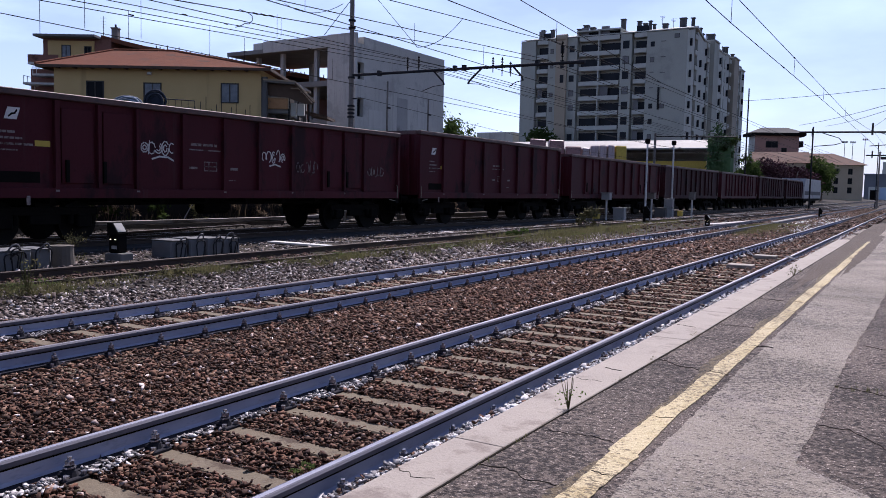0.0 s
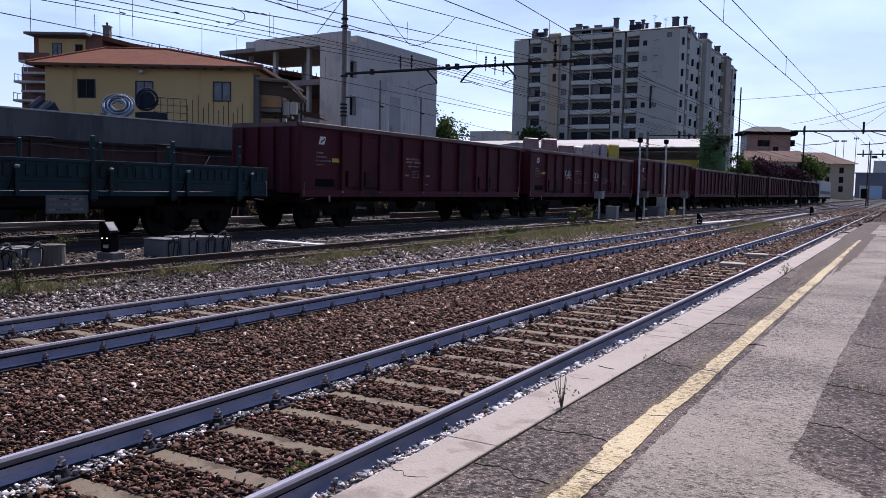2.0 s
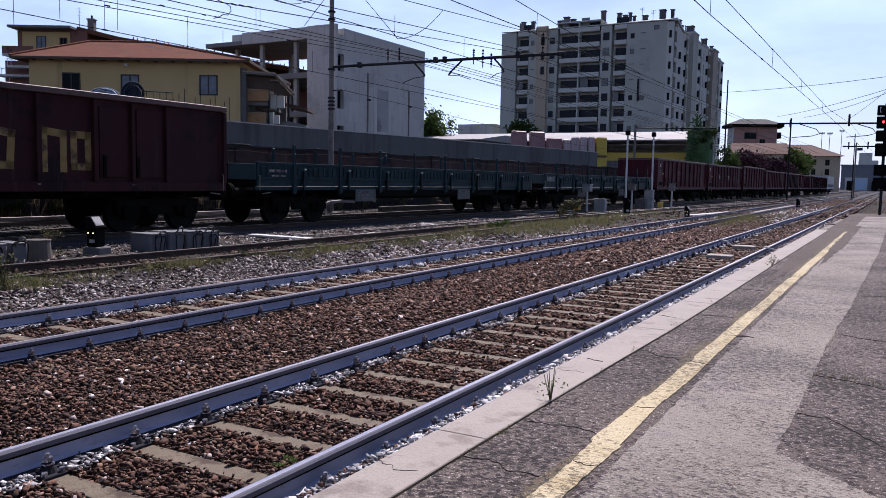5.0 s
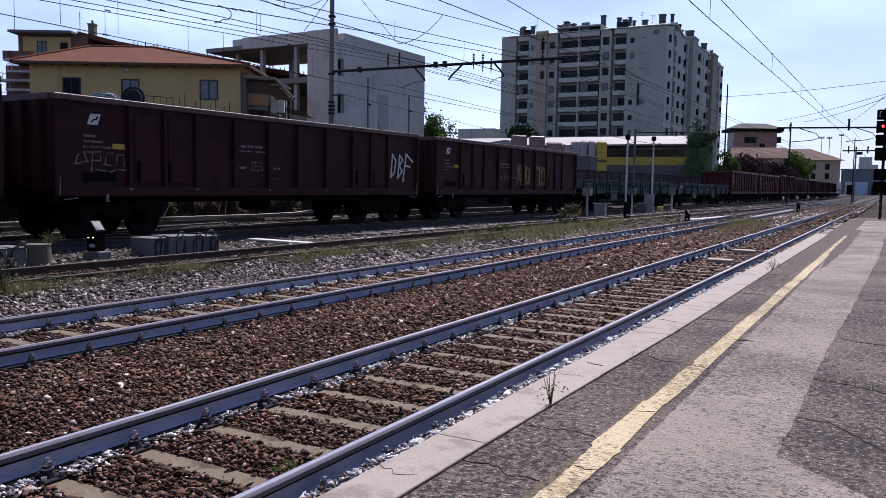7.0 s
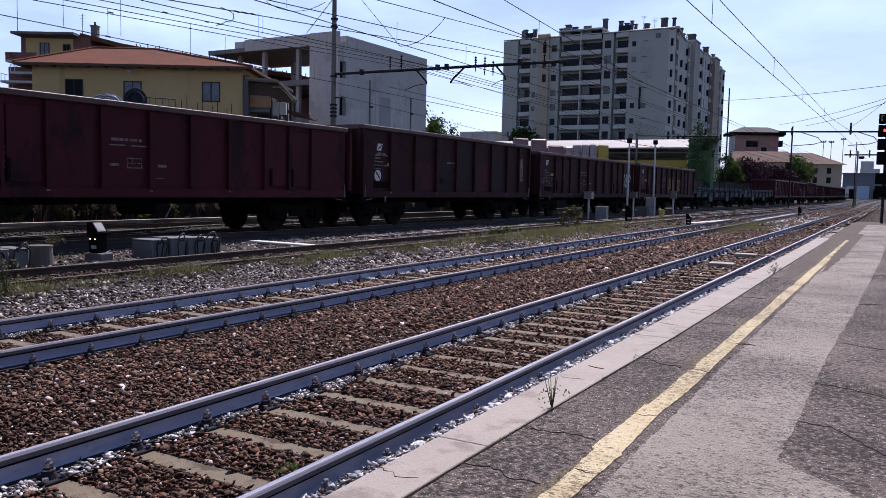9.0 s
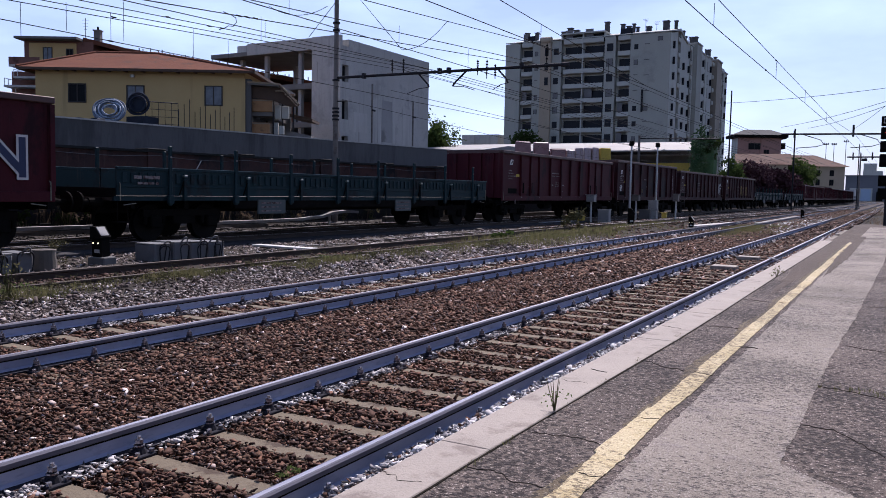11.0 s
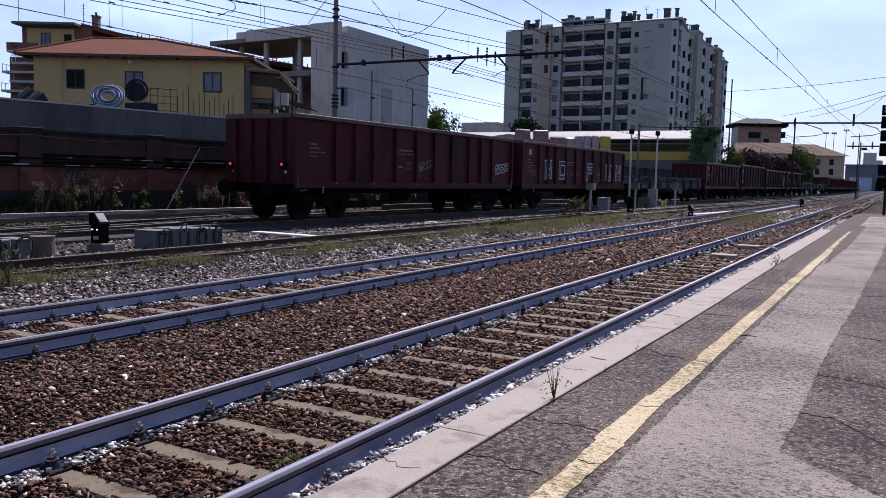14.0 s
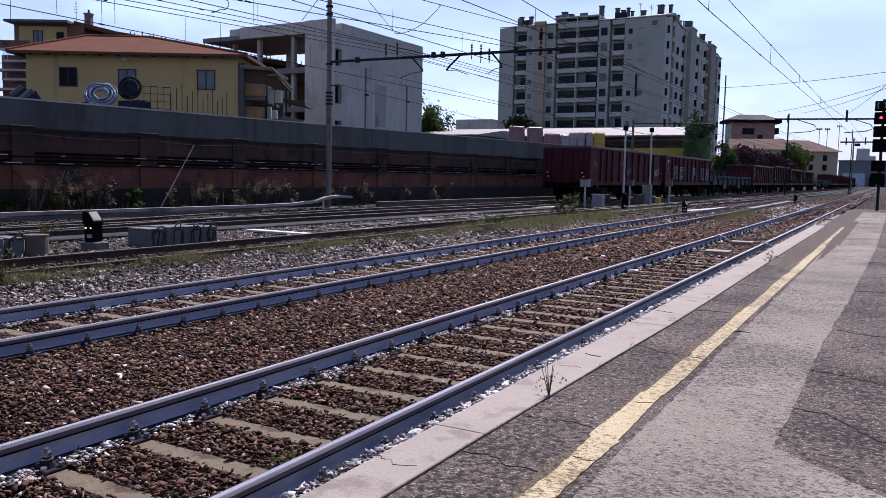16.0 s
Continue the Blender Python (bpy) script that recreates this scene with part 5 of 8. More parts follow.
def apartment_block():
    x0, x1, y0, y1, zt = -83.0, -44.17, 174.5, 238.5, 36.2
    b = thing("apartment_block", "tall grey-beige apartment block with stacked loggias and roof chimneys", "apartment building")
    bands = [35.75 - 3.33 * k for k in range(11)]      # middles of the parapets, floor by floor
    yb = y0 + 1.5
    # front wing: solid strips of wall between the loggias, and its gabled body behind
    for xa, xb in ((x0, -79.25), (-76.05, -68.95), (-58.75, -56.25), (-52.9, x1)):
        part("wall", cube(xa, xb, y0, yb - 0.004, 0, zt), M_APT, b)
    part("gable_wing", prism([(yb, 0), (y0 + 14.9, 0), (y0 + 14.9, zt - 0.3), (y0 + 7.6, zt + 1.35), (yb, zt + 0.05)], x0 + 0.02, x1 - 1.5, axis="x"), M_APT, b)
    part("gable_end", prism([(y0 + 9.0, 0), (y0 + 14.9, 0), (y0 + 14.9, zt - 0.3), (y0 + 9.0, zt + 1.0)], x1 - 1.496, x1, axis="x"), M_APT_PALE, b, "pale gable end")
    part("gable_end", prism([(yb, 0), (y0 + 6.4, 0), (y0 + 6.4, zt + 1.05), (yb, zt + 0.05)], x1 - 1.496, x1, axis="x"), M_APT_PALE, b, "pale gable end")
    part("side_render", cube(x1 + 0.002, x1 + 0.02, y0 + 0.02, yb, 0, zt), M_APT_PALE, b, "pale side render")
    part("roof", prism([(y0 - 0.25, zt + 0.06), (y0 - 0.25, zt + 0.25), (y0 + 7.6, zt + 2.0), (y0 + 15.2, zt + 0.1), (y0 + 15.2, zt - 0.2), (y0 + 7.6, zt + 1.4)], x0 + 0.1, x1 + 0.3, axis="x"), M_APT_BAND, b, "pale low-pitched roof")
    # raised middle with an attic loggia
    part("attic_roof", cube(-69.1, -58.7, y0 - 0.3, y0 + 7, zt + 1.1, zt + 1.4), M_APT_BAND, b)
    bm = cube(-69.0, -68.75, y0, yb, zt + 0.003, zt + 1.097)
    box(bm, -58.95, -58.76, y0, yb, zt + 0.003, zt + 1.097)
    box(bm, -68.75, -58.95, yb, y0 + 6.8, zt - 1, zt + 1.097)
    part("attic_wall", bm, M_APT, b)
    part("pillar", cube(-63.97, -63.72, y0 - 0.12, yb, 0, zt + 1.097), M_APT_BAND, b, "pale pillar between the loggias")
    q = part("ochre_bay", cube(-73.9, -71.3, y0 - 0.6, y0 - 0.004, 0, zt + 0.5), M_APT_OCHRE, b, "ochre stair bay")
    part("bay_roof", cyl((-73.9, y0 - 0.3, zt + 0.2), (-71.3, y0 - 0.3, zt + 0.2), 0.75, 14), M_APT_OCHRE, q)
    rng = random.Random(21)
    cache = {}

    def loggia(w, m, bare):
        """Parapet, slab, and the dark glazing at the back of one loggia."""
        if w not in cache:
            r = part("parapet", cube(-w / 2, w / 2, -0.12, 0.05, -0.5, 0.42), M_APT_BAND, b, "pale loggia parapet")
            cache[w] = (r, part("slab", cube(-w / 2, w / 2, 0.054, 1.49, -0.62, -0.42), M_APT, r), part("glazing", cube(-w / 2, w / 2, 1.3, 1.4, -0.41, 2.2), M_APTGLASS, r, "shaded loggia glazing"),
                        part("rail", cube(-w / 2, w / 2, -0.1, -0.04, 0.5, 0.56), M_DARKMET, r), part("blind", cube(-w * 0.46, -w * 0.06, 0.5, 0.56, 0.45, 2.6), M_SHADE_BLIND, r, "faded fabric blind"))
        else:
            r = share(cache[w][0], "parapet", Matrix(), b)
            for o in cache[w][1:4] if bare else cache[w][1:]:
                share(o, o.name.split(".")[0], Matrix(), r)
        r.matrix_basis = m

    for k, z in enumerate(bands):
        for xc, w in ((-77.45, 2.75), (-66.2, 4.45), (-61.35, 4.7), (-54.3, 2.75)):
            loggia(w, pose(xc, y0, z), k == 1 or rng.random() < 0.7)
        zw = z + 0.55 - 3.33
        for x, w, hh, p in ((-75.1, 0.8, 1.05, 0.8), (-70.2, 1.2, 1.45, 0.95), (-57.5, 1.45, 1.7, 1.0), (-51.6, 0.9, 1.1, 0.75), (-49.2, 1.1, 0.95, 0.45)):
            if zw > 0 and rng.random() < p:
                add_window(b, pose(x, y0 - 0.02, zw), w, hh, pane_mat=M_APTGLASS if rng.random() < 0.75 else M_SHADE_BLIND, mullion=False)
            elif zw > 0:
                part("sill", cube(x - w / 2, x + w / 2, y0 - 0.14, y0 - 0.004, zw + hh, zw + hh + 0.14), M_BLOCK, b)
        if zw > 0:
            add_window(b, pose(-72.3, y0 - 0.62, zw - 0.2), 0.9, 1.8, pane_mat=M_APTGLASS if k < 3 else M_APT_OCHRE, frame_mat=M_APT_OCHRE if k > 2 else None, mullion=False)
    add_window(b, pose(-46.4, y0 - 0.02, zt - 1.7), 1.1, 0.9, pane_mat=M_SHADE_BLIND, mullion=False)
    # unidentified dark upright mark, added as a thin box
    part("facade_strip", cube(-50.1, -49.75, y0 - 0.3, y0 - 0.004, 19.4, 24.2), M_DARKMET, b, "dark upright strip on the facade")
    # the long side: bays that stand forward, pale strips with windows, and deep loggia shafts
    part("core", cube(x0 + 6, x1 - 1.5, y0 + 14.904, y1, 0, zt - 0.4), M_APT, b)
    for ya, yc, out, mt, top in ((189.404, 192.3, 0.0, M_APT_PALE, 0.1), (194.6, 195.6, 0.0, M_APT_PALE, 0.1), (195.604, 200.5, 1.0, M_APT, 0.9), (202.1, 206.6, 0.3, M_APT_PALE, 0.0), (208.4, 210.4, 0.3, M_APT_PALE, 0.0),
                                 (212.6, 217.6, 0.0, M_APT_PALE, 0.5), (219.9, 226.0, 0.9, M_APT_TAN, 0.6), (226.004, 231.4, 0.0, M_APT_PALE, -0.3), (233.6, y1, 0.0, M_APT_PALE, -0.6)):
        part("side_bay", cube(x1 - 1.496, x1 + out, ya, yc, 0, zt + top), mt, b)
        part("bay_coping", cube(x1 - 1.6, x1 + out + 0.25, ya - 0.1, yc + 0.1, zt + top + 0.003, zt + top + 0.3), M_APT_BAND, b)
    for z in bands:
        zw = z + 0.55 - 3.33
        for yc, w in ((181.95, 2.5), (193.45, 2.2), (201.3, 1.5), (207.5, 1.7), (211.5, 2.1), (218.75, 2.2), (232.5, 2.1)):
            loggia(w, pose(x1 + 0.1, yc, z, 0, 0, 90), rng.random() < 0.8)
        if zw > 0:
            for y, out in ((176.6, 0.0), (185.6, 0.0), (190.7, 0.0), (204.6, 0.3), (215.0, 0.0), (228.2, 0.0), (235.6, 0.0)):
                if rng.random() < 0.9:
                    add_window(b, pose(x1 + out + 0.03, y, zw), 1.0, 1.6, pane_mat=M_APTGLASS, mullion=False, frame_mat=M_BLOCK)
    for x, y, top, w in ((-79.0, 178, 38.9, 1.1), (-76.6, 178, 38.8, 1.0), (-70.1, 178.5, 38.6, 1.1), (-68.6, 179, 39.4, 1.5), (-67.2, 179.5, 38.9, 1.5), (-63.3, 180, 38.4, 0.45), (-60.1, 180, 40.3, 1.3), (-56.4, 180, 39.5, 1.1), (-55.1, 180.3, 39.0, 1.2), (-53.9, 180, 39.4, 0.8),
                         (-53.0, 180, 38.6, 0.8), (-50.5, 180, 38.5, 1.4), (-46.9, 181, 39.6, 1.7), (-45.0, 182, 39.7, 0.9), (-44.9, 187.0, 38.9, 1.7), (-44.9, 190, 38.2, 1.2), (-44.6, 198.0, 39.4, 2.2), (-44.9, 203.5, 37.9, 1.0), (-44.9, 213.8, 39.0, 0.9), (-44.9, 216.3, 39.4, 1.3), (-44.9, 225.0, 38.9, 1.0), (-44.9, 228.5, 37.6, 1.5)):
        w, top = w * 0.72, top + (0.1 if y < 185 else -0.5)
        q = part("chimney", cube(x - w / 2, x + w / 2, y - w / 2, y + w / 2, zt - 1.2, top), M_CHIMNEY, b)
        part("chimney_cap", cube(x - w / 2 - 0.14, x + w / 2 + 0.14, y - w / 2 - 0.14, y + w / 2 + 0.14, top + 0.004, top + 0.18), M_CHIMNEY, q)
    for x, top in ((-52.1, 41.2), (-49.6, 40.4), (-78.2, 40.4)):
        q = part("aerial", cyl((x, 183, zt + 0.5), (x, 183, top), 0.05, 5), M_DARKMET, b)
        for k in range(3):
            part("aerial_bar", cyl((x - 0.6 + 0.1 * k, 183, top - 0.3 * k - 0.1), (x + 0.6 - 0.1 * k, 183, top - 0.3 * k - 0.1), 0.03, 4), M_DARKMET, q)


def brick_block():
    b = thing("brick_apartment_house", "red-brick apartment house with deep balconies and a flat overhanging roof", "apartment building", at=pose(-73.0, 47.2, 0, 0, 0, 29))
    part("wall", cube(0.0, 6.6, 0.0, 14, 12.0, 14.9), M_BRICKBLD, b)
    part("lower_wall", cube(-1.2, 6.6, -0.08, 14, 0, 11.99), M_BRICKBLD, b)
    part("pale_bay", cube(0.5, 5.0, -0.1, -0.004, 12.4, 14.7), M_HOUSE, b)
    part("roof", cube(-0.3, 5.6, -1.3, 15, 14.905, 15.12), M_BLOCK, b, "flat roof with a wide overhang")
    part("low_roof", prism([(5.62, 15.3), (5.62, 14.9), (9.6, 14.0), (29.5, 10.88), (29.5, 11.28), (9.6, 14.4)], 0.0, 12), M_TILE, b)
    part("side_wing", cube(6.603, 22, 0.3, 12, 0, 11.9), M_BRICKBLD, b)
    part("end_wing", cube(22.003, 29.2, 0.3, 12, 0, 10.85), M_BRICKBLD, b)
    for z, xa in ((12.75, -0.7), (11.68, -0.3), (10.85, -1.2), (9.98, -0.5), (9.1, -1.3)):
        q = part("balcony", cube(xa, 4.6, -1.5, -0.11, z - 0.5, z - 0.3), M_CONC, b)
        if z > 12:
            part("railing", cube(xa, 2.2, -1.5, -1.42, z - 0.29, z + 0.4), M_BRICKBLD, q)
        else:
            for y in (-1.45, -0.8):
                part("railing_post", cyl((xa + 0.05, y, z - 0.3), (xa + 0.05, y, z + 0.35), 0.03, 6), M_WHITE, q)
            part("railing", cyl((xa + 0.05, -1.45, z + 0.33), (xa + 0.05, -0.2, z + 0.33), 0.03, 6), M_WHITE, q)
    for z in (12.4, 9.6, 6.9, 4.2):
        add_window(b, pose(2.3, -0.14, z), 0.9, 1.9, pane_mat=M_SKYPANE)
        add_window(b, pose(4.4, -0.14, z + 0.2), 0.7, 1.6)
    q = part("chimney", cube(5.75, 6.35, 2, 2.6, 14.3, 16.3), M_BLOCK, b, "grey rendered chimney")
    part("chimney_pot", cube(5.68, 6.42, 1.93, 2.67, 16.304, 16.42), M_BLOCK, q)
    part("chimney_pot", cyl((6.05, 2.3, 16.42), (6.05, 2.3, 16.75), 0.1, 8), M_DARKMET, q)
    rng = random.Random(9)
    for i in range(50):
        x = 9.8 + i * 0.38
        z = 14.4 - (x - 9.6) * 0.1567
        part("roof_post", cyl((x, 3, z - 0.3), (x, 3, z + rng.uniform(0.3, 0.8)), 0.05, 5), M_DARKMET, b)
    part("aerial", cyl((4.05, 4, 15.1), (4.05, 4, 17.9), 0.03, 5), M_DARKMET, b)
    for k in range(4):
        part("aerial_bar", cyl((3.9 - 0.06 * k, 4, 16.8 + 0.3 * k), (4.2 + 0.06 * k, 4, 16.8 + 0.3 * k), 0.012, 4), M_DARKMET, b)


M_TANBRICK = mat("tan_brick", (0.2886, 0.1711, 0.1436), (0.3218, 0.1955, 0.1697), 0.5, 0.9, streak=(0.1831, 0.09777, 0.07834), streak_at=0.58, streak_scale=0.8)


def far_buildings():
    s = thing("goods_shed", "long low warehouse with a white metal roof edge", "warehouse")
    part("roof", prism([(96, 6.62), (96, 6.78), (98.5, 7.5), (103, 8.15), (103.9, 8.15), (103.9, 6.62)], -62, -20.4, axis="x"), M_SHEDROOF, s, "white sheet metal roof")
    # dark colour carries the shade inside the shed
    part("wall", cube(-60, -22.4, 104.0, 104.4, 0, 6.6), M_DARKCONC, s)
    part("yellow_beam", cube(-33.5, -21.9, 97.5, 98.0, 4.3, 5.3), M_MARK_Y, s, "yellow crane beam")
    part("front_wall", cube(-58, -21.0, 96.5, 97, 0, 4.25), M_CONCWALL, s)
    for x in (-21.2, -33, -45, -56):
        part("pillar", cube(x - 0.4, x + 0.4, 97.2, 98, 0, 6.6), M_CONC, s)
    part("green_wall", cube(-21.3, -18.7, 95.4, 97.2, 0, 7.9), M_IVY, s, "ivy-covered gable")
    l = thing("low_warehouse", "low shed with a pale flat roof behind the wall", "warehouse")
    part("wall", cube(-50, -40.6, 80, 92, 0, 6.0), M_CONCWALL, l)
    part("roof", prism([(79.6, 6.004), (79.6, 6.1), (86, 6.85), (92.5, 6.85), (92.5, 6.004)], -51.5, -40.2, axis="x"), M_SHEDROOF, l)
    o = thing("office_block", "small distant grey office block", "building")
    part("wall", cube(-106, -95, 196, 206, 0, 16.8), M_CONC, o)
    t = thing("brick_tower_house", "square tan-brick house with a low hipped roof and wide eaves", "building", at=pose(-26.75, 158.0, 0, 0, 0, 24))
    part("wall", cube(0, 7.8, 0, 4.6, 0, 12.4), M_TANBRICK, t)
    part("pale_side", cube(-0.02, -0.003, 0.2, 4.6, 0, 12.3), M_APT_PALE, t, "pale rendered side")
    bm = bmesh.new()
    a = [bm.verts.new(c) for c in ((-1.0, -1.0, 12.9), (8.8, -1.0, 12.9), (8.8, 5.6, 12.9), (-1.0, 5.6, 12.9))]
    c = [bm.verts.new(q) for q in ((1.6, 1.6, 14.0), (6.2, 1.6, 14.0), (6.2, 3.0, 14.0), (1.6, 3.0, 14.0))]
    for i in range(4):
        bm.faces.new((a[i], a[(i + 1) % 4], c[(i + 1) % 4], c[i]))
    bm.faces.new(c)
    bm.faces.new(a[::-1])
    r = part("roof", bm, M_CHIMNEY, t, "low dark grey hipped roof")
    part("eave_box", cube(-0.95, 8.75, -0.95, 5.55, 12.404, 12.896), M_UNDER, r, "dark boxed eaves")
    for z in (10.2, 7.3, 4.3):
        add_window(t, pose(3.0, -0.02, z), 2.2, 1.2)
        add_window(t, pose(5.2, -0.02, z - 1.0), 1.0, 1.0)
    for z in (10.4, 7.4):
        q = part("balcony", cube(7.803, 8.7, 0.4, 4, z, z + 1.1), M_UNDER, t)
        part("awning", cube(7.803, 8.9, 0.4, 4, z + 1.9, z + 2.0), M_UNDER, q)
    h = thing("station_house", "long beige building with a hipped terracotta roof beyond the yard", "house", at=pose(-47.5, 292, 0, 0, 0, 20))
    part("wall", cube(0, 33, 0, 20, 0, 12.0), M_BEIGE, h)
    bm = bmesh.new()
    a = [bm.verts.new(c) for c in ((-1.2, -1.2, 12.0), (34.2, -1.2, 12.0), (34.2, 21.2, 12.0), (-1.2, 21.2, 12.0))]
    c = [bm.verts.new(q) for q in ((8, 10, 16.2), (26, 10, 16.2))]
    for f in ((a[0], a[1], c[1], c[0]), (a[1], a[2], c[1]), (a[2], a[3], c[0], c[1]), (a[3], a[0], c[0]), tuple(a[::-1])):
        bm.faces.new(f)
    part("roof", bm, M_TILE_OLD, h, "terracotta hip roof")
    for z in (2.5, 5.6, 8.8):
        for x in np.arange(2.5, 32, 4.4):
            add_window(h, pose(float(x), -0.02, z), 1.4, 2.0)
    l2 = thing("annex_house", "lower house with a terracotta roof before the long building", "house", at=pose(-23.2, 139, 0, 0, 0, 10))
    for x in (1.6, 3.8, 5.9):
        add_window(l2, pose(x, -0.02, 4.6), 0.9, 1.3)
    part("wall", cube(0, 7.4, 0, 7, 0, 6.7), M_BEIGE, l2)
    part("roof", prism([(-0.6, 6.7), (7.6, 6.7), (3.5, 8.6)], -0.7, 8.0, axis="x"), M_TILE_OLD, l2, "terracotta gable roof")
    g = thing("blue_gate_shed", "distant shed with blue doors at the end of the yard", "shed")
    part("wall", cube(-23.6, 12, 445, 460, 0, 12.2), M_FARWALL, g)
    part("pale_front", cube(-21.6, -11.6, 444.7, 444.996, 0, 6.4), M_APT_PALE, g, "pale lower front")
    part("door", cube(-16.7, -12.3, 444.5, 444.696, 0.2, 6.0), plain("faded_blue_door", (0.36, 0.48, 0.62), 0.6), g, "faded blue doors")
    for x in (-19.4, -8.5, -4.5, 0, 4.5, 9):
        part("bay_opening", cube(x - 1.4, x + 1.4, 444.4, 444.69, 0, 4.8), M_UNDER, g, "dark bay opening")
    part("roof_edge", cube(-24, 12.5, 444.5, 460, 12.204, 12.8), M_FARWALL, g)
    w = thing("distant_tower", "pale tower block on the horizon", "building")
    part("wall", cube(-21.8, -10.4, 600, 615, 0, 19.5), M_APT_PALE, w)
    part("upper_block", cube(-21.6, -14.2, 600, 615, 19.505, 24.5), M_APT_PALE, w)


yellow_house()
concrete_shell()
apartment_block()
brick_block()
far_buildings()


# ------------------------------------------------------------------ trees
def crown(name, centre, radii, n, leaf, material, parent, seed, label=""):
    """Many small leaf quads in uneven clumps."""
    rng = np.random.default_rng(seed)
    clumps = rng.normal(0, 0.5, (max(8, n // 90), 3))
    clumps /= np.maximum(1, np.linalg.norm(clumps, axis=1, keepdims=True))
    p = clumps[rng.integers(0, len(clumps), n)] + rng.normal(0, 0.16, (n, 3))
    p = p * np.array(radii) + np.array(centre)
    a = rng.normal(0, 1, (n, 3)); a /= np.linalg.norm(a, axis=1, keepdims=True)
    b = np.cross(a, rng.normal(0, 1, (n, 3))); b /= np.linalg.norm(b, axis=1, keepdims=True)
    s = leaf * rng.uniform(0.6, 1.4, (n, 1))
    v = np.stack([p - a * s, p + b * s * 0.5, p + a * s, p - b * s * 0.5], 1).reshape(-1, 3)
    f = np.arange(4 * n).reshape(-1, 4)
    ob = raw(name, v, f, material)
    ob.parent = parent
    if label:
        ob["label"] = label
    return ob


M_PURPLE = mat("purple_foliage", (0.06, 0.03, 0.036), (0.1, 0.05, 0.06), 1.5, 0.9, spec=0.04)


def tree(x, y, z, height, radius, seed, label, leaf=0.22, n=3500, leaves=None):
    t = thing("tree", label, "tree", "background trees")
    bm = cyl((x, y, z), (x, y, z + height * 0.6), 0.2, 8, 0.1)
    rng = random.Random(seed)
    for k in range(7):
        a = rng.uniform(0, 6.28)
        h0 = z + height * rng.uniform(0.3, 0.55)
        rod(bm, (x, y, h0), (x + math.cos(a) * radius * 0.7, y + math.sin(a) * radius * 0.7, h0 + height * rng.uniform(0.15, 0.35)), 0.06, 5, 0.02)
    part("trunk", bm, M_TIMBER, t)
    crown("crown", (x, y, z + height * 0.66), (radius, radius, height * 0.36), n, leaf, leaves or M_LEAF, t, seed, "uneven leafy crown")


tree(-50.6, 87.0, 0, 10.8, 2.6, 1, "leafy green tree beside the raw concrete building", 0.2, 5000)
tree(-72.5, 165, 0, 14.0, 4.0, 2, "dark green tree before the apartment block", 0.4, 3500)
tree(-22.2, 205, 0, 9.8, 3.9, 3, "round green tree by the long building", 0.3, 6000)
tree(-21.2, 222, 0, 9.6, 3.0, 6, "round green tree by the long building", 0.3, 4000)
tree(-21.2, 120, 0, 6.6, 1.9, 4, "bright green shrub beside the tower house", 0.18, 3500)
tree(-19.6, 128, 0, 6.3, 3.4, 5, "dark purple-leaved tree behind the train", 0.22, 6000, M_PURPLE)
tree(-15.4, 131, 0, 5.7, 3.0, 7, "dark purple-leaved tree behind the train", 0.22, 4500, M_PURPLE)
ivy = thing("ivy", "dark ivy leaves hanging over the shed's gable", "ivy")
crown("leaves", (-20.0, 95.25, 4.6), (1.9, 0.35, 4.2), 1800, 0.17, M_IVY, ivy, 9)
crown("leaves", (-19.2, 95.3, 6.9), (1.2, 0.35, 1.6), 500, 0.17, M_LEAF, ivy, 12)


# ------------------------------------------------------------------ the goods train
# Wagons are built with y = 0 at their rear corner, x = 0 on the centre line, z = 0 on the rail.
TRAIN_V, TRAIN_A = 12.534, -0.0133
WAGONS = []      # (thing, rear corner's place along the track at 8 s)
WHEEL = []


def wheel_mesh():
    bm = bmesh.new()
    rod(bm, (-0.065, 0, 0), (0.065, 0, 0), 0.46, 28)
    rod(bm, (-0.095, 0, 0), (-0.06, 0, 0), 0.485, 28)
    rod(bm, (0.05, 0, 0), (0.09, 0, 0), 0.12, 12)
    return bm


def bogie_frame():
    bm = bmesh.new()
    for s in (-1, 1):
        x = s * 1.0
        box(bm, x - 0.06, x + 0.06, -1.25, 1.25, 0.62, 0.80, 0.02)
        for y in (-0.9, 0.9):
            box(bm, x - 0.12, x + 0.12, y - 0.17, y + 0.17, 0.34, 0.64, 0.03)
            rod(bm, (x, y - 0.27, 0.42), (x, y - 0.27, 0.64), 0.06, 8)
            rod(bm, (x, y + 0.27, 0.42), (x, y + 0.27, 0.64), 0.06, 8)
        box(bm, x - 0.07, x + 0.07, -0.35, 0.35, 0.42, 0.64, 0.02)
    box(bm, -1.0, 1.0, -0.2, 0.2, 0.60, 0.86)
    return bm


def add_bogie(w, y):
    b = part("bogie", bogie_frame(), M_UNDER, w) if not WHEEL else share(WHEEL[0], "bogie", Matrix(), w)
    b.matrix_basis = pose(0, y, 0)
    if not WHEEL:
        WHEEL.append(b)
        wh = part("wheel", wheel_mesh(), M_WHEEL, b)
        WHEEL.append(wh)
        wh.matrix_basis = pose(0.755, -0.9, 0.46)
        todo = ((0.755, 0.9), (-0.755, -0.9), (-0.755, 0.9))
    else:
        todo = ((0.755, -0.9), (0.755, 0.9), (-0.755, -0.9), (-0.755, 0.9))
    for x, yy in todo:
        share(WHEEL[1], "wheel", pose(x, yy, 0.46, 0, 0, 0 if x > 0 else 180), b)
    return b


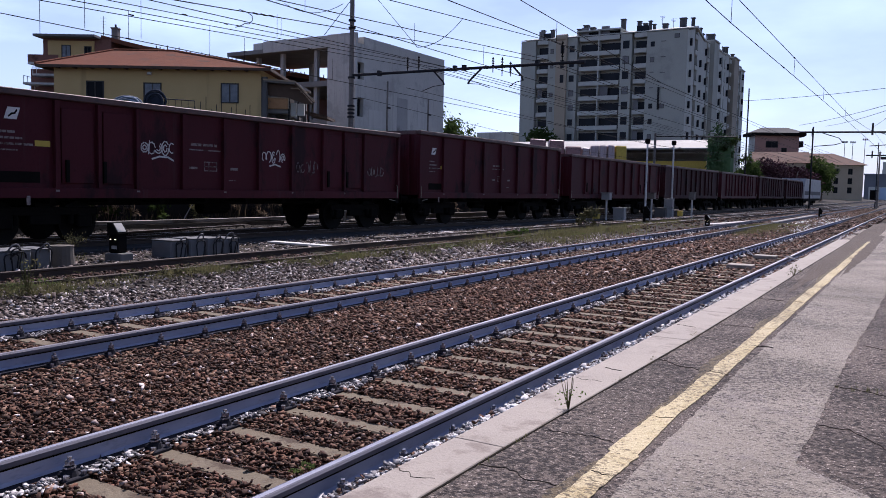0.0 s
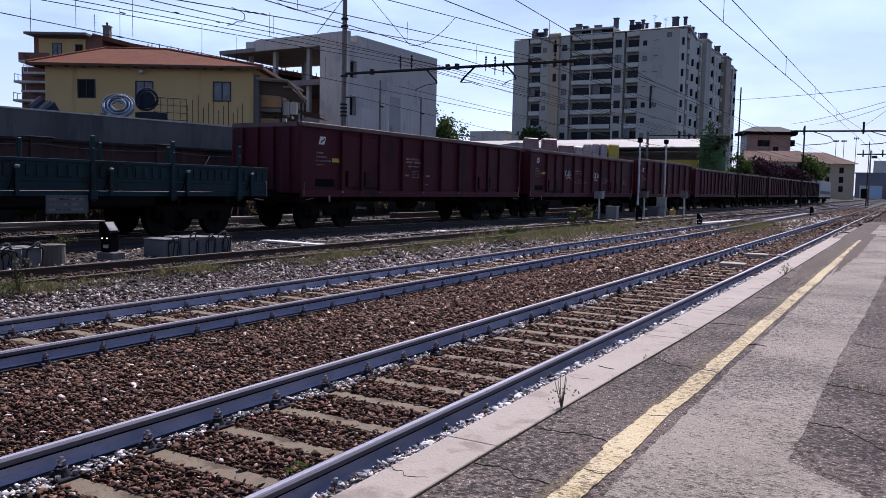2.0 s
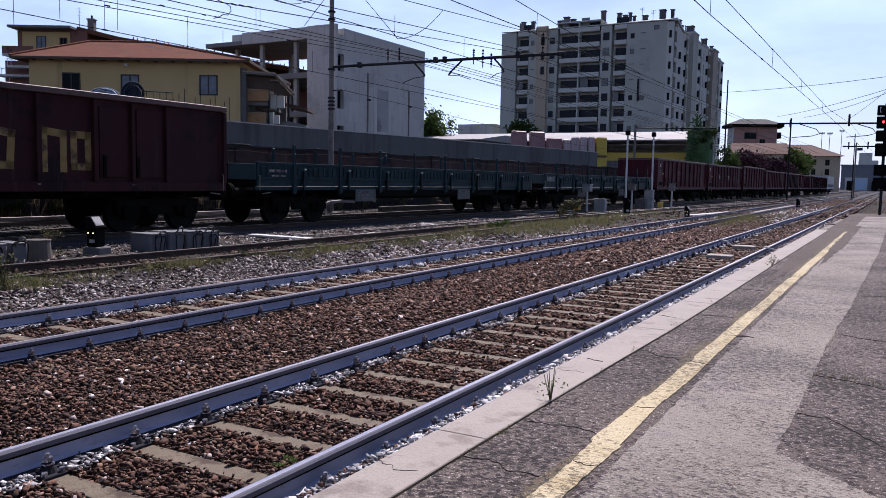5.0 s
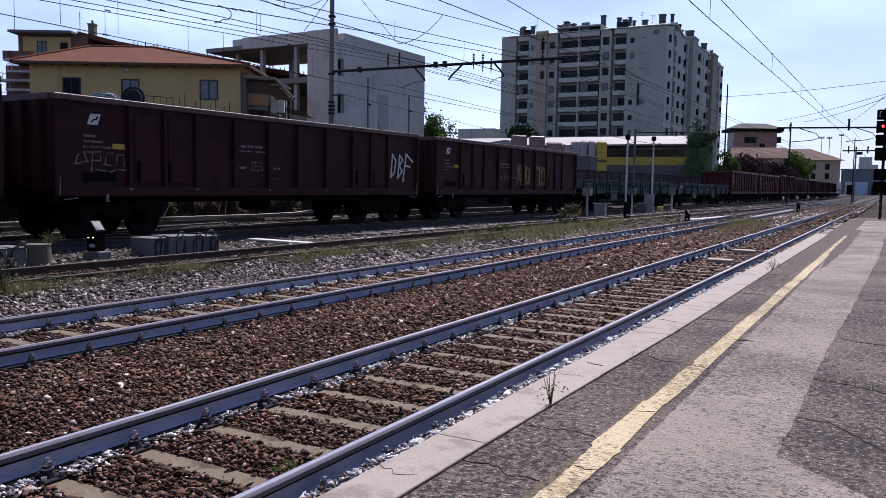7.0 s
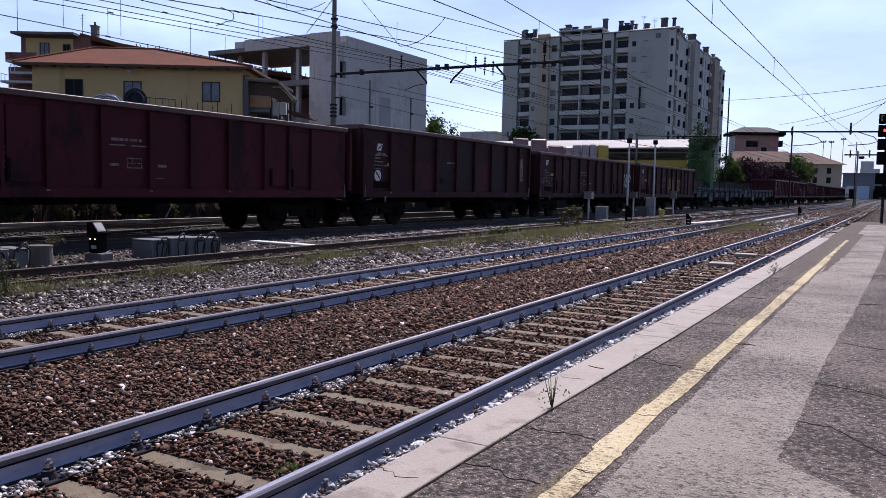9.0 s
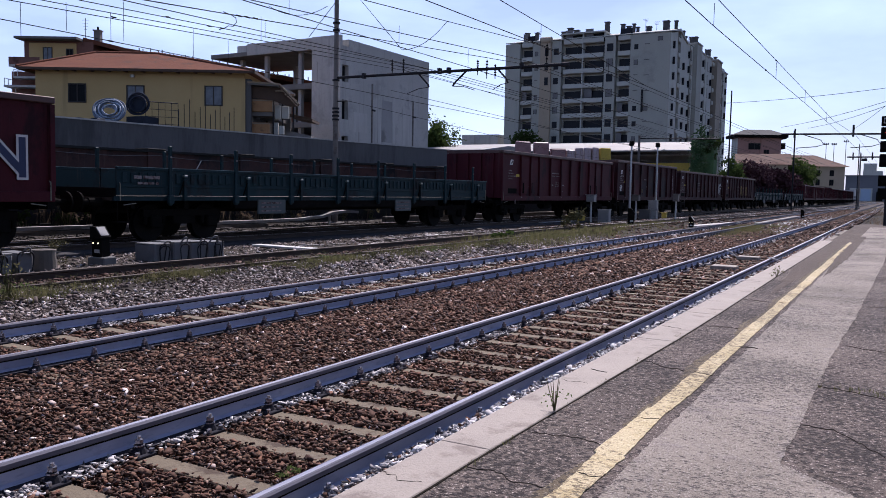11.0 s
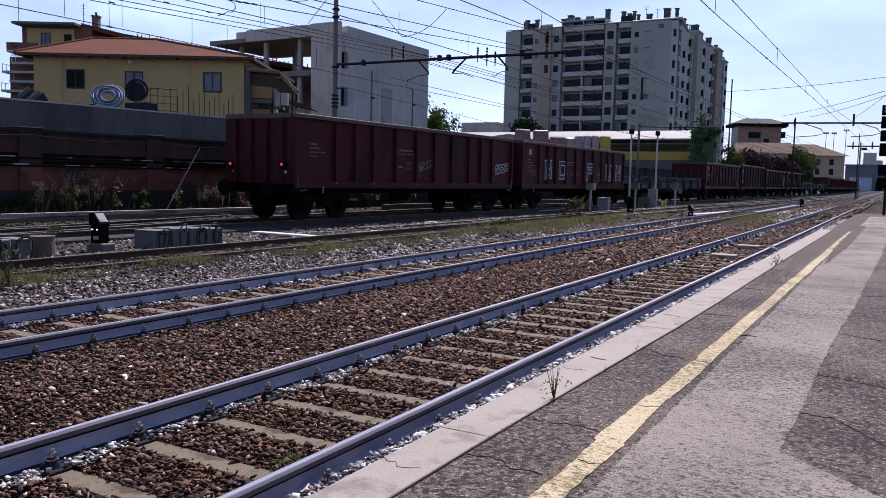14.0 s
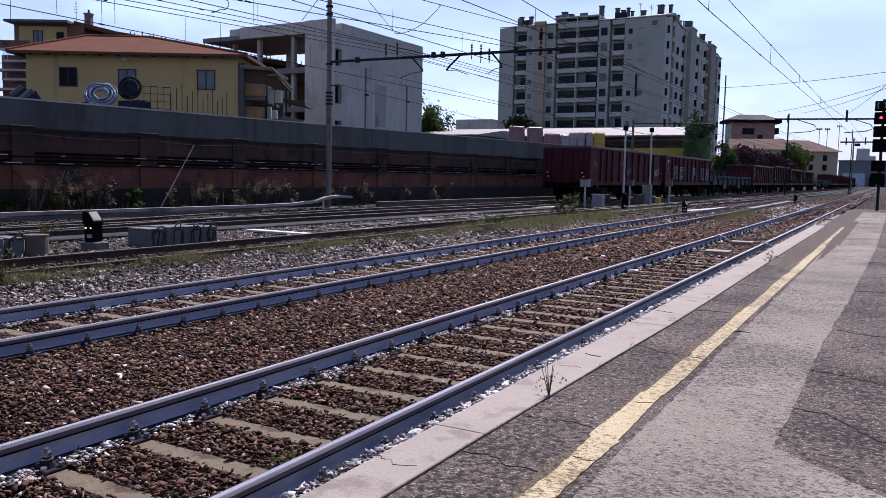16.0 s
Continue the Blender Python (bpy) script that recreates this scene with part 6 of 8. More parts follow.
def buffer_mesh():
    bm = cyl((0, 0, 0), (0, -0.35, 0), 0.1, 12)
    rod(bm, (0, -0.35, 0), (0, -0.58, 0), 0.075, 12)
    rod(bm, (0, -0.58, 0), (0, -0.62, 0), 0.24, 18)
    return bm


BUF = []


def add_ends(w, length):
    for y, rz in ((0, 0), (length, 180)):
        for x in (-0.875, 0.875):
            if BUF:
                o = share(BUF[0], "buffer", Matrix(), w)
            else:
                o = part("buffer", buffer_mesh(), M_UNDER, w)
                BUF.append(o)
            o.matrix_basis = pose(x, y, 0.98, 0, 0, rz)
    s = cube(-0.05, 0.05, -0.45, -0.02, 0.86, 1.02, bevel=0.01)
    box(s, -0.05, 0.05, length + 0.02, length + 0.45, 0.86, 1.02, 0.01)
    part("coupling_hook", s, M_UNDER, w)
    for y, d in ((0.22, 1), (length - 0.22, -1)):
        q = part("shunter_step", cube(HW - 0.3, HW - 0.05, y - 0.16, y + 0.16, 0.5, 0.53), M_UNDER, w, "hanging shunter's step")
        part("step_hanger", cyl((HW - 0.08, y - 0.14, 0.53), (HW - 0.08, y - 0.14, 1.0), 0.014, 6), M_UNDER, q)
        part("step_hanger", cyl((HW - 0.08, y + 0.14, 0.53), (HW - 0.08, y + 0.14, 1.0), 0.014, 6), M_UNDER, q)
        h = part("hand_rail", cyl((HW - 0.02, y - 0.1 * d, 1.02), (HW - 0.02, y - 0.1 * d, 1.42), 0.014, 6), M_HANDLE, w, "pale worn hand rail")
        part("hand_rail_bend", cyl((HW - 0.02, y - 0.1 * d, 1.42), (HW - 0.07, y - 0.1 * d, 1.44), 0.014, 6), M_HANDLE, h)
        part("release_lever", cyl((HW - 0.04, y, 0.92), (HW - 0.04, y + 0.34 * d, 0.96), 0.014, 6), M_HANDLE, w, "pale coupling release lever")


def bars(rows, x, seed):
    """Rows of plain bars on a side, one for each word: (y, z, cells, cell, height)."""
    rng = random.Random(seed)
    bm = bmesh.new()
    for y, z, n, c, h in rows:
        i = 0
        while i < n:
            k = min(n - i, rng.choice([1, 2, 2, 3, 4]))
            box(bm, x, x + 0.005, y + i * c, y + (i + k) * c - 0.35 * c, z + 0.15 * h, z + 0.8 * h)
            i += k
    return bm


def strokes(lines, x, width=0.035, ext=0.5):
    """Sprayed lines on a side: polylines of (y, z)."""
    bm = bmesh.new()
    for ln in lines:
        for (a, b), (c, d) in zip(ln, ln[1:]):
            u, v = Vector((a, b)), Vector((c, d))
            e = (v - u).normalized() * width * ext
            nrm = Vector((-(v - u).y, (v - u).x)).normalized() * width * 0.5
            q = [u - e + nrm, u - e - nrm, v + e - nrm, v + e + nrm]
            f0 = [bm.verts.new((x, k.x, k.y)) for k in q]
            f1 = [bm.verts.new((x + 0.005, k.x, k.y)) for k in q]
            bm.faces.new(f1)
            for i in range(4):
                bm.faces.new((f0[i], f0[(i + 1) % 4], f1[(i + 1) % 4], f1[i]))
    bmesh.ops.recalc_face_normals(bm, faces=bm.faces)
    return bm


def scrawl(y, z, w, h, n, seed):
    """An unreadable sprayed tag: a row of loops and stems, some doubled as bubble outlines."""
    rng = random.Random(seed)
    out = []
    c = w / n
    for i in range(n):
        y0, zm = y + (i + 0.5) * c, z + h * (0.5 + rng.uniform(-0.08, 0.08))
        ry, rz, ph, turn = c * rng.uniform(0.36, 0.55), h * rng.uniform(0.3, 0.5), rng.uniform(0, 6.28), rng.uniform(3.2, 6.0)
        out.append([(y0 + ry * math.cos(ph + turn * k / 9), zm + rz * math.sin(ph + turn * k / 9)) for k in range(10)])
        if rng.random() < 0.6:
            out.append([(y0 - ry * 0.8, zm - rz), (y0 - ry * rng.uniform(0.2, 0.7), zm + rz * 1.15)])
        if rng.random() < 0.4:
            out.append([(y0 + 0.5 * ry * math.cos(ph + turn * k / 6), zm + 0.5 * rz * math.sin(ph + turn * k / 6)) for k in range(7)])
    return out


RIB_Y = [0.06, 1.95, 2.95, 3.95, 5.28, 6.6, 7.85, 9.15, 10.5, 11.5, 12.5, 14.37]
HW = 1.45


def gondola(at8, label, paint, length=14.43, top=3.22, ribs=RIB_Y, seed=0, markings=True, doors=True, plates=True, emblem=True, table=True):
    """High-sided open goods wagon on bogies."""
    w = thing("open_goods_wagon", label, "goods wagon", "wagons of the goods train")
    WAGONS.append((w, at8, length))
    zb = 1.12
    t = 0.06
    for s in (-1, 1):
        x = s * (HW - 0.11)
        side = part("side_wall", cube(min(x, x - s * t), max(x, x - s * t), 0.02, length - 0.02, zb, top - 0.14), paint, w)
        part("top_rail", cube(min(s * HW, s * (HW - 0.17)), max(s * HW, s * (HW - 0.17)), 0, length, top - 0.14 + 0.003, top, bevel=0.015), M_WAGONTOP, side, "worn pinkish top rail")
        part("bottom_rail", cube(min(s * (HW - 0.02), s * (HW - 0.105)), max(s * (HW - 0.02), s * (HW - 0.105)), 0.02, length - 0.02, zb - 0.12, zb + 0.1, bevel=0.01), paint, side)
        for i, y in enumerate(ribs):
            wd = 0.06 if i in (2, 9) and len(ribs) == 12 else 0.075
            ztop, zbot = top - 0.16, zb + 0.1
            pr = prism([(s * (HW - 0.108), y - wd * 0.8), (s * (HW - 0.01), y - wd * 0.7), (s * (HW - 0.01), y + wd * 0.7), (s * (HW - 0.108), y + wd * 0.8)], zbot, ztop)
            for v in pr.verts:
                v.co = Vector((v.co.x, v.co.z, v.co.y))
            bmesh.ops.recalc_face_normals(pr, faces=pr.faces)
            part("rib", pr, paint, side)
        if doors:
            for y0 in (1.95, 10.5):
                for k in range(2):
                    d = part("door", cube(min(s * (HW - 0.105), s * (HW - 0.07)), max(s * (HW - 0.105), s * (HW - 0.07)), y0 + 0.12 + k * 1.0, y0 + 0.88 + k * 1.0, zb + 0.2, top - 0.3, bevel=0.01), paint, side)
                    part("latch", cube(min(s * (HW - 0.07), s * (HW - 0.03)), max(s * (HW - 0.07), s * (HW - 0.03)), y0 + 0.2 + k * 0.9, y0 + 0.28 + k * 0.9, zb + 0.22, zb + 0.7), M_UNDER, d)
    for y in (0.0, length):
        s = 1 if y == 0 else -1
        e = part("end_wall", cube(-HW + 0.12, HW - 0.12, min(y, y + s * 0.06), max(y, y + s * 0.06), zb, top - 0.14), paint, w)
        part("end_rail", cube(-HW + 0.18, HW - 0.18, min(y - s * 0.03, y + s * 0.1), max(y - s * 0.03, y + s * 0.1), top - 0.137, top - 0.003), M_WAGONTOP, e)
        for x in (-0.95, -0.32, 0.32, 0.95):
            part("end_rib", cube(x - 0.06, x + 0.06, min(y - s * 0.09, y - s * 0.003), max(y - s * 0.09, y - s * 0.003), zb, top - 0.15), paint, e)
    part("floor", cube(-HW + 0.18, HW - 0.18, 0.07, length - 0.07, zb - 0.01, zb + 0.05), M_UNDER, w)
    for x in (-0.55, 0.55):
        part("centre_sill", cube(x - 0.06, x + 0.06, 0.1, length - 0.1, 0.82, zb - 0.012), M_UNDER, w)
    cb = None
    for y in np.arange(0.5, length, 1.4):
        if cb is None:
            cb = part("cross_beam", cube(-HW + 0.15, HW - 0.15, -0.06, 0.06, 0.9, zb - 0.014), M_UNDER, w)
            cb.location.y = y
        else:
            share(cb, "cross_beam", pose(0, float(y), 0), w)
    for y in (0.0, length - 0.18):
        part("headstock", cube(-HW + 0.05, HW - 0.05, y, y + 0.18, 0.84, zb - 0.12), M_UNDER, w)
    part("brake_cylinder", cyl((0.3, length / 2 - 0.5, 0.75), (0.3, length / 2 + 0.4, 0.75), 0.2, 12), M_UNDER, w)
    add_bogie(w, 1.88)
    add_bogie(w, length - 1.88)
    add_ends(w, length)
    x = HW - 0.108
    if markings:
        part("number_panel", bars([(0.75, 2.31, 6, 0.058, 0.075), (0.75, 2.19, 9, 0.056, 0.07), (0.75, 2.07, 13, 0.056, 0.07), (0.75, 1.96, 8, 0.05, 0.045)], x, seed), M_MARK_DIM, w, "faded white number lines")
        if plates:
            part("data_plate", cube(x, x + 0.01, 1.5, 1.83, 2.08, 2.2), M_MARK_Y, w, "yellow data plate")
        if emblem:
            lg = part("emblem", prism([(0.86, 2.60), (1.12, 2.60), (1.2, 2.84), (0.94, 2.84)], x, x + 0.008, axis="x"), M_MARK, w, "white slanted emblem")
            part("emblem_mark", strokes([[(0.96, 2.66), (1.02, 2.71), (1.08, 2.72)], [(1.08, 2.72), (1.12, 2.78)]], x + 0.009, 0.035), M_UNDER, lg)
        if plates:
            part("maker_panel", cube(x, x + 0.008, 0.72, 1.6, 1.32, 1.55), M_UNDER, w, "dark tare panel")
        if table:
            part("load_table", bars([(5.55, 2.3, 7, 0.125, 0.1), (5.5, 1.72, 2, 0.15, 0.09), (6.85, 1.72, 2, 0.16, 0.1), (6.8, 1.45, 3, 0.09, 0.03)], x, seed + 90), M_MARK_DIM, w, "faded white load table")
            part("table_line", cube(x, x + 0.005, 5.5, 6.5, 2.2, 2.23), M_MARK_DIM, w)
            part("table_frame", strokes([[(5.98, 1.7), (6.38, 1.7), (6.38, 1.92), (5.98, 1.92), (5.98, 1.7)], [(6.12, 1.7), (6.12, 1.92)], [(5.98, 1.81), (6.38, 1.81)]], x, 0.025), M_MARK_DIM, w, "faded white framed table")
        for yy in ribs[1:-1:2]:
            part("lashing_mark", cube(HW - 0.02, HW - 0.014, yy - 0.05, yy + 0.03, zb + 0.02, zb + 0.06), M_MARK_DIM, w)
        part("bolster_mark", cube(HW - 0.02, HW - 0.012, 1.25, 1.33, 0.86, 1.05), M_MARK_DIM, w)
    return w


def low_wagon(at8, label, length=18.4, seed=0):
    """Teal flat wagon with low ribbed drop sides and tall stanchions."""
    w = thing("low_sided_wagon", label, "goods wagon", "wagons of the goods train")
    WAGONS.append((w, at8, length))
    zb, zt = 1.0, 1.79
    posts = [1.55 + 2.185 * k for k in range(8)]
    edges = [0.0] + posts + [length]
    for s in (-1, 1):
        x = s * (HW - 0.06)
        for i, (ya, yc) in enumerate(zip(edges, edges[1:])):
            y0, y1 = ya + 0.05, yc - 0.05
            f = part("drop_side", cube(min(x, x - s * 0.04), max(x, x - s * 0.04), y0, y1, zb + 0.14, zt), M_GREEN, w)
            k = 0
            while y0 + 0.2 + k * 0.235 < y1 - 0.12:
                yy = y0 + 0.2 + k * 0.235
                part("corrugation", cube(min(x, x + s * 0.03), max(x, x + s * 0.03), yy - 0.06, yy + 0.06, zb + 0.44, zt - 0.1, bevel=0.008), M_GREEN, f)
                k += 1
            part("side_cap", cube(min(x + s * 0.035, x - s * 0.05), max(x + s * 0.035, x - s * 0.05), y0, y1, zt - 0.045, zt + 0.03, bevel=0.006), M_GREEN, f, "folded top edge")
            part("pale_edge", cube(min(x + s * 0.037, x - s * 0.052), max(x + s * 0.037, x - s * 0.052), y0, y1, zt + 0.018, zt + 0.032), M_TEALEDGE, f, "paler top edge")
            part("lower_ridge", cube(min(x, x + s * 0.025), max(x, x + s * 0.025), y0, y1, zb + 0.34, zb + 0.39, bevel=0.006), M_GREEN, f)
            if i:
                h = part("hinge_latch", cube(min(x, x + s * 0.07), max(x, x + s * 0.07), y0 + 0.36, y0 + 0.45, zb + 0.02, zb + 0.6, bevel=0.01), M_GREEN, f, "hinged side latch")
                part("latch_top", cube(min(x, x + s * 0.085), max(x, x + s * 0.085), y0 + 0.35, y0 + 0.46, zb + 0.604, zb + 0.66, bevel=0.01), M_TEALEDGE, h, "paler latch top")
                part("latch_arm", cyl((x + s * 0.05, y0 + 0.36, zb + 0.5), (x + s * 0.05, y0 + 0.22, zb + 0.16), 0.018, 6), M_UNDER, h)
        for y in posts:
            st = part("stanchion", cube(min(x, x + s * 0.07), max(x, x + s * 0.07), y - 0.05, y + 0.05, zb - 0.1, zt + 0.57, bevel=0.012), M_GREEN, w, "tall fold-down stanchion")
            part("stanchion_foot", cube(min(x, x + s * 0.1), max(x, x + s * 0.1), y - 0.085, y + 0.085, zb - 0.06, zb + 0.16, bevel=0.015), M_GREEN, st)
            part("stanchion_tip", cube(min(x + s * 0.076, x + s * 0.07), max(x + s * 0.076, x + s * 0.07), y - 0.02, y + 0.03, zt + 0.28, zt + 0.32), M_MARK_DIM, st)
        part("solebar", cube(min(x - s * 0.03, x - s * 0.11), max(x - s * 0.03, x - s * 0.11), 0, length, zb + 0.02, zb + 0.13), M_GREEN, w)
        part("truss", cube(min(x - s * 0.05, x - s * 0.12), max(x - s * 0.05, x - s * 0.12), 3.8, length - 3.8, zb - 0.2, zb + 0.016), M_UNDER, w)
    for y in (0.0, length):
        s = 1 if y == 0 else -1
        # ends near-black, not teal: shade of the wagon gap put into the colour
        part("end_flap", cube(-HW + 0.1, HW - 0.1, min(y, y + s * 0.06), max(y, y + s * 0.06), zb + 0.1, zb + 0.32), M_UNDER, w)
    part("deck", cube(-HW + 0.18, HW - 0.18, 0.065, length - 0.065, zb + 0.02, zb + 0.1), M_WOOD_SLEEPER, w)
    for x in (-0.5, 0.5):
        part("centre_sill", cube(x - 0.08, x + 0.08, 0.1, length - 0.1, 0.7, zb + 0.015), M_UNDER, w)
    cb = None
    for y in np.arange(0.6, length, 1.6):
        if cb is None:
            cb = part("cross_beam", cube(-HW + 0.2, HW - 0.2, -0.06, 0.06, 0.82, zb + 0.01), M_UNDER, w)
            cb.location.y = y
        else:
            share(cb, "cross_beam", pose(0, float(y), 0), w)
    for y, hw in ((5.2, 0.56), (11.9, 0.5)):
        q = part("data_panel", cube(HW - 0.12, HW - 0.075, y - hw, y + hw, 0.64, 1.04, bevel=0.01), M_PANELGREY, w, "flat grey data panel")
        part("panel_lettering", bars([(y - 0.44, 0.92, 8, 0.105, 0.07), (y - 0.44, 0.81, 7, 0.105, 0.06), (y - 0.44, 0.70, 8, 0.105, 0.06)], HW - 0.0745, seed + int(y)), M_MARK_DIM, q)
    add_bogie(w, 2.3)
    add_bogie(w, length - 2.3)
    add_ends(w, length)
    part("emblem", bars([(0.5, 1.52, 6, 0.13, 0.12), (0.6, 1.4, 5, 0.13, 0.08)], HW - 0.028, seed), M_MARK_DIM, w, "faded white markings")
    return w


def locomotive(at8):
    w = thing("locomotive", "pale grey electric locomotive at the head of the train", "locomotive", "wagons of the goods train")
    L = 16.0
    WAGONS.append((w, at8, L))
    part("body", prism([(0.0, 1.0), (0.0, 2.4), (0.9, 3.6), (L - 0.9, 3.6), (L, 2.4), (L, 1.0)], -1.45, 1.45, axis="x"), M_LOCO, w)
    part("band", cube(-1.462, 1.462, 0.6, L - 0.6, 1.45, 1.95), M_CONCWALL, w, "darker grey band")
    part("skirt", cube(-1.4, 1.4, 0.3, L - 0.3, 0.7, 0.997), M_UNDER, w)
    for y in (0.35,):
        part("windscreen", cube(-1.1, 1.1, y - 0.02, y + 0.5, 2.55, 3.2), M_GLASS, w)
    part("pantograph", cyl((0, 3, 3.6), (0, 4.2, 4.6), 0.05), M_DARKMET, w)
    add_bogie(w, 3.5)
    add_bogie(w, L - 3.5)
    add_ends(w, L)


OZZI = [[(12.98, 1.66), (12.94, 1.86), (13.05, 1.98), (13.14, 1.86), (13.1, 1.68), (12.98, 1.66)], [(13.24, 1.96), (13.42, 2.0), (13.24, 1.72), (13.44, 1.74)],
        [(13.53, 1.98), (13.72, 2.02), (13.53, 1.74), (13.74, 1.78)], [(13.84, 2.04), (14.04, 2.06)], [(13.94, 2.05), (13.94, 1.82)], [(13.82, 1.8), (14.06, 1.84)]]


def train():
    x = HW - 0.105
    last = gondola(-56.5, "oxide-red open goods wagon with red tail lamps, last of the train", M_WAGON, seed=1, doors=False, plates=False, emblem=False)
    for sx in (-1.05, 1.05):
        q = part("tail_lamp", cube(sx - 0.08, sx + 0.08, -0.16, -0.003, 1.55, 1.78, bevel=0.01), M_UNDER, last)
        part("lens", cyl((sx, -0.165, 1.7), (sx, -0.185, 1.7), 0.045, 12), M_TAIL_LIGHT, q, "lit red tail lamp lens")
        part("reflector_plate", cube(sx - 0.06, sx + 0.06, -0.02, -0.003, 1.44, 1.52), M_MARK, q, "small white plate under the tail lamp")
    part("graffiti", strokes([[(6.85 + (a - 12.94) * 0.8, b - 0.05 + 0.06 * (a - 12.94)) for a, b in ln] for ln in OZZI], x, 0.05), M_MARK_DIM, last, "thin pale outline of the same sprayed tag")
    part("graffiti", strokes(OZZI, x, 0.13), M_MARK, last, "white outline of a sprayed name tag")
    part("graffiti_fill", strokes(OZZI, x + 0.004, 0.06), M_UNDER, last, "black sprayed letters")
    nf = gondola(-41.1, "oxide-red open goods wagon with large sprayed blue and white letters", M_WAGON, seed=2, doors=False, plates=False)
    big_letters(nf, HW - 0.068)
    part("graffiti", strokes(scrawl(1.02, 1.68, 0.75, 0.26, 7, 77), x, 0.022), M_MARK_DIM, nf, "thin pale sprayed tag")
    part("graffiti", strokes([[(1.5, 1.62), (1.35, 1.58), (1.3, 1.5)], [(1.35, 1.62), (1.6, 1.64), (1.78, 1.55), (1.8, 1.35)]], x, 0.02), M_MARK_DIM, nf)
    gondola(-5.7, "brown open goods wagon with faded white markings", M_WAGON, seed=4, length=14.2)
    part("graffiti", strokes(scrawl(2.3, 1.6, 1.1, 0.5, 5, 31), x, 0.03), M_MARK_DIM, WAGONS[-1][0], "faded white stencil lines")
    r5 = gondola(9.35, "taller brown open goods wagon with a white disc mark", M_WAGON2, seed=5, length=13.05, top=3.42, ribs=[0.06, 1.65, 3.2, 4.7, 6.2, 7.7, 9.2, 10.7, 11.9, 12.99], doors=False)
    q = part("disc_mark", cyl((x - 0.004, 0.95, 1.75), (x + 0.006, 0.95, 1.75), 0.19, 20), M_MARK, r5, "white disc mark")
    part("disc_stroke", strokes([[(0.85, 1.85), (1.06, 1.66)]], x + 0.008, 0.05), M_UNDER, q)
    part("paint_patch", prism([(0.72, 2.42), (1.55, 2.42), (1.35, 2.52), (0.95, 2.54)], x, x + 0.006, axis="x"), M_MARK_DIM, r5, "smeared white paint")
    for ya, yc, za, zc, mt in ((4.86, 6.05, 1.25, 2.25, M_PATCH), (6.35, 7.55, 1.3, 3.1, M_PATCH), (9.35, 10.55, 1.25, 2.6, M_PATCH), (7.85, 9.05, 1.25, 2.4, M_WAGON), (3.35, 4.55, 1.3, 2.3, M_WAGON), (5.0, 5.35, 1.5, 1.75, M_OCHRE_SPRAY)):
        part("repaired_panel", cube(x, x + 0.006, ya, yc, za, zc), mt, r5, "repainted side panel")
    part("pale_strip", cube(x, x + 0.008, 12.1, 12.4, 1.75, 2.75), M_MARK_DIM, r5, "pale vertical strip")
    r6 = gondola(23.5, "oxide-red open goods wagon with angular sprayed tags", M_WAGON2, seed=6)
    part("graffiti", strokes([[(0.55, 1.7), (0.6, 1.9), (0.75, 1.98), (0.85, 1.78), (0.5, 1.7)], [(0.95, 1.55), (0.98, 2.0), (1.2, 2.0), (1.18, 1.8), (1.0, 1.8)], [(1.3, 1.75), (1.35, 1.98), (1.5, 1.98)], [(1.25, 1.72), (1.55, 1.7)], [(1.6, 1.7), (1.62, 1.95), (1.8, 1.95), (1.82, 1.7)], [(1.05, 1.6), (1.45, 1.55), (1.6, 1.62), (1.85, 1.6)]], x, 0.03), M_MARK_DIM, r6, "thin white sprayed tag")
    part("graffiti", strokes([[(12.74, 1.62), (12.84, 2.42), (13.05, 2.2), (12.96, 1.78), (12.76, 1.64)], [(13.18, 1.6), (13.28, 2.4), (13.48, 2.25), (13.27, 2.02), (13.46, 1.85), (13.2, 1.62)], [(13.52, 1.5), (13.7, 2.46), (14.14, 2.2)], [(13.62, 2.05), (13.95, 2.02)]], x, 0.07), M_MARK, r6, "tall white sprayed initials")
    r7 = gondola(39.15, "brown open goods wagon with yellow sprayed lettering", M_WAGON2, seed=7)
    part("graffiti", strokes([[(7.3, 1.5), (7.35, 2.3), (7.7, 2.3), (7.72, 1.5)], [(7.5, 2.3), (7.52, 1.7)], [(8.0, 2.2), (8.05, 1.5)], [(8.2, 2.25), (8.6, 2.2), (8.55, 1.55), (8.25, 1.55), (8.2, 2.2)], [(9.3, 1.5), (9.3, 2.3), (9.75, 2.25), (9.75, 1.5)], [(10.0, 2.25), (10.35, 2.25), (10.35, 1.55), (10.0, 1.55), (10.0, 2.25)], [(10.8, 1.5), (10.8, 2.3), (11.15, 2.2), (11.1, 1.95), (10.85, 1.9), (11.25, 1.5)], [(11.7, 2.3), (12.2, 2.3)], [(11.95, 2.3), (11.95, 1.5)]], x, 0.16), M_OCHRE_SPRAY, r7, "faded yellow sprayed lettering")
    r8 = gondola(93.8, "oxide-red open goods wagon with a white emblem", M_WAGON, seed=8)
    part("faded_patch", bars([(5.6, 2.2, 7, 0.13, 0.1), (5.7, 2.05, 5, 0.15, 0.08)], x, 18), M_MARK_DIM, r8)
    r9 = gondola(109.25, "oxide-red open goods wagon with small white sprayed tags", M_WAGON, seed=9)
    for k, (y, z, w_, h_) in enumerate(((4.08, 2.02, 0.98, 0.36), (7.98, 1.98, 0.92, 0.36), (9.35, 1.7, 0.95, 0.38), (12.75, 1.72, 0.85, 0.32))):
        part("graffiti", strokes(scrawl(y, z, w_, h_, 5, 40 + k), x, 0.026), M_MARK if k < 2 else M_MARK_DIM, r9, "white sprayed tag")
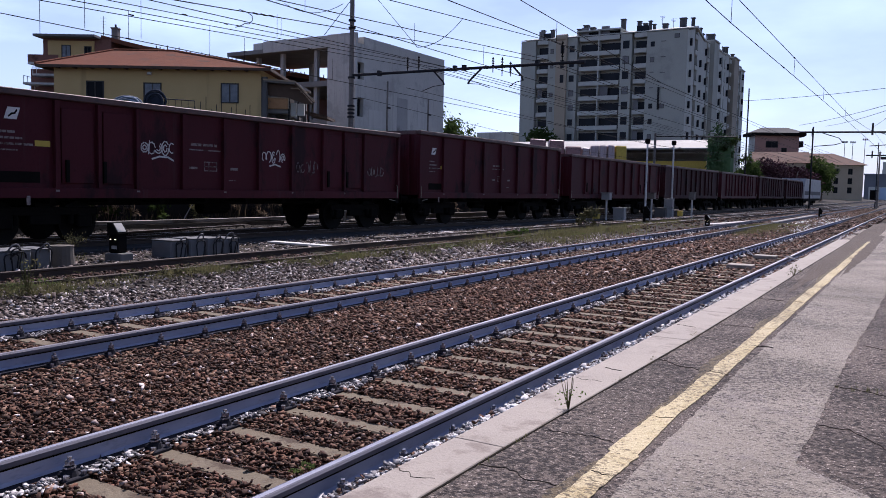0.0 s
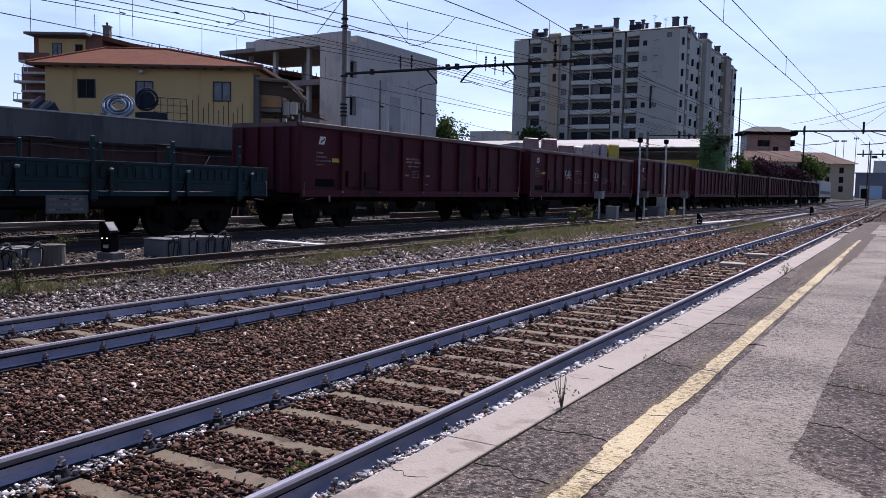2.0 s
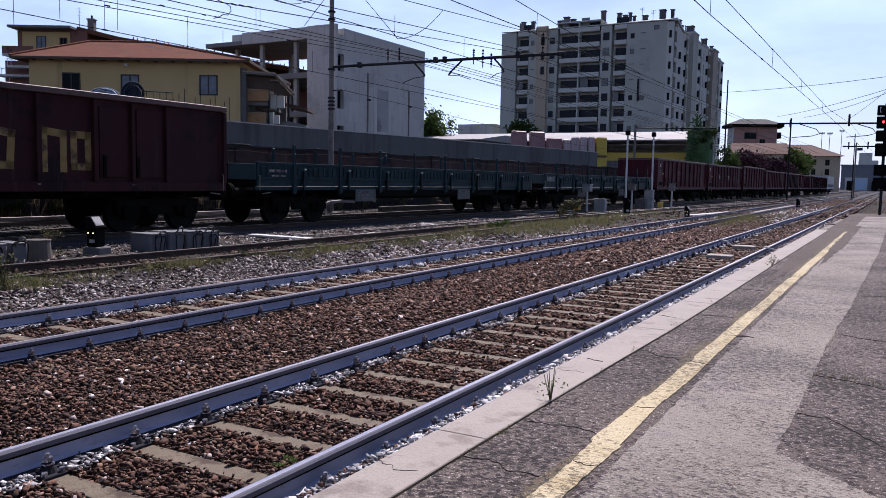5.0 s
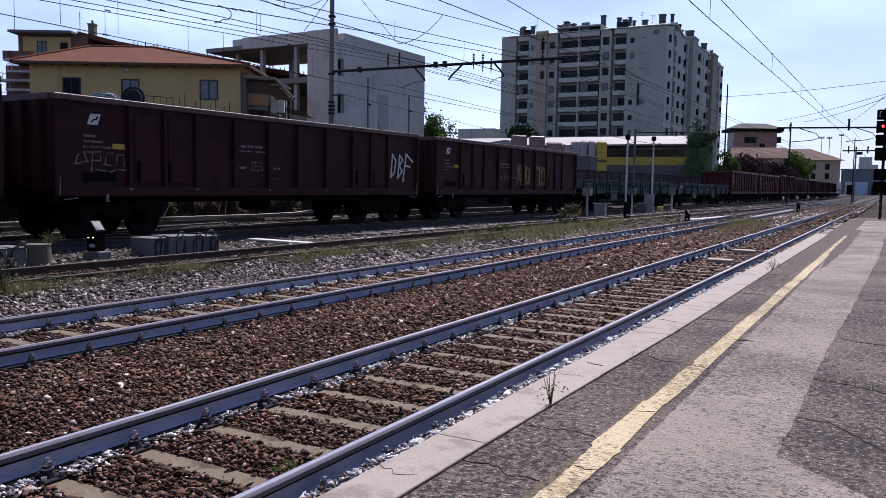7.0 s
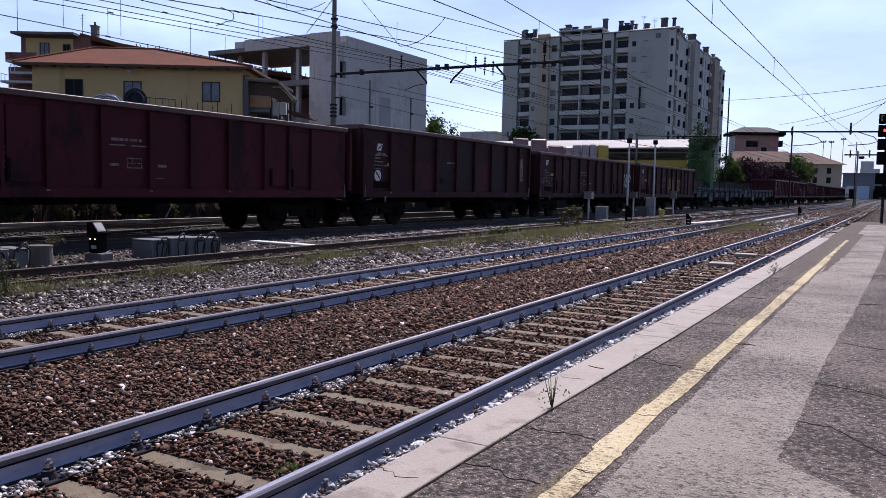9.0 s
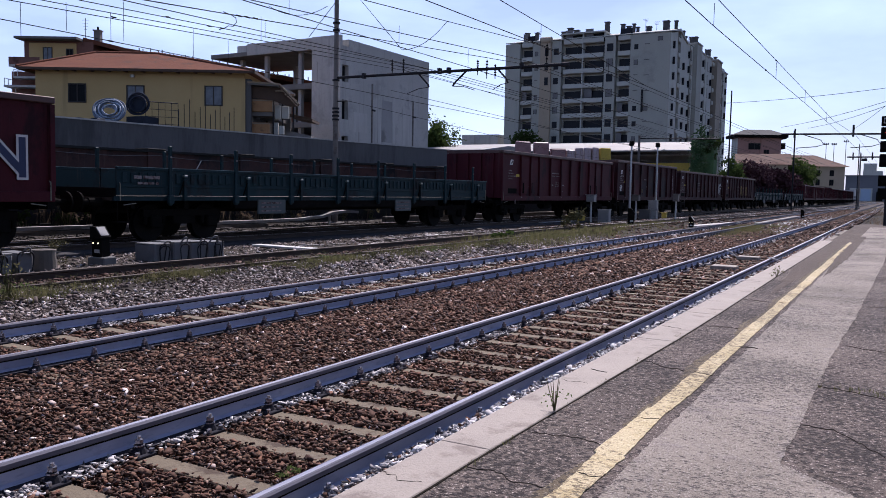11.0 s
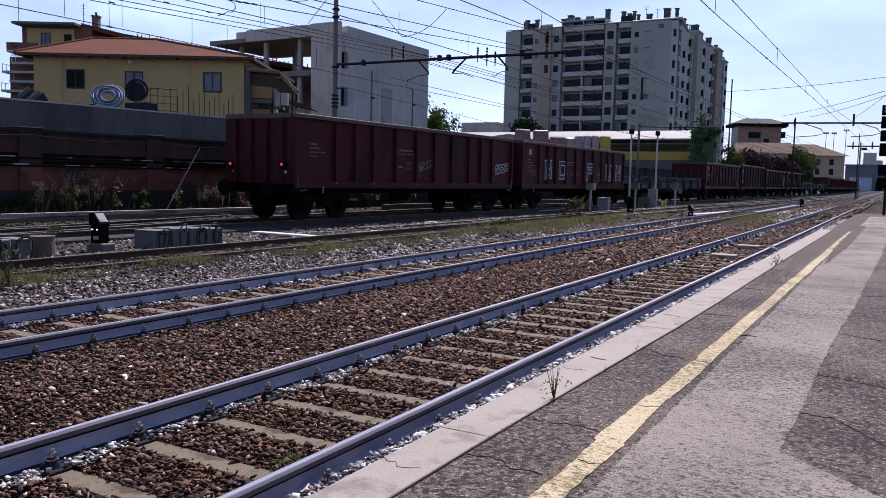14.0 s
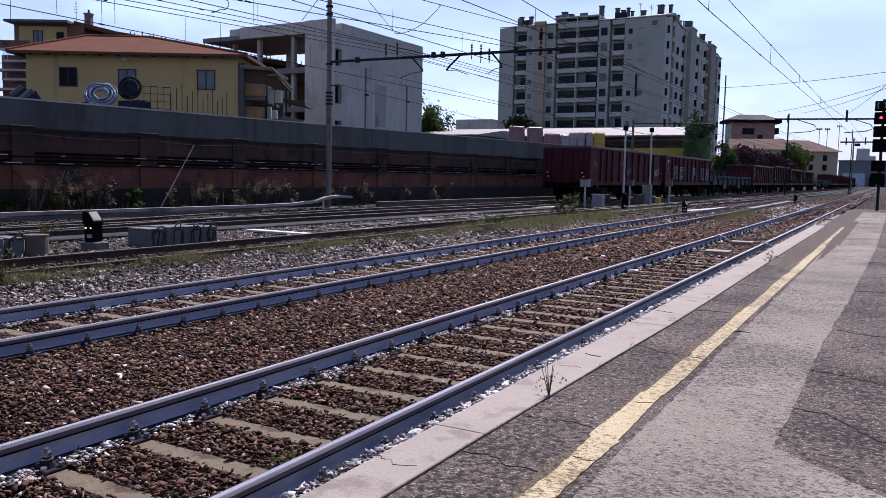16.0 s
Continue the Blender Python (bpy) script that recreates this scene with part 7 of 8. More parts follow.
    part("graffiti", strokes([[(4.4, 1.94), (4.6, 2.0), (4.85, 1.99), (5.0, 1.92)], [(8.3, 1.9), (8.5, 1.95), (8.7, 1.9)]], x, 0.04), M_MARK, r9, "white sprayed underline")
    gondola(124.9, "taller oxide-red open goods wagon with plain sides", M_WAGON, seed=10, length=12.2, top=3.42, ribs=[0.06, 1.65, 3.2, 4.7, 6.2, 7.7, 9.2, 10.7, 12.14], doors=False)
    y, k = 138.4, 0
    while y < 198:
        gondola(y, "dark brown open goods wagon far down the train", M_WAGON2 if k % 2 else M_WAGON, seed=50 + k, markings=False)
        y += 15.55
        k += 1
    gondola(200.6, "dark brown open goods wagon behind the locomotive", M_WAGON2, seed=60, markings=False, length=12.2, ribs=[0.06, 1.65, 3.2, 4.7, 6.2, 7.7, 9.2, 10.7, 12.14], doors=False)
    locomotive(214.0 - 0.2)
    low_wagon(-25.2, "teal low-sided flat wagon with tall stanchions", length=18.1, seed=3)
    low_wagon(54.7, "teal low-sided flat wagon with tall stanchions", seed=4)
    g3 = low_wagon(74.5, "teal low-sided flat wagon with white scrawl on its end panel", length=18.0, seed=5)
    part("graffiti", strokes(scrawl(0.3, 1.44, 0.95, 0.24, 7, 93), HW - 0.024, 0.028), M_MARK_SOFT, g3, "greyish white sprayed scrawl")


def big_letters(w, x):
    """Sprayed block letters, white outline round dark blue."""
    def letter(lines, slants=()):
        o, f = strokes(lines, x, 0.25), strokes(lines, x + 0.004, 0.15)
        for ln in slants:
            for bm, d, wd, ext in ((o, 0.0, 0.25, 0.0), (f, 0.004, 0.15, 0.25)):
                extra = strokes([ln], x + d + 0.001, wd, ext)
                me = bpy.data.meshes.new("slant")
                extra.to_mesh(me)
                extra.free()
                bm.from_mesh(me)
                bpy.data.meshes.remove(me)
        part("letter_outline", o, M_MARK, w, "white spray outline of a block letter")
        part("letter_fill", f, M_MARK_BLUE, w, "dark blue spray fill of a block letter")
    zb, zt = 1.58, 2.28
    letter([[(2.78, zb), (2.74, zt)], [(3.38, zb + 0.03), (3.36, zt)]], [[(2.78, zt - 0.02), (3.34, zb + 0.06)]])
    letter([[(4.5, zb), (5.25, zb + 0.02), (5.23, zt), (4.5, zt), (4.5, zb)]])
    letter([[(8.35, zb - 0.04), (8.38, zt), (9.04, zt - 0.02)], [(8.36, 1.95), (8.95, 1.93)]])
    letter([[(11.3, zt), (11.3, zb), (12.0, zb), (12.02, zt)]])
    letter([[(13.06, zb), (13.1, zt)], [(13.72, zb), (13.72, zt - 0.02)]], [[(13.12, zt - 0.04), (13.7, zb + 0.06)]])
    loops = [[(c0 + r0 * math.cos(a), z0 + r0 * math.sin(a)) for a in np.linspace(0, 6.283, 13)] for c0, z0, r0 in ((10.15, 1.92, 0.2), (9.95, 1.6, 0.24), (10.28, 1.6, 0.2))]
    part("graffiti", strokes(loops, x - 0.03, 0.05), M_MARK_DIM, w, "grey sprayed loops between the letters")


train()


def motions():
    for w, at8, length in WAGONS:
        rows = []
        for k in range(33):
            t = 0.5 * k
            y = at8 + TRAIN_V * (t - 8) + TRAIN_A * (t - 8) ** 2 / 2
            a = (train_x(y), y)
            b = (train_x(y + length), y + length)
            rows.append((t, pose(a[0], a[1], TRAIN_Z, 0, 0, -math.degrees(math.atan2(b[0] - a[0], b[1] - a[1])))))
        walk(w, rows)


# ------------------------------------------------------------------ overhead line
WIRES = [  # lateral place, (along, height) twice
    (-17.2, 10.82, 5.06, 17.61, 5.06), (-17.2, 13.2, 5.61, 17.62, 5.8), (-16.6, 13.55, 5.63, 17.01, 5.78), (-16.6, 14.53, 5.82, 21.84, 6.11),
    (-12.0, 15.58, 5.38, 22.48, 5.4), (-12.0, 15.78, 5.6, 25.25, 6.16), (-11.6, 19.29, 6.32, 25.22, 6.71),
    (-7.6, 14.19, 4.97, 16.8, 5.01), (-7.6, 17.07, 5.54, 18.92, 5.47), (-17.6, 29.62, 5.37, 36.89, 5.28), (-20.0, 35.02, 4.84, 38.86, 4.7),
    (-3.6, 16.97, 5.08, 33.71, 5.05), (-3.6, 19.51, 5.67, 35.57, 5.46),
    (-14.5, 13.38, 5.46, 16.13, 5.53), (-12.0, 12.21, 5.01, 13.52, 5.11), (-17.6, 29.52, 6.38, 37.09, 6.28)]


def overhead_line():
    o = thing("overhead_line", "thin dark contact and carrier wires over the tracks", "overhead wires")
    for i, (x, y0, z0, y1, z1) in enumerate(WIRES):
        s = (z1 - z0) / (y1 - y0)
        a, b = (2.0, 27.0) if y0 < 26 else (26.6, 52.0)
        if x > -4:
            a, b = 2.0, 44.0
        za, zb = z0 + s * (a - y0), z0 + s * (b - y0)
        pts = [(x, -30, za)] if y0 < 26 else []
        pts += [(x, a + (b - a) * k / 8, za + (zb - za) * k / 8) for k in range(9)]
        if x > -4:      # the platform track's wires stand askew
            pts = [(x + 0.02 * max(0.0, y - 16), y, z) for x, y, z in pts]
            x += 0.02 * 44
            zb += 0.45 if i == 12 else 0.0
        pts += [(x + (AL * 20 if x < -4 else 0), 60, zb - 0.1), (x + (AL * 70 if x < -10 else 0), 125, 5.2 if i in (0, 4, 7, 11) else 6.2)]
        tube("wire", pts, 0.009 if x > -10 else 0.0105 if y0 < 26 else 0.010, M_WIRE, o)
    # droppers between carrier and contact wire
    for x, lo, hi, ys in ((-3.6, 5.07, 5.55, (17.6, 26.0, 33.0, 41.0)), (-7.6, 5.0, 5.5, (12.5, 17.9, 23)), (-17.2, 5.06, 5.75, (9, 13.4, 17.4, 21.5)), (-12.0, 5.4, 5.95, (14, 18.5, 22.5))):
        for y in ys:
            xs = x + 0.02 * max(0.0, y - 16) if x > -4 else x
            tube("dropper", [(xs, y, lo), (xs, y, hi)], 0.006, M_WIRE, o)
    for x, y, z in ((-3.44, 24.2, 5.07), (-3.4, 25.9, 5.585), (-17.2, 13.4, 5.06), (-17.2, 20.3, 5.9)):
        part("clamp", cyl((x, y - 0.07, z), (x, y + 0.07, z), 0.02, 6), M_DARKMET, o)
    for y, lo, hi in ((11.05, 4.78, 5.5), (12.18, 5.1, 5.75), (13.78, 5.13, 6.1), (16.07, 5.1, 5.86), (18.78, 6.0, 6.7), (18.96, 6.08, 6.62)):
        tube("dropper", [(-17.2, y, lo), (-17.2, y, hi)], 0.006, M_WIRE, o)
    for x, y, z in ((-17.2, 13.49, 5.66), (-16.6, 14.66, 5.84), (-16.6, 16.09, 5.87), (-16.6, 16.55, 5.9), (-12.0, 12.45, 5.03), (-12.0, 12.68, 5.05), (-12.0, 12.93, 5.07), (-12.0, 13.73, 5.37)):
        part("clamp", cyl((x, y - 0.07, z), (x, y + 0.07, z), 0.018, 6), M_DARKMET, o)
    # looping jumper cables and stays round the mast
    def sag(p, q, d, n=10):
        p, q = Vector(p), Vector(q)
        return [p.lerp(q, k / n) - Vector((0, 0, d * 4 * (k / n) * (1 - k / n))) for k in range(n + 1)]
    tube("stay_wire", [(-20.5, 28.5, 9.6), (-18.81, 29.24, 7.48)], 0.013, M_WIRE, o)
    tube("jumper", sag((-18.81, 29.24, 7.48), (-17.21, 30.26, 8.72), 0.3), 0.014, M_WIRE, o)
    tube("jumper", [(-16.6, 16.45, 5.84), (-16.6, 16.67, 5.93), (-16.6, 16.8, 6.01), (-16.6, 16.98, 6.03), (-16.6, 17.11, 6.16), (-16.6, 17.09, 6.28), (-16.6, 16.93, 6.33), (-16.6, 16.6, 6.36)], 0.012, M_WIRE, o)
    tube("stay_wire", [(-22.3, 29.2, 9.85), (-23.86, 29.2, 8.39)], 0.014, M_WIRE, o)
    tube("jumper", sag((-26.3, 29.2, 10.03), (-22.8, 29.2, 9.68), 0.42), 0.013, M_WIRE, o)
    tube("cross_wire", sag((-15.8, 84.15, 10.75), (-0.89, 69.4, 9.89), 0.15), 0.02, M_WIRE, o)
    tube("cross_wire", sag((-13.5, 110, 10.3), (-0.83, 69.3, 8.96), 0.2), 0.02, M_WIRE, o)
    tube("cross_wire", sag((-10.5, 111, 10.2), (-0.4, 69.3, 8.85), 0.25), 0.02, M_WIRE, o)
    tube("cross_wire", sag((-5.9, 124, 11.0), (-0.6, 70, 9.2), 0.1), 0.02, M_WIRE, o)


def mast(x, y, z0, top, r, label, material=None, parts=True):
    m = thing("catenary_mast", label, "mast", "catenary masts")
    part("shaft", cyl((x, y, z0 - 0.2), (x, y, top), r, 14, r * 0.72), material or M_POLE, m)
    part("footing", cube(x - 0.3, x + 0.3, y - 0.3, y + 0.3, z0 - 0.3, z0 + (0.08 if parts else -0.05), bevel=0.03), M_BLOCK, m)
    if parts:
        for z in (4.3, 4.45, 4.6, 4.75, 5.9, 7.9, 8.2):
            part("clamp_band", cyl((x, y, z), (x, y, z + 0.07), r * 1.2, 14), M_DARKMET, m)
        part("step_bracket", cube(x + r * 0.8, x + r * 2.2, y - 0.04, y + 0.04, 5.05, 5.1), M_DARKMET, m)
    return m


def insulator(parent, x, y, z0, z1, name="insulator"):
    bm = cyl((x, y, z0), (x, y, z1), 0.018, 8)
    n = 5
    for k in range(n):
        z = z0 + (z1 - z0) * (0.3 + 0.6 * k / (n - 1))
        rod(bm, (x, y, z - 0.02), (x, y, z + 0.02), 0.05, 10, 0.035)
    part(name, bm, M_UNDER, parent, "dark ribbed insulator")


def portal():
    mast(-20.3, 26.6, 0.05, 9.6, 0.122, "tall grey tubular catenary mast by the brick wall")
    p = thing("line_portal", "dark cantilever beam with insulators and registration arms", "catenary beam")
    part("beam", cyl((-20.25, 26.6, 6.03), (-10.4, 26.6, 5.98), 0.055, 10), M_DARKMET, p)
    part("end_cap", cyl((-10.5, 26.6, 5.98), (-10.2, 26.6, 5.98), 0.075, 10), M_DARKMET, p)
    for x in (-17.55, -17.03):
        insulator(p, x, 26.6, 6.02, 6.6)
    for x, a, b in ((-13.78, 5.8, 6.36), (-13.4, 5.65, 6.33), (-13.06, 5.62, 6.15)):
        insulator(p, x, 26.6, a, b)
    insulator(p, -11.05, 26.6, 6.0, 6.75)
    for x, (ax, az), (bx, bz), tip in ((-16.33, (-15.9, 5.55), (-15.87, 5.45), -16.96), (-14.24, (-14.7, 5.6), (-14.83, 5.44), -14.0), (-12.96, (-12.6, 5.6), (-12.54, 5.45), -13.2)):
        tube("registration_arm", [(x, 26.6, 5.98), (ax, 26.6, az), (bx, 26.6, bz)], 0.035, M_DARKMET, p)
        tube("steady_arm", [(bx, 26.6, bz), ((bx + tip) / 2, 26.7, 5.42), (tip, 26.8, 5.28)], 0.014, M_DARKMET, p)
    for x in (-18.9, -15.4, -15.0, -12.0):
        part("clip", cube(x - 0.06, x + 0.06, 26.52, 26.68, 5.93, 6.14), M_DARKMET, p)
    q = thing("far_portal", "distant catenary portal across the main tracks", "catenary beam")
    part("beam", cyl((-12.2, 100, 8.72), (0.5, 100, 8.55), 0.1, 8), M_DARKMET, q)
    for x in (-10.8, -4.8):
        part("fitting", cyl((x, 100, 8.3), (x, 100, 9.6 if x > -7 else 9.1), 0.11, 8), M_DARKMET, q)
    for x in (-9.8, -4.2):
        tube("registration_arm", [(x, 100, 8.6), (x + 1.75, 100, 8.0), (x + 2.1, 100, 7.5), (x + 1.3, 100, 7.25), (x - 0.8, 100, 7.1)], 0.05, M_DARKMET, q)
    part("post", cyl((-10.75, 100, -0.2), (-10.75, 100, 9.3), 0.085, 10), M_DARKMET, q)
    part("right_post", cyl((1.2, 100, -0.2), (1.2, 100, 9.2), 0.12, 10), M_POLE, q)
    mast(-17.0, 95, 0.1, 13.3, 0.095, "tall slim dark mast beyond the warehouse", M_DARKMET, False)
    mast(-5.9, 150, 0.0, 8.7, 0.13, "slim grey mast far down the line", M_POLE, False)
    mast(-23.3, 350, 0.0, 22.1, 0.14, "slim grey mast far down the line", M_DARKMET, False)
    mast(-20.2, 370, 0.0, 24.4, 0.14, "slim grey mast far down the line", M_DARKMET, False)
    mast(-5.4, 131, 0.0, 9.3, 0.08, "slim grey mast far down the line", M_DARKMET, False)
    mast(-26.1, 350, 0.0, 22.2, 0.14, "slim grey mast far down the line", M_DARKMET, False)
    for x, y, z in ((-26.1, 350, 22.2), (-23.3, 350, 22.1), (-20.2, 370, 24.4)):
        h = thing("floodlight_bar", "small crossbar with floodlights on a far mast", "floodlight", "far floodlights")
        part("bar", cube(x - 0.9, x + 0.9, y - 0.1, y + 0.1, z, z + 0.25), M_DARKMET, h)
        for k in (-0.7, 0.0, 0.7):
            part("lamp", cube(x + k - 0.22, x + k + 0.22, y - 0.2, y + 0.2, z + 0.254, z + 0.75), M_DARKMET, h)
    v = thing("far_portal", "distant catenary portal across the main tracks", "catenary beam")
    part("beam", cyl((-10.6, 200, 10.6), (-2.6, 200, 10.6), 0.16, 8), M_DARKMET, v)
    part("post", cyl((-7.9, 200, -0.3), (-7.9, 200, 11.4), 0.17, 10), M_POLE, v)
    part("box", cube(-7.7, -6.6, 199.8, 200.2, 9.7, 10.3), M_DARKMET, v)
    for x in (-9.4, -5.6):
        part("fitting", cyl((x, 200, 10.0), (x, 200, 11.6), 0.14, 8), M_DARKMET, v)
    g = thing("gantry_rail", "thin horizontal steel gantry beyond the warehouse roof", "gantry")
    part("beam", cyl((-19.5, 68, 6.25), (-12.9, 68, 6.1), 0.05, 8), M_DARKMET, g)
    part("post", cyl((-19.55, 68, -0.1), (-19.55, 68, 6.5), 0.1, 10), M_POLE, g)


overhead_line()
portal()


# ------------------------------------------------------------------ signals, lamps and boxes of the yard
def colour_signal():
    s = thing("colour_light_signal", "tall black colour-light signal showing red", "railway signal")
    x, y = -0.72, 50.0
    part("post", cyl((x + 0.1, y, -0.25), (x + 0.1, y, 6.1), 0.08, 10), M_DARKMET, s)
    for z0, z1 in ((5.45, 6.0), (4.75, 5.4), (4.05, 4.65), (3.25, 3.95), (2.2, 2.8), (1.5, 2.1)):
        h = part("lamp_housing", cube(x - 0.33, x + 0.36, y - 0.3, y - 0.11, z0, z1, bevel=0.03), M_UNDER, s)
        part("hood", cyl((x, y - 0.3, (z0 + z1) / 2), (x, y - 0.5, (z0 + z1) / 2 + 0.02), 0.17, 14), M_UNDER, h)
    part("red_lens", cyl((x, y - 0.501, 5.08), (x, y - 0.52, 5.08), 0.075, 16), M_RED_LIGHT, s, "lit red lens")
    part("number_board", cube(x - 0.2, x + 0.3, y - 0.33, y - 0.304, 5.6, 5.9), M_MARK, s, "small white board")


def dwarf_signal(x, y, z, rz, scale, lit, label):
    s = thing("dwarf_signal", label, "railway signal", "ground signals", at=pose(x, y, z, 0, 0, rz))
    k = scale
    part("base", cube(-0.24 * k, 0.24 * k, -0.22 * k, 0.22 * k, -0.1, 0.2 * k, bevel=0.02), M_BLOCK, s, "concrete base")
    b = part("housing", cube(-0.17 * k, 0.11 * k, -0.16 * k, 0.16 * k, 0.203 * k, 0.62 * k, bevel=0.02), M_UNDER, s, "black signal housing")
    part("cover", prism([(-0.17 * k, 0.624 * k), (0.11 * k, 0.624 * k), (0.14 * k, 0.67 * k), (-0.03 * k, 0.92 * k), (-0.17 * k, 0.92 * k)], -0.2 * k, 0.16 * k), M_UNDER, b, "sloping hood")
    part("cover_plate", prism([(0.12 * k, 0.704 * k), (0.13 * k, 0.712 * k), (-0.01 * k, 0.912 * k), (-0.02 * k, 0.904 * k)], -0.17 * k, 0.1 * k), M_CABINET, b, "pale sloping hood plate")
    for sx in (-0.1, 0.04):
        part("lamp_lens", cyl((sx * k, -0.163 * k, 0.53 * k), (sx * k, -0.185 * k, 0.53 * k), 0.0145 * k, 14), M_LAMP_WHITE if lit else M_GLASS, b, "lit white lens" if lit else "")
    part("plate", cube(-0.07 * k, 0.07 * k, -0.175 * k, -0.163 * k, 0.3 * k, 0.38 * k), M_GREYMET, b)
    return s


def trough_blocks():
    """Precast cable blocks with lifting loops along the siding."""
    rng = random.Random(6)
    for x, y, ln, h, rz in ((-13.62, 11.38, 0.45, 0.31, 2), (-13.6, 11.88, 0.4, 0.33, -2), (-13.58, 12.33, 0.46, 0.32, 1), (-13.6, 12.85, 0.47, 0.29, -3), (-13.6, 8.4, 0.3, 0.30, -2), (-13.6, 7.62, 0.7, 0.30, 0)):
        b = thing("concrete_block", "grey precast concrete block with a cable loop", "concrete block", "blocks beside the siding", at=pose(x, y, -0.08, 0, 0, rz))
        part("body", cube(-0.3, 0.3, 0, ln, 0, h + 0.05, bevel=0.025), M_BLOCKGREY, b)
        part("lid", cube(-0.3, 0.305, 0.0, ln, h + 0.053, h + 0.075, bevel=0.01), M_BLOCKGREY, b)
        for k in range(2 if ln > 0.5 else 1):       # dark cables looped over the edge
            yc, r0, hh = ln * rng.uniform(0.3, 0.75), rng.uniform(0.08, 0.16), rng.uniform(0.3, 0.5)
            pts = [(0.22 + 0.16 * math.sin(math.pi * i / 12), yc + r0 * math.cos(math.pi * i / 12), 0.04 + hh * math.sin(math.pi * i / 12) ** 0.6) for i in range(13)]
            tube("cable_loop", pts, 0.016, M_DARKMET if k else M_CABLEGREY, b)
        for k in range(2 if ln > 0.42 else 1):
            yc, r0, hh = ln * rng.uniform(0.25, 0.8), rng.uniform(0.05, 0.13), rng.uniform(0.26, 0.4)
            pts = [(0.33 + 0.03 * math.sin(math.pi * i / 12), yc + r0 * math.cos(math.pi * i / 12) + 0.05 * math.sin(math.pi * i / 6), 0.02 + hh * math.sin(math.pi * i / 12) ** 0.5) for i in range(13)]
            tube("cable_loop", pts, 0.013, M_DARKMET, b)
    st = thing("concrete_stump", "squat weathered round concrete stump beside the siding", "stump", at=pose(-13.6, 9.08, -0.08))
    part("body", cyl((0, 0, 0), (0, 0, 0.36), 0.24, 18, 0.22), M_STUMP, st)
    part("cap", cyl((0, 0, 0.363), (0, 0, 0.385), 0.23, 18), M_STUMP, st)


def lamp_post(x, y, z0, top, label):
    l = thing("yard_lamp", label, "lamp post", "yard lamps")
    part("pole", cyl((x, y, z0 - 0.3), (x, y, top), 0.07, 10, 0.05), M_GREYMET, l)
    part("lamp_head", cube(x - 0.14, x + 0.14, y - 0.1, y + 0.1, top, top + 0.3, bevel=0.05), M_UNDER, l, "dark floodlight head")
    part("arm", cyl((x, y, top - 0.25), (x + 0.45, y, top - 0.12), 0.025, 6), M_GREYMET, l)


def yard_box(x, y, z, w, h, post, label, material):
    b = thing("relay_box", label, "relay box", "yard relay boxes")
    if post:
        part("post", cyl((x, y, z - 0.2), (x, y, z + post), 0.06, 8), M_GREYMET, b)
    part("case", cube(x - w / 2, x + w / 2, y - 0.2, y + 0.2, z + post, z + post + h, bevel=0.02), material, b)
    part("lid", cube(x - w / 2 - 0.03, x + w / 2 + 0.03, y - 0.23, y + 0.23, z + post + h + 0.003, z + post + h + 0.04), material, b)


colour_signal()
dwarf_signal(-13.75, 10.45, -0.09, 12, 0.84, True, "black ground signal with two white lights beside the siding")
dwarf_signal(-8.75, 40.0, -0.2, 0, 0.75, True, "small black ground signal with two white lights")
dwarf_signal(-11.6, 39.5, -0.2, 20, 1.1, False, "black ground signal seen from the side")
dwarf_signal(-6.4, 67.5, -0.25, 10, 0.9, False, "black ground signal between the tracks")
trough_blocks()
lamp_post(-13.65, 46.0, -0.1, 4.3, "slim pale yard lamp post beside the train")
lamp_post(-13.72, 52.0, -0.1, 4.55, "slim pale yard lamp post beside the train")
for a in ((-14.6, 42.0, -0.1, 0.46, 0.36, 1.15, "grey relay box on a steel post", M_CABINET), (-14.0, 42.5, -0.1, 0.62, 0.72, 0, "low grey relay cabinet", M_CABINET), (-14.0, 48.5, -0.1, 0.42, 0.35, 1.2, "small grey relay box on a post", M_POLE),
          (-13.6, 51.0, -0.1, 0.55, 1.2, 0, "tall narrow grey relay cabinet", M_CABINET), (-14.0, 50.6, -0.1, 0.7, 0.62, 0, "low grey relay cabinet", M_BLOCK), (-12.3, 51.5, -0.1, 0.35, 0.45, 1.2, "small grey relay box on a post", M_POLE),
          (-15.0, 41.6, -0.1, 0.3, 0.22, 0.12, "small yellow point box", M_MARK_Y), (-13.1, 51.9, -0.1, 0.28, 0.3, 0.12, "small yellow point box", M_MARK_Y)):
    yard_box(*a)


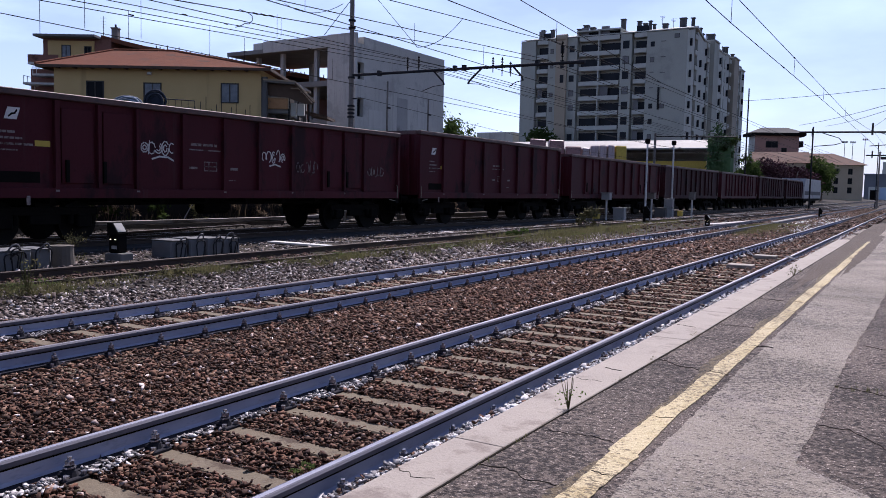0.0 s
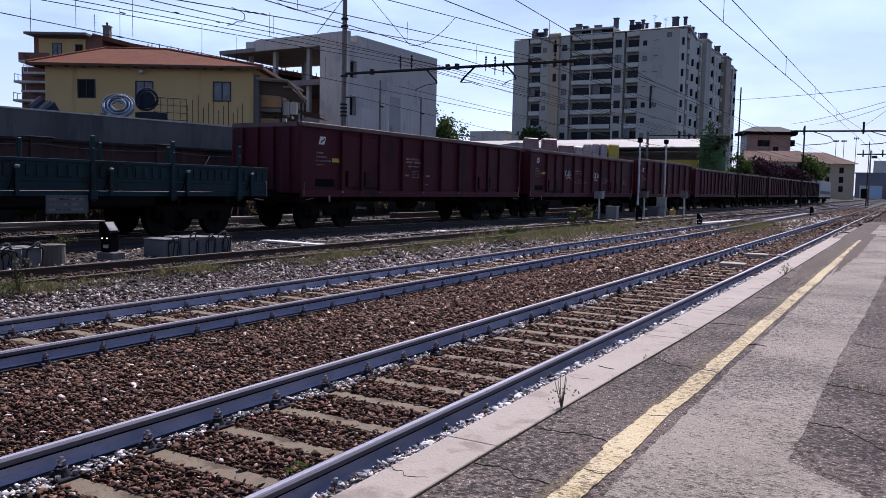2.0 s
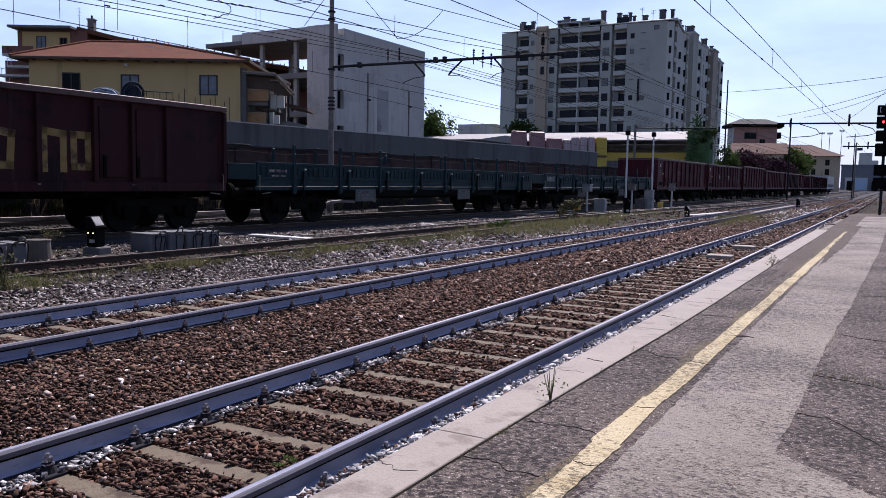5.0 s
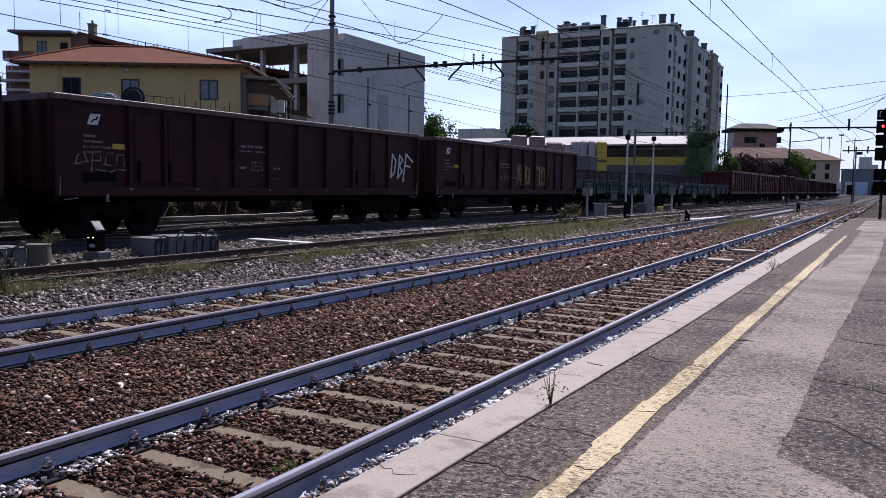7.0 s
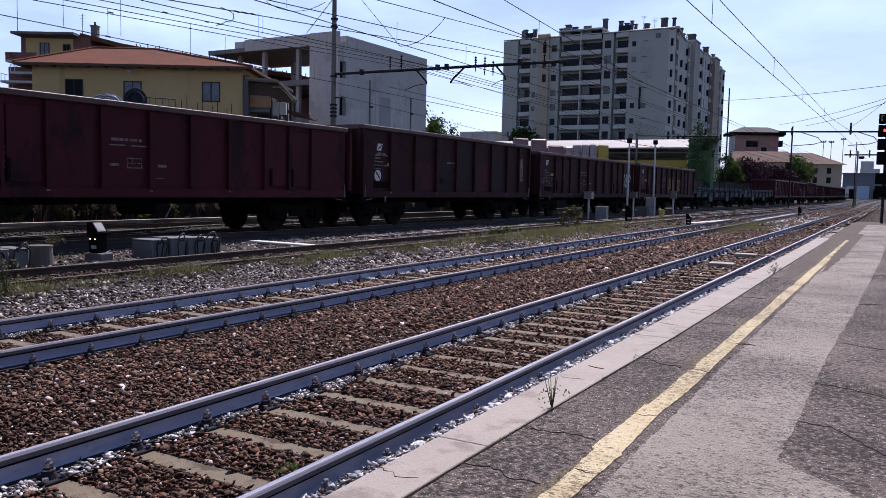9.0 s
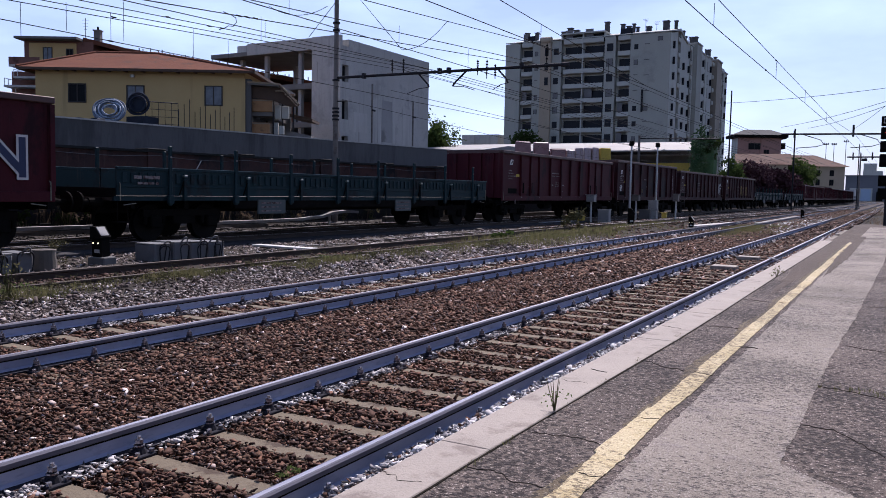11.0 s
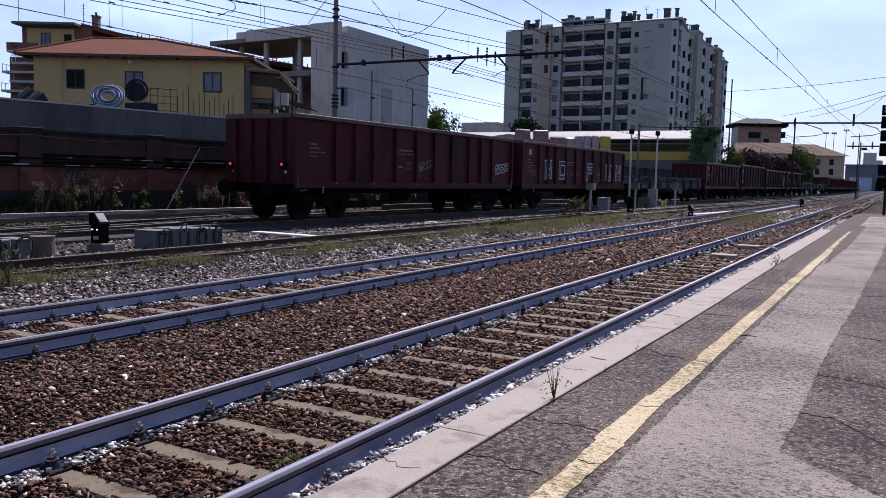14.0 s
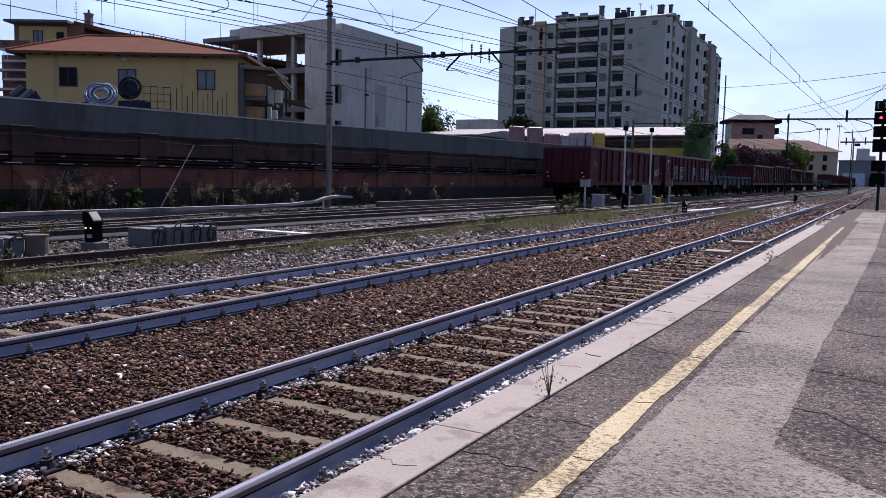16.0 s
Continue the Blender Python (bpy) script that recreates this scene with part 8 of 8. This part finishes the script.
# ------------------------------------------------------------------ litter of the yard
def yard_litter():
    # pale cable duct that ends in a raised bend, behind the train's track
    d = thing("cable_duct", "long pale cable duct that rises to a bent end", "cable duct")
    pts = [(-20.6 + AL * y, y, 0.30) for y in np.arange(-6, 22, 2.0)] + [(-20.0, 22, 0.30), (-19.95, 24, 0.33), (-19.9, 25.2, 0.41), (-19.88, 25.9, 0.55), (-19.86, 26.7, 0.6), (-19.84, 27.5, 0.56)]
    bm = bmesh.new()
    rings = []
    for x, y, z in pts:
        rings.append([bm.verts.new((x + a, y, z + b)) for a, b in ((-0.12, -0.07), (0.12, -0.07), (0.12, 0.03), (-0.12, 0.03))])
    for a, b in zip(rings, rings[1:]):
        for i in range(4):
            bm.faces.new((a[i], a[(i + 1) % 4], b[(i + 1) % 4], b[i]))
    bm.faces.new(rings[0]); bm.faces.new(rings[-1])
    bmesh.ops.recalc_face_normals(bm, faces=bm.faces)
    part("duct", bm, M_DUCT, d)
    part("board", skew(cube(-20.55, -20.45, -6, 22, -0.1, 0.2)), M_WOOD_SLEEPER, d, "dark side board")
    part("end_post", cyl((-19.88, 25.7, -0.1), (-19.88, 25.7, 0.47), 0.05, 8), M_GREYMET, d)
    e = thing("cable_duct", "long weathered cable duct with a concrete lid behind the train", "cable duct")
    part("duct", skew(cube(-20.72, -20.5, 29.5, 60, -0.1, 0.26)), M_WOOD_SLEEPER, e)
    part("duct_lid", skew(cube(-20.75, -20.47, 29.5, 60, 0.263, 0.30)), M_STUMP, e)
    b = thing("plank", "white painted board lying across the siding", "board", at=pose(-13.75, 15.9, -0.04, 0, 0, -2))
    part("board", cube(-1.0, 1.0, -0.16, 0.16, 0, 0.05, bevel=0.008), M_WHITE, b)
    b = thing("plank", "white painted board lying beside the train's track", "board", at=pose(-15.1, 24.6, -0.1, 0, 0, 8))
    part("board", cube(-0.9, 0.9, -0.2, 0.2, 0, 0.05, bevel=0.008), M_WHITE, b)
    b = thing("plank", "long pale board lying along the second track", "board", at=pose(-8.85, 46.6, -0.12, 0, 0, -5.4))
    part("board", cube(-0.25, 0.25, -4.2, 4.2, 0, 0.07, bevel=0.01), M_WHITEWASH, b)
    b = thing("plank", "long pale timber laid inside the second track", "board", at=pose(-7.18, 60.5, -0.12, 0, 0, 0.2))
    part("board", cube(-0.13, 0.13, -11.0, 11.0, 0, 0.1, bevel=0.012), M_DUCT, b)
    b = thing("plank", "long pale concrete beam lying beside the train's track", "beam", at=pose(-15.4, 39.2, -0.14, 0, 0, -5))
    part("beam", cube(-0.14, 0.14, -2.0, 2.0, 0, 0.16, bevel=0.012), M_WHITEWASH, b)
    for x, y, w in ((-3.46, 19.45, 0.56), (-3.46, 22.9, 0.56)):
        p = thing("crossing_plate", "pale plate lying between the rails", "plate", "plates between the rails", at=pose(x, y, -0.185))
        part("slab", cube(-w / 2, w / 2, -0.22, 0.22, 0, 0.09, bevel=0.012), M_COPING, p)
    for x, y in ((-4.05, 23.2), (-2.62, 21.2)):
        k = thing("rail_bracket", "pale bent steel bracket hooked on the rail", "bracket", "brackets on the rails", at=pose(x, y, -0.02))
        part("bar", cyl((-0.1, 0.05, 0.03), (0.12, -0.1, 0.0), 0.018, 6), M_WHITEWASH, k)
        part("leg", cyl((0.12, -0.1, 0.0), (0.3, -0.22, -0.14), 0.018, 6), M_WHITEWASH, k)
        part("clamp", cube(-0.13, -0.02, 0.0, 0.16, 0.025, 0.05, bevel=0.005), M_WHITEWASH, k)
    l = thing("leaning_pole", "pale thin pole leaning against the brick wall", "pole")
    part("pole", cyl((-20.9, 18.3, 0.15), (-21.35, 20.3, 2.4), 0.016, 8), M_WHITEWASH, l)
    # path of concrete slabs along the near side of the train's track
    pth = thing("slab_path", "dusty grey concrete slab path beside the train's track", "path", kind="structure")
    first = None
    for k in range(52):
        y = -4 + k * 0.9
        m = pose(-16.175 + AL * y, y, 0, 0, 0, -1.6)
        if first is None:
            first = part("slab", cube(-0.395, 0.395, -0.44, 0.44, -0.25, 0.0, bevel=0.012), M_PATH, pth)
            first.matrix_basis = m
        else:
            share(first, "slab", m, pth)
    # dark boards and rods that lie along the siding
    rng = random.Random(12)
    for i in range(16):
        x, y = rng.uniform(-15.6, -13.2), rng.uniform(16, 44)
        s = thing("scrap_timber", "weathered timber lying in the yard gravel", "timber", "scrap in the yard", at=pose(x, y, -0.15, 0, 0, rng.uniform(-25, 25)))
        part("balk", cube(-0.1, 0.1, -rng.uniform(0.4, 1.4), 0.6, 0, rng.uniform(0.06, 0.16), bevel=0.01), rng.choice([M_WOOD_SLEEPER, M_BLOCK, M_WHITEWASH]), s)
    # building yard behind the concrete wall
    c = thing("hose_coil", "large coil of pale blue plastic conduit leaning on the wall", "conduit coil")
    at = Matrix.Translation(COIL) @ pose(0, 0, 0, 0, 0, 29) @ pose(0, 0, 0, 52, 20, 0)
    rc = random.Random(5)
    for i in range(16):
        r, lay = 0.27 + 0.068 * (i % 6) + rc.uniform(-0.012, 0.012), -0.075 * (i // 6) + rc.uniform(-0.02, 0.02)
        off, ph = rc.uniform(-0.025, 0.025), rc.uniform(0, 6.28)
        pts = [at @ Vector((off + r * math.cos(a), r * math.sin(a), lay + 0.035 * math.sin(2 * a + ph))) for a in np.linspace(0, 6.283, 33)]
        tube("turn", pts, 0.033, M_CONDUIT if i % 6 in (0, 2, 4) else M_CONDUIT2, c)
    t = thing("dark_hose_coil", "upright coil of dark blue hose on a crate", "hose coil")
    at2 = Matrix.Translation(TANK) @ pose(0, 0, 0, 0, 0, 29) @ pose(0, 0, 0, 80, 0, 0)
    for i in range(8):
        r = 0.24 + 0.045 * (i % 6)
        tube("turn", [at2 @ Vector((r * math.cos(a), r * math.sin(a), 0.08 * (i % 3) + 0.03 * math.sin(2 * a + i))) for a in np.linspace(0, 6.283, 25)], 0.036, M_TANK, t)
    part("stand", cube(-28.1, -27.1, 22.6, 23.4, 3.2, 4.32), M_TANK, t, "dark crate under the coil")
    part("drum", cyl(at2 @ Vector((0, 0, -0.06)), at2 @ Vector((0, 0, 0.03)), 0.3, 24), M_TANK, t, "dark drum inside the coil")
    stack = thing("sheet_stack", "grey-blue corrugated sheets leaning in a slanted stack", "sheets")
    for k in range(5):
        part("sheet", cube(-0.02, 0.02, -0.3, 0.3, -0.95, 0.36 - 0.03 * (k % 3), bevel=0.008, m=pose(-26.95 + 0.02 * k, 17.6 + 0.12 * k, 3.95 - 0.035 * k, 38, 0, 8)), M_TANK if k % 3 == 1 else M_SHEETING, stack)
    rp = random.Random(31)
    for x, y, w, h in ((-26.9, 18.7, 0.55, 0.95), (-26.9, 19.5, 0.65, 1.0), (-26.9, 20.3, 0.55, 1.15), (-26.8, 22.6, 0.5, 0.95), (-26.7, 23.7, 0.6, 0.85)):
        s = thing("sheeting_pile", "crumpled pile of dark grey-blue sheeting on the building yard", "sheeting", "piles on the building yard", at=pose(x, y, 3.2, 0, 0, 65))
        bm = bmesh.new()
        bmesh.ops.create_icosphere(bm, subdivisions=3, radius=1.0)
        p1, p2 = rp.uniform(0, 6), rp.uniform(0, 6)
        for v in bm.verts:
            d = 1 + 0.16 * math.sin(5 * v.co.x + p1) * math.cos(4 * v.co.z + p2) + 0.1 * math.sin(9 * v.co.y + p2)
            v.co = Vector((v.co.x * w, v.co.y * w * 1.1, max(v.co.z, 0.0) * h * 0.75)) * d
        part("cover", bm, M_TANK if rp.random() < 0.5 else M_SHEETING, s)
    rail = thing("site_fence", "dark wire mesh panels and steel bars on the building yard", "fence")
    for i, (x, y) in enumerate([(-26.9 - 0.08 * k, 24.3 + 0.38 * k) for k in range(12)]):
        part("bar", cyl((x, y, 3.1), (x, y, 4.75 + 0.25 * (i % 3)), 0.016, 6), M_DARKMET, rail)
    for x0, y0, x1, y1 in ((-27.3, 22.9, -26.6, 24.0),):
        for k in range(6):
            f = k / 5
            part("mesh_bar", cyl((x0 + (x1 - x0) * f, y0 + (y1 - y0) * f, 3.2), (x0 + (x1 - x0) * f, y0 + (y1 - y0) * f, 4.95), 0.012, 5), M_DARKMET, rail)
        for zz in (3.75, 4.05, 4.35, 4.65):
            part("mesh_wire", cyl((x0, y0, zz), (x1, y1, zz), 0.012, 4), M_DARKMET, rail)
        part("mesh_top", cyl((x0, y0, 4.95), (x1, y1, 4.95), 0.025, 5), M_DARKMET, rail)
    # stacked pallets seen over the wall
    for x, y, w, zt, mt, lab in ((-31.0, 69.4, 0.78, 6.25, M_PALLET, "shrink-wrapped red brick pallets in a stack"), (-29.5, 70.2, 0.72, 6.2, M_PALLET, "shrink-wrapped red brick pallets in a stack"), (-28.1, 71.0, 0.75, 5.65, M_PALLET, "shrink-wrapped red brick pallets in a stack"),
                                 (-27.1, 71.5, 0.36, 5.5, M_PALLET2, "pale wrapped pallets in a stack"), (-26.4, 71.9, 0.36, 5.75, M_PALLET2, "pale wrapped pallets in a stack"), (-25.7, 72.3, 0.34, 5.8, M_PALLET2, "pale wrapped pallets in a stack"), (-25.05, 72.6, 0.32, 5.8, M_PALLET2, "pale wrapped pallets in a stack"),
                                 (-24.3, 73.1, 0.55, 5.75, M_MARK_Y, "yellow crates in a stack")):
        s = thing("pallet_stack", lab, "pallet stack", "stacks behind the wall", at=pose(x, y, 0.25, 0, 0, 29))
        h = zt - 0.25
        for k in range(3):
            ld = cube(-w * 0.95, w * 0.95, -0.6, 0.6, k * h / 3 + 0.1, (k + 1) * h / 3 - 0.03, bevel=0.09, m=pose(0, 0, 0, 0, 0, 5 * math.sin(7 * x + k)))
            for v in ld.verts:          # slumped under its wrapping
                v.co += 0.09 * noise.noise_vector(v.co * 1.6 + Vector((x * 3, k, 0))) if k == 2 else Vector()
            part("load", ld, mt, s)
            part("pallet", cube(-w * 0.95, w * 0.95, -0.6, 0.6, k * h / 3 - 0.03 + 0.003, k * h / 3 + 0.097), M_WOOD_SLEEPER, s)


COIL, TANK = Vector((-27.86, 21.58, 4.51)), Vector((-27.64, 22.88, 4.81))
M_CONDUIT = plain("pale_blue_conduit", (0.36, 0.42, 0.5), 0.75)
M_CONDUIT2 = plain("dusty_blue_conduit", (0.13, 0.165, 0.21), 0.8)
M_SHEETING = mat("grey_blue_sheeting", (0.06, 0.07, 0.095), (0.1, 0.115, 0.145), 3.0, 0.7, spec=0.2)
M_TANK = mat("blue_grey_plastic", (0.02, 0.026, 0.04), (0.035, 0.042, 0.058), 2.0, 0.8, spec=0.1)
M_PALLET = mat("wrapped_red_brick", (0.22, 0.10, 0.10), (0.30, 0.16, 0.165), 2.0, 0.4, spot=(0.36, 0.3, 0.31), spot_at=0.6, spot_scale=1.5)
M_PALLET2 = mat("wrapped_pale_load", (0.34, 0.26, 0.27), (0.44, 0.36, 0.37), 2.0, 0.4, streak=(0.22, 0.15, 0.15), streak_at=0.55, streak_scale=4.0)
yard_litter()


# ------------------------------------------------------------------ weeds
def blades(name, spots, height, spread, n, material, seed, label, parent=None, kind="stuff", thin=1.0):
    """Grass blades: tapered triangles in tufts round each spot."""
    rng = np.random.default_rng(seed)
    s = np.repeat(np.asarray(spots, float), n, axis=0)
    k = len(s)
    base = s + np.column_stack([rng.normal(0, spread, (k, 2)), np.zeros(k)])
    a = rng.uniform(0, 6.283, k)
    h = height * rng.uniform(0.3, 1.15, k)
    lean = h * rng.uniform(0.1, 0.7, k)
    tip = base + np.column_stack([np.cos(a) * lean, np.sin(a) * lean, h])
    mid = (base + tip) / 2 + np.column_stack([np.zeros((k, 2)), 0.12 * h])
    w = 0.0012 + h * 0.028 * thin * rng.uniform(0.6, 1.4, k)
    side = np.column_stack([-np.sin(a) * w, np.cos(a) * w, np.zeros(k)])
    v = np.stack([base - side, base + side, mid + side * 0.8, tip, mid - side * 0.8], 1).reshape(-1, 3)
    i = np.arange(k)[:, None] * 5
    f = np.concatenate([i, i + 1, i + 2, i + 4], 1)
    me = raw(name, v, f, material)
    t = raw(name + "_tips", v, np.concatenate([i + 4, i + 2, i + 3], 1), material)
    for o in (me, t):
        tagged(o, label, "weeds", kind=kind)
        if parent:
            o.parent = parent
    return me


def weeds():
    rng = np.random.default_rng(77)
    def line(n, x0, x1, y0, y1, z):
        return np.column_stack([rng.uniform(x0, x1, n), rng.uniform(y0, y1, n) ** 1.0, np.full(n, z)])
    def patches(m, n, x0, x1, y0, y1, sx, sy):
        """Tufts gathered in m patches, standing on the soil."""
        c = np.column_stack([rng.uniform(x0, x1, m), rng.uniform(y0, y1, m)])
        p = c[rng.integers(0, m, n)] + rng.normal(0, 1, (n, 2)) * (sx, sy)
        return np.column_stack([p, [ground_z(x) for x in p[:, 0]]])
    blades("siding_grass", patches(24, 800, -11.15, -10.5, 4.5, 17, 0.12, 0.3), 0.12, 0.1, 9, M_DRYGRASS, 1, "dry green grass along the siding rail")
    blades("siding_grass", patches(24, 560, -11.35, -10.4, 16, 36, 0.2, 0.55), 0.15, 0.14, 11, M_DRYGRASS, 2, "dry green grass along the siding rail")
    blades("siding_grass", patches(24, 560, -12.4, -10.0, 24, 46, 0.45, 1.3), 0.22, 0.22, 14, M_DRYGRASS, 3, "dry green grass along the siding rail")
    blades("yard_grass", line(110, -21.7, -21.0, 6, 46, 0.15), 0.35, 0.15, 10, M_STRAW, 4, "dry weeds along the foot of the brick wall")
    plume = np.concatenate([patches(3, 45, -21.6, -21.3, 20.0, 20.9, 0.1, 0.3), patches(4, 60, -21.6, -21.3, 21.5, 23.6, 0.1, 0.3), patches(9, 90, -21.72, -21.3, 25, 44, 0.1, 0.45), patches(4, 40, -21.6, -21.3, 13.5, 17.0, 0.1, 0.3)])
    plume[:, 2] = 0.12
    blades("wall_grass", plume[::6], 0.7, 0.2, 30, M_PLUME, 44, "tall pale dry grass at the brick wall's foot", thin=0.35)
    blades("track_grass", line(130, -6.3, -4.9, 32, 60, -0.24), 0.22, 0.25, 16, M_DRYGRASS, 5, "dry grass tufts between the main tracks")
    blades("track_grass", patches(14, 420, -7.1, -5.6, 36, 47, 0.3, 0.9), 0.26, 0.16, 16, M_DRYGRASS, 15, "dry grass over the rail of the second track")
    blades("track_grass", patches(10, 240, -7.1, -5.6, 36, 47, 0.3, 0.9), 0.2, 0.18, 14, M_OLIVE, 16, "olive weeds over the rail of the second track")
    blades("yard_grass", line(160, -16.0, -13.2, 6, 40, -0.12), 0.16, 0.12, 10, M_STRAW, 6, "dry weeds in the yard gravel")
    blades("track_grass", patches(30, 400, -6.5, 2.5, 60, 120, 0.8, 3.0), 0.25, 0.5, 14, M_STRAW, 7, "dry straw-coloured grass beyond the platform's end")
    blades("platform_grass", np.column_stack([np.full(46, -1.66) + rng.normal(0, 0.006, 46), rng.choice([2.4, 3.25, 3.6, 4.3, 5.1, 6.0, 7.3, 8.9, 11.6, 14.2], 46) + rng.normal(0, 0.06, 46), np.full(46, 0.262)]), 0.024, 0.008, 3, M_DRYGRASS, 8, "tiny grass tufts in the platform joint")
    blades("platform_grass", np.column_stack([rng.uniform(-0.4, 0.3, 30), 5.86 + rng.normal(0, 0.04, 30), np.full(30, 0.26)]), 0.035, 0.01, 4, M_DRYGRASS, 9, "tiny grass tufts in a crack of the asphalt")
    def plant(name, x, y, z, h, r, n, leaf, seed, label):
        p = thing(name, label, "weed")
        r2 = random.Random(seed)
        for k in range(7):
            a = r2.uniform(0, 6.28)
            bm = bmesh.new()
            rod(bm, (x, y, z), (x + math.cos(a) * r * r2.uniform(0.2, 1), y + math.sin(a) * r * r2.uniform(0.2, 1), z + h * r2.uniform(0.55, 1.05)), 0.0015 + 0.009 * h, 5, 0.0012)
            part("stem", bm, M_DRYGRASS, p)
        crown("leaves", (x, y, z + h * 0.5), (r, r, h * 0.5), n, leaf, M_WEEDLEAF if seed in (3, 17) else M_LEAF if seed in (11, 13, 15) else M_OLIVE if seed == 12 else (M_STRAW if seed >= 20 and seed % 4 else M_DRYGRASS), p, seed)
    plant("platform_weed", -1.668, 4.3, 0.255, 0.23, 0.075, 46, 0.0095, 3, "small straggly weed growing from the platform joint")
    plant("platform_weed", -1.62, 13.6, 0.25, 0.2, 0.1, 55, 0.016, 8, "small dry weed growing from the platform joint")
    plant("tall_weed", -14.1, 9.5, -0.15, 0.75, 0.35, 900, 0.017, 12, "bushy dry weed beside the concrete blocks")
    plant("tall_weed", -10.65, 6.6, -0.1, 0.75, 0.22, 110, 0.022, 10, "tall thin dry weed beside the siding rail")
    plant("tall_weed", -12.6, 33.8, -0.2, 1.15, 0.5, 420, 0.07, 12, "bushy dry weed by the relay boxes")
    plant("tall_weed", -21.4, 30.6, 0.1, 1.2, 0.7, 420, 0.08, 14, "dry reddish weed at the wall's foot")
    plant("tall_weed", -21.2, 17.5, 0.1, 0.9, 0.4, 260, 0.07, 13, "pale leafy weed at the wall's foot")
    plant("tall_weed", -11.6, 24.5, -0.2, 0.4, 0.35, 260, 0.06, 15, "low green weed in the siding")
    for k in range(12):
        y = 9 + k * 2.6 + rng.uniform(-1, 1)
        plant("tall_weed", -21.6 + AL * y, y, 0.12, rng.uniform(0.7, 1.3), 0.4, 170, 0.04, 20 + k, "dry reddish-green weed at the wall's foot")
    r3 = random.Random(8)
    for k in range(44):
        y = 4.6 + 23.5 * (k / 43) ** 1.25 + r3.uniform(-0.25, 0.25)
        x, rad = r3.choice([-11.05, -10.9, -10.75, -10.6, -11.5]) + r3.uniform(-0.12, 0.12), r3.uniform(0.16, 0.34)
        p = thing("low_weed", "low spreading olive weed in the siding gravel", "weed", "low weeds along the siding")
        z = ground_z(x)
        crown("leaves", (x, y, z + 0.05), (rad, rad * 1.6, 0.07), 260, 0.017, M_OLIVE if k % 7 else M_WEEDLEAF, p, 200 + k)
        crown("flower_spray", (x, y, z + 0.12), (rad * 0.8, rad * 1.3, 0.1), 60, 0.013, M_DRYGRASS, p, 300 + k, "thin yellowish flower spray")
    for k, y in enumerate((14.2, 14.9, 15.7, 19.9, 20.5, 22.6, 23.4, 24.0, 27.0, 29.5)):
        p = thing("dry_bush", "dry reddish bush at the brick wall's foot", "weed", "bushes at the wall")
        x = -21.55 + AL * y
        for j in range(6):
            part("stem", cyl((x, y, 0.1), (x + r3.uniform(0, 0.3), y + r3.uniform(-0.3, 0.3), r3.uniform(0.8, 1.25)), 0.009, 5, 0.003), M_STRAW, p)
        crown("seed_heads", (x + 0.1, y, 0.88), (0.22, 0.36, 0.34), 800, 0.012, M_STRAW, p, 400 + k)
    ivy = thing("ivy", "dark green ivy creeping over the wall's base", "ivy")
    crown("leaves", (-21.75 + AL * 15.3, 15.3, 0.62), (0.14, 0.75, 0.34), 420, 0.06, M_LEAF, ivy, 51)
    crown("trailing_leaves", (-21.75 + AL * 13.6, 13.6, 0.5), (0.12, 0.6, 0.25), 260, 0.05, M_LEAF, ivy, 52)
    plant("ballast_weed", -3.05, 3.62, -0.2, 0.07, 0.08, 70, 0.014, 17, "tiny green weed between the sleepers")


M_OLIVE = mat("olive_weed", (0.10, 0.094, 0.045), (0.15, 0.135, 0.065), 2.0, 0.9, spec=0.08)
M_PLUME = mat("pale_dry_plume", (0.0864, 0.0666, 0.045), (0.1224, 0.0954, 0.0648), 2.0, 0.9, spec=0.1)
translucent(M_PLUME)
weeds()


# ------------------------------------------------------------------ behind the camera
def sky_blocker_behind():
    # unseen roof, wall and columns, added to hold back sky light
    s = thing("sky_blocker", "unseen roof and wall added behind the viewpoint to block sky light", "canopy", kind="structure")
    part("roof", cube(-1.2, 9.0, -46, -7, 4.6, 5.0), M_UNDER, s)
    part("wall", cube(9.0, 9.5, -46, 8, -0.3, 6.5), M_BEIGE, s)
    for y in (-42, -34, -26, -18, -10):
        part("column", cyl((1.6, y, 0.2), (1.6, y, 4.6), 0.14, 12), M_DARKMET, s)


sky_blocker_behind()

build_ballast()
motions()
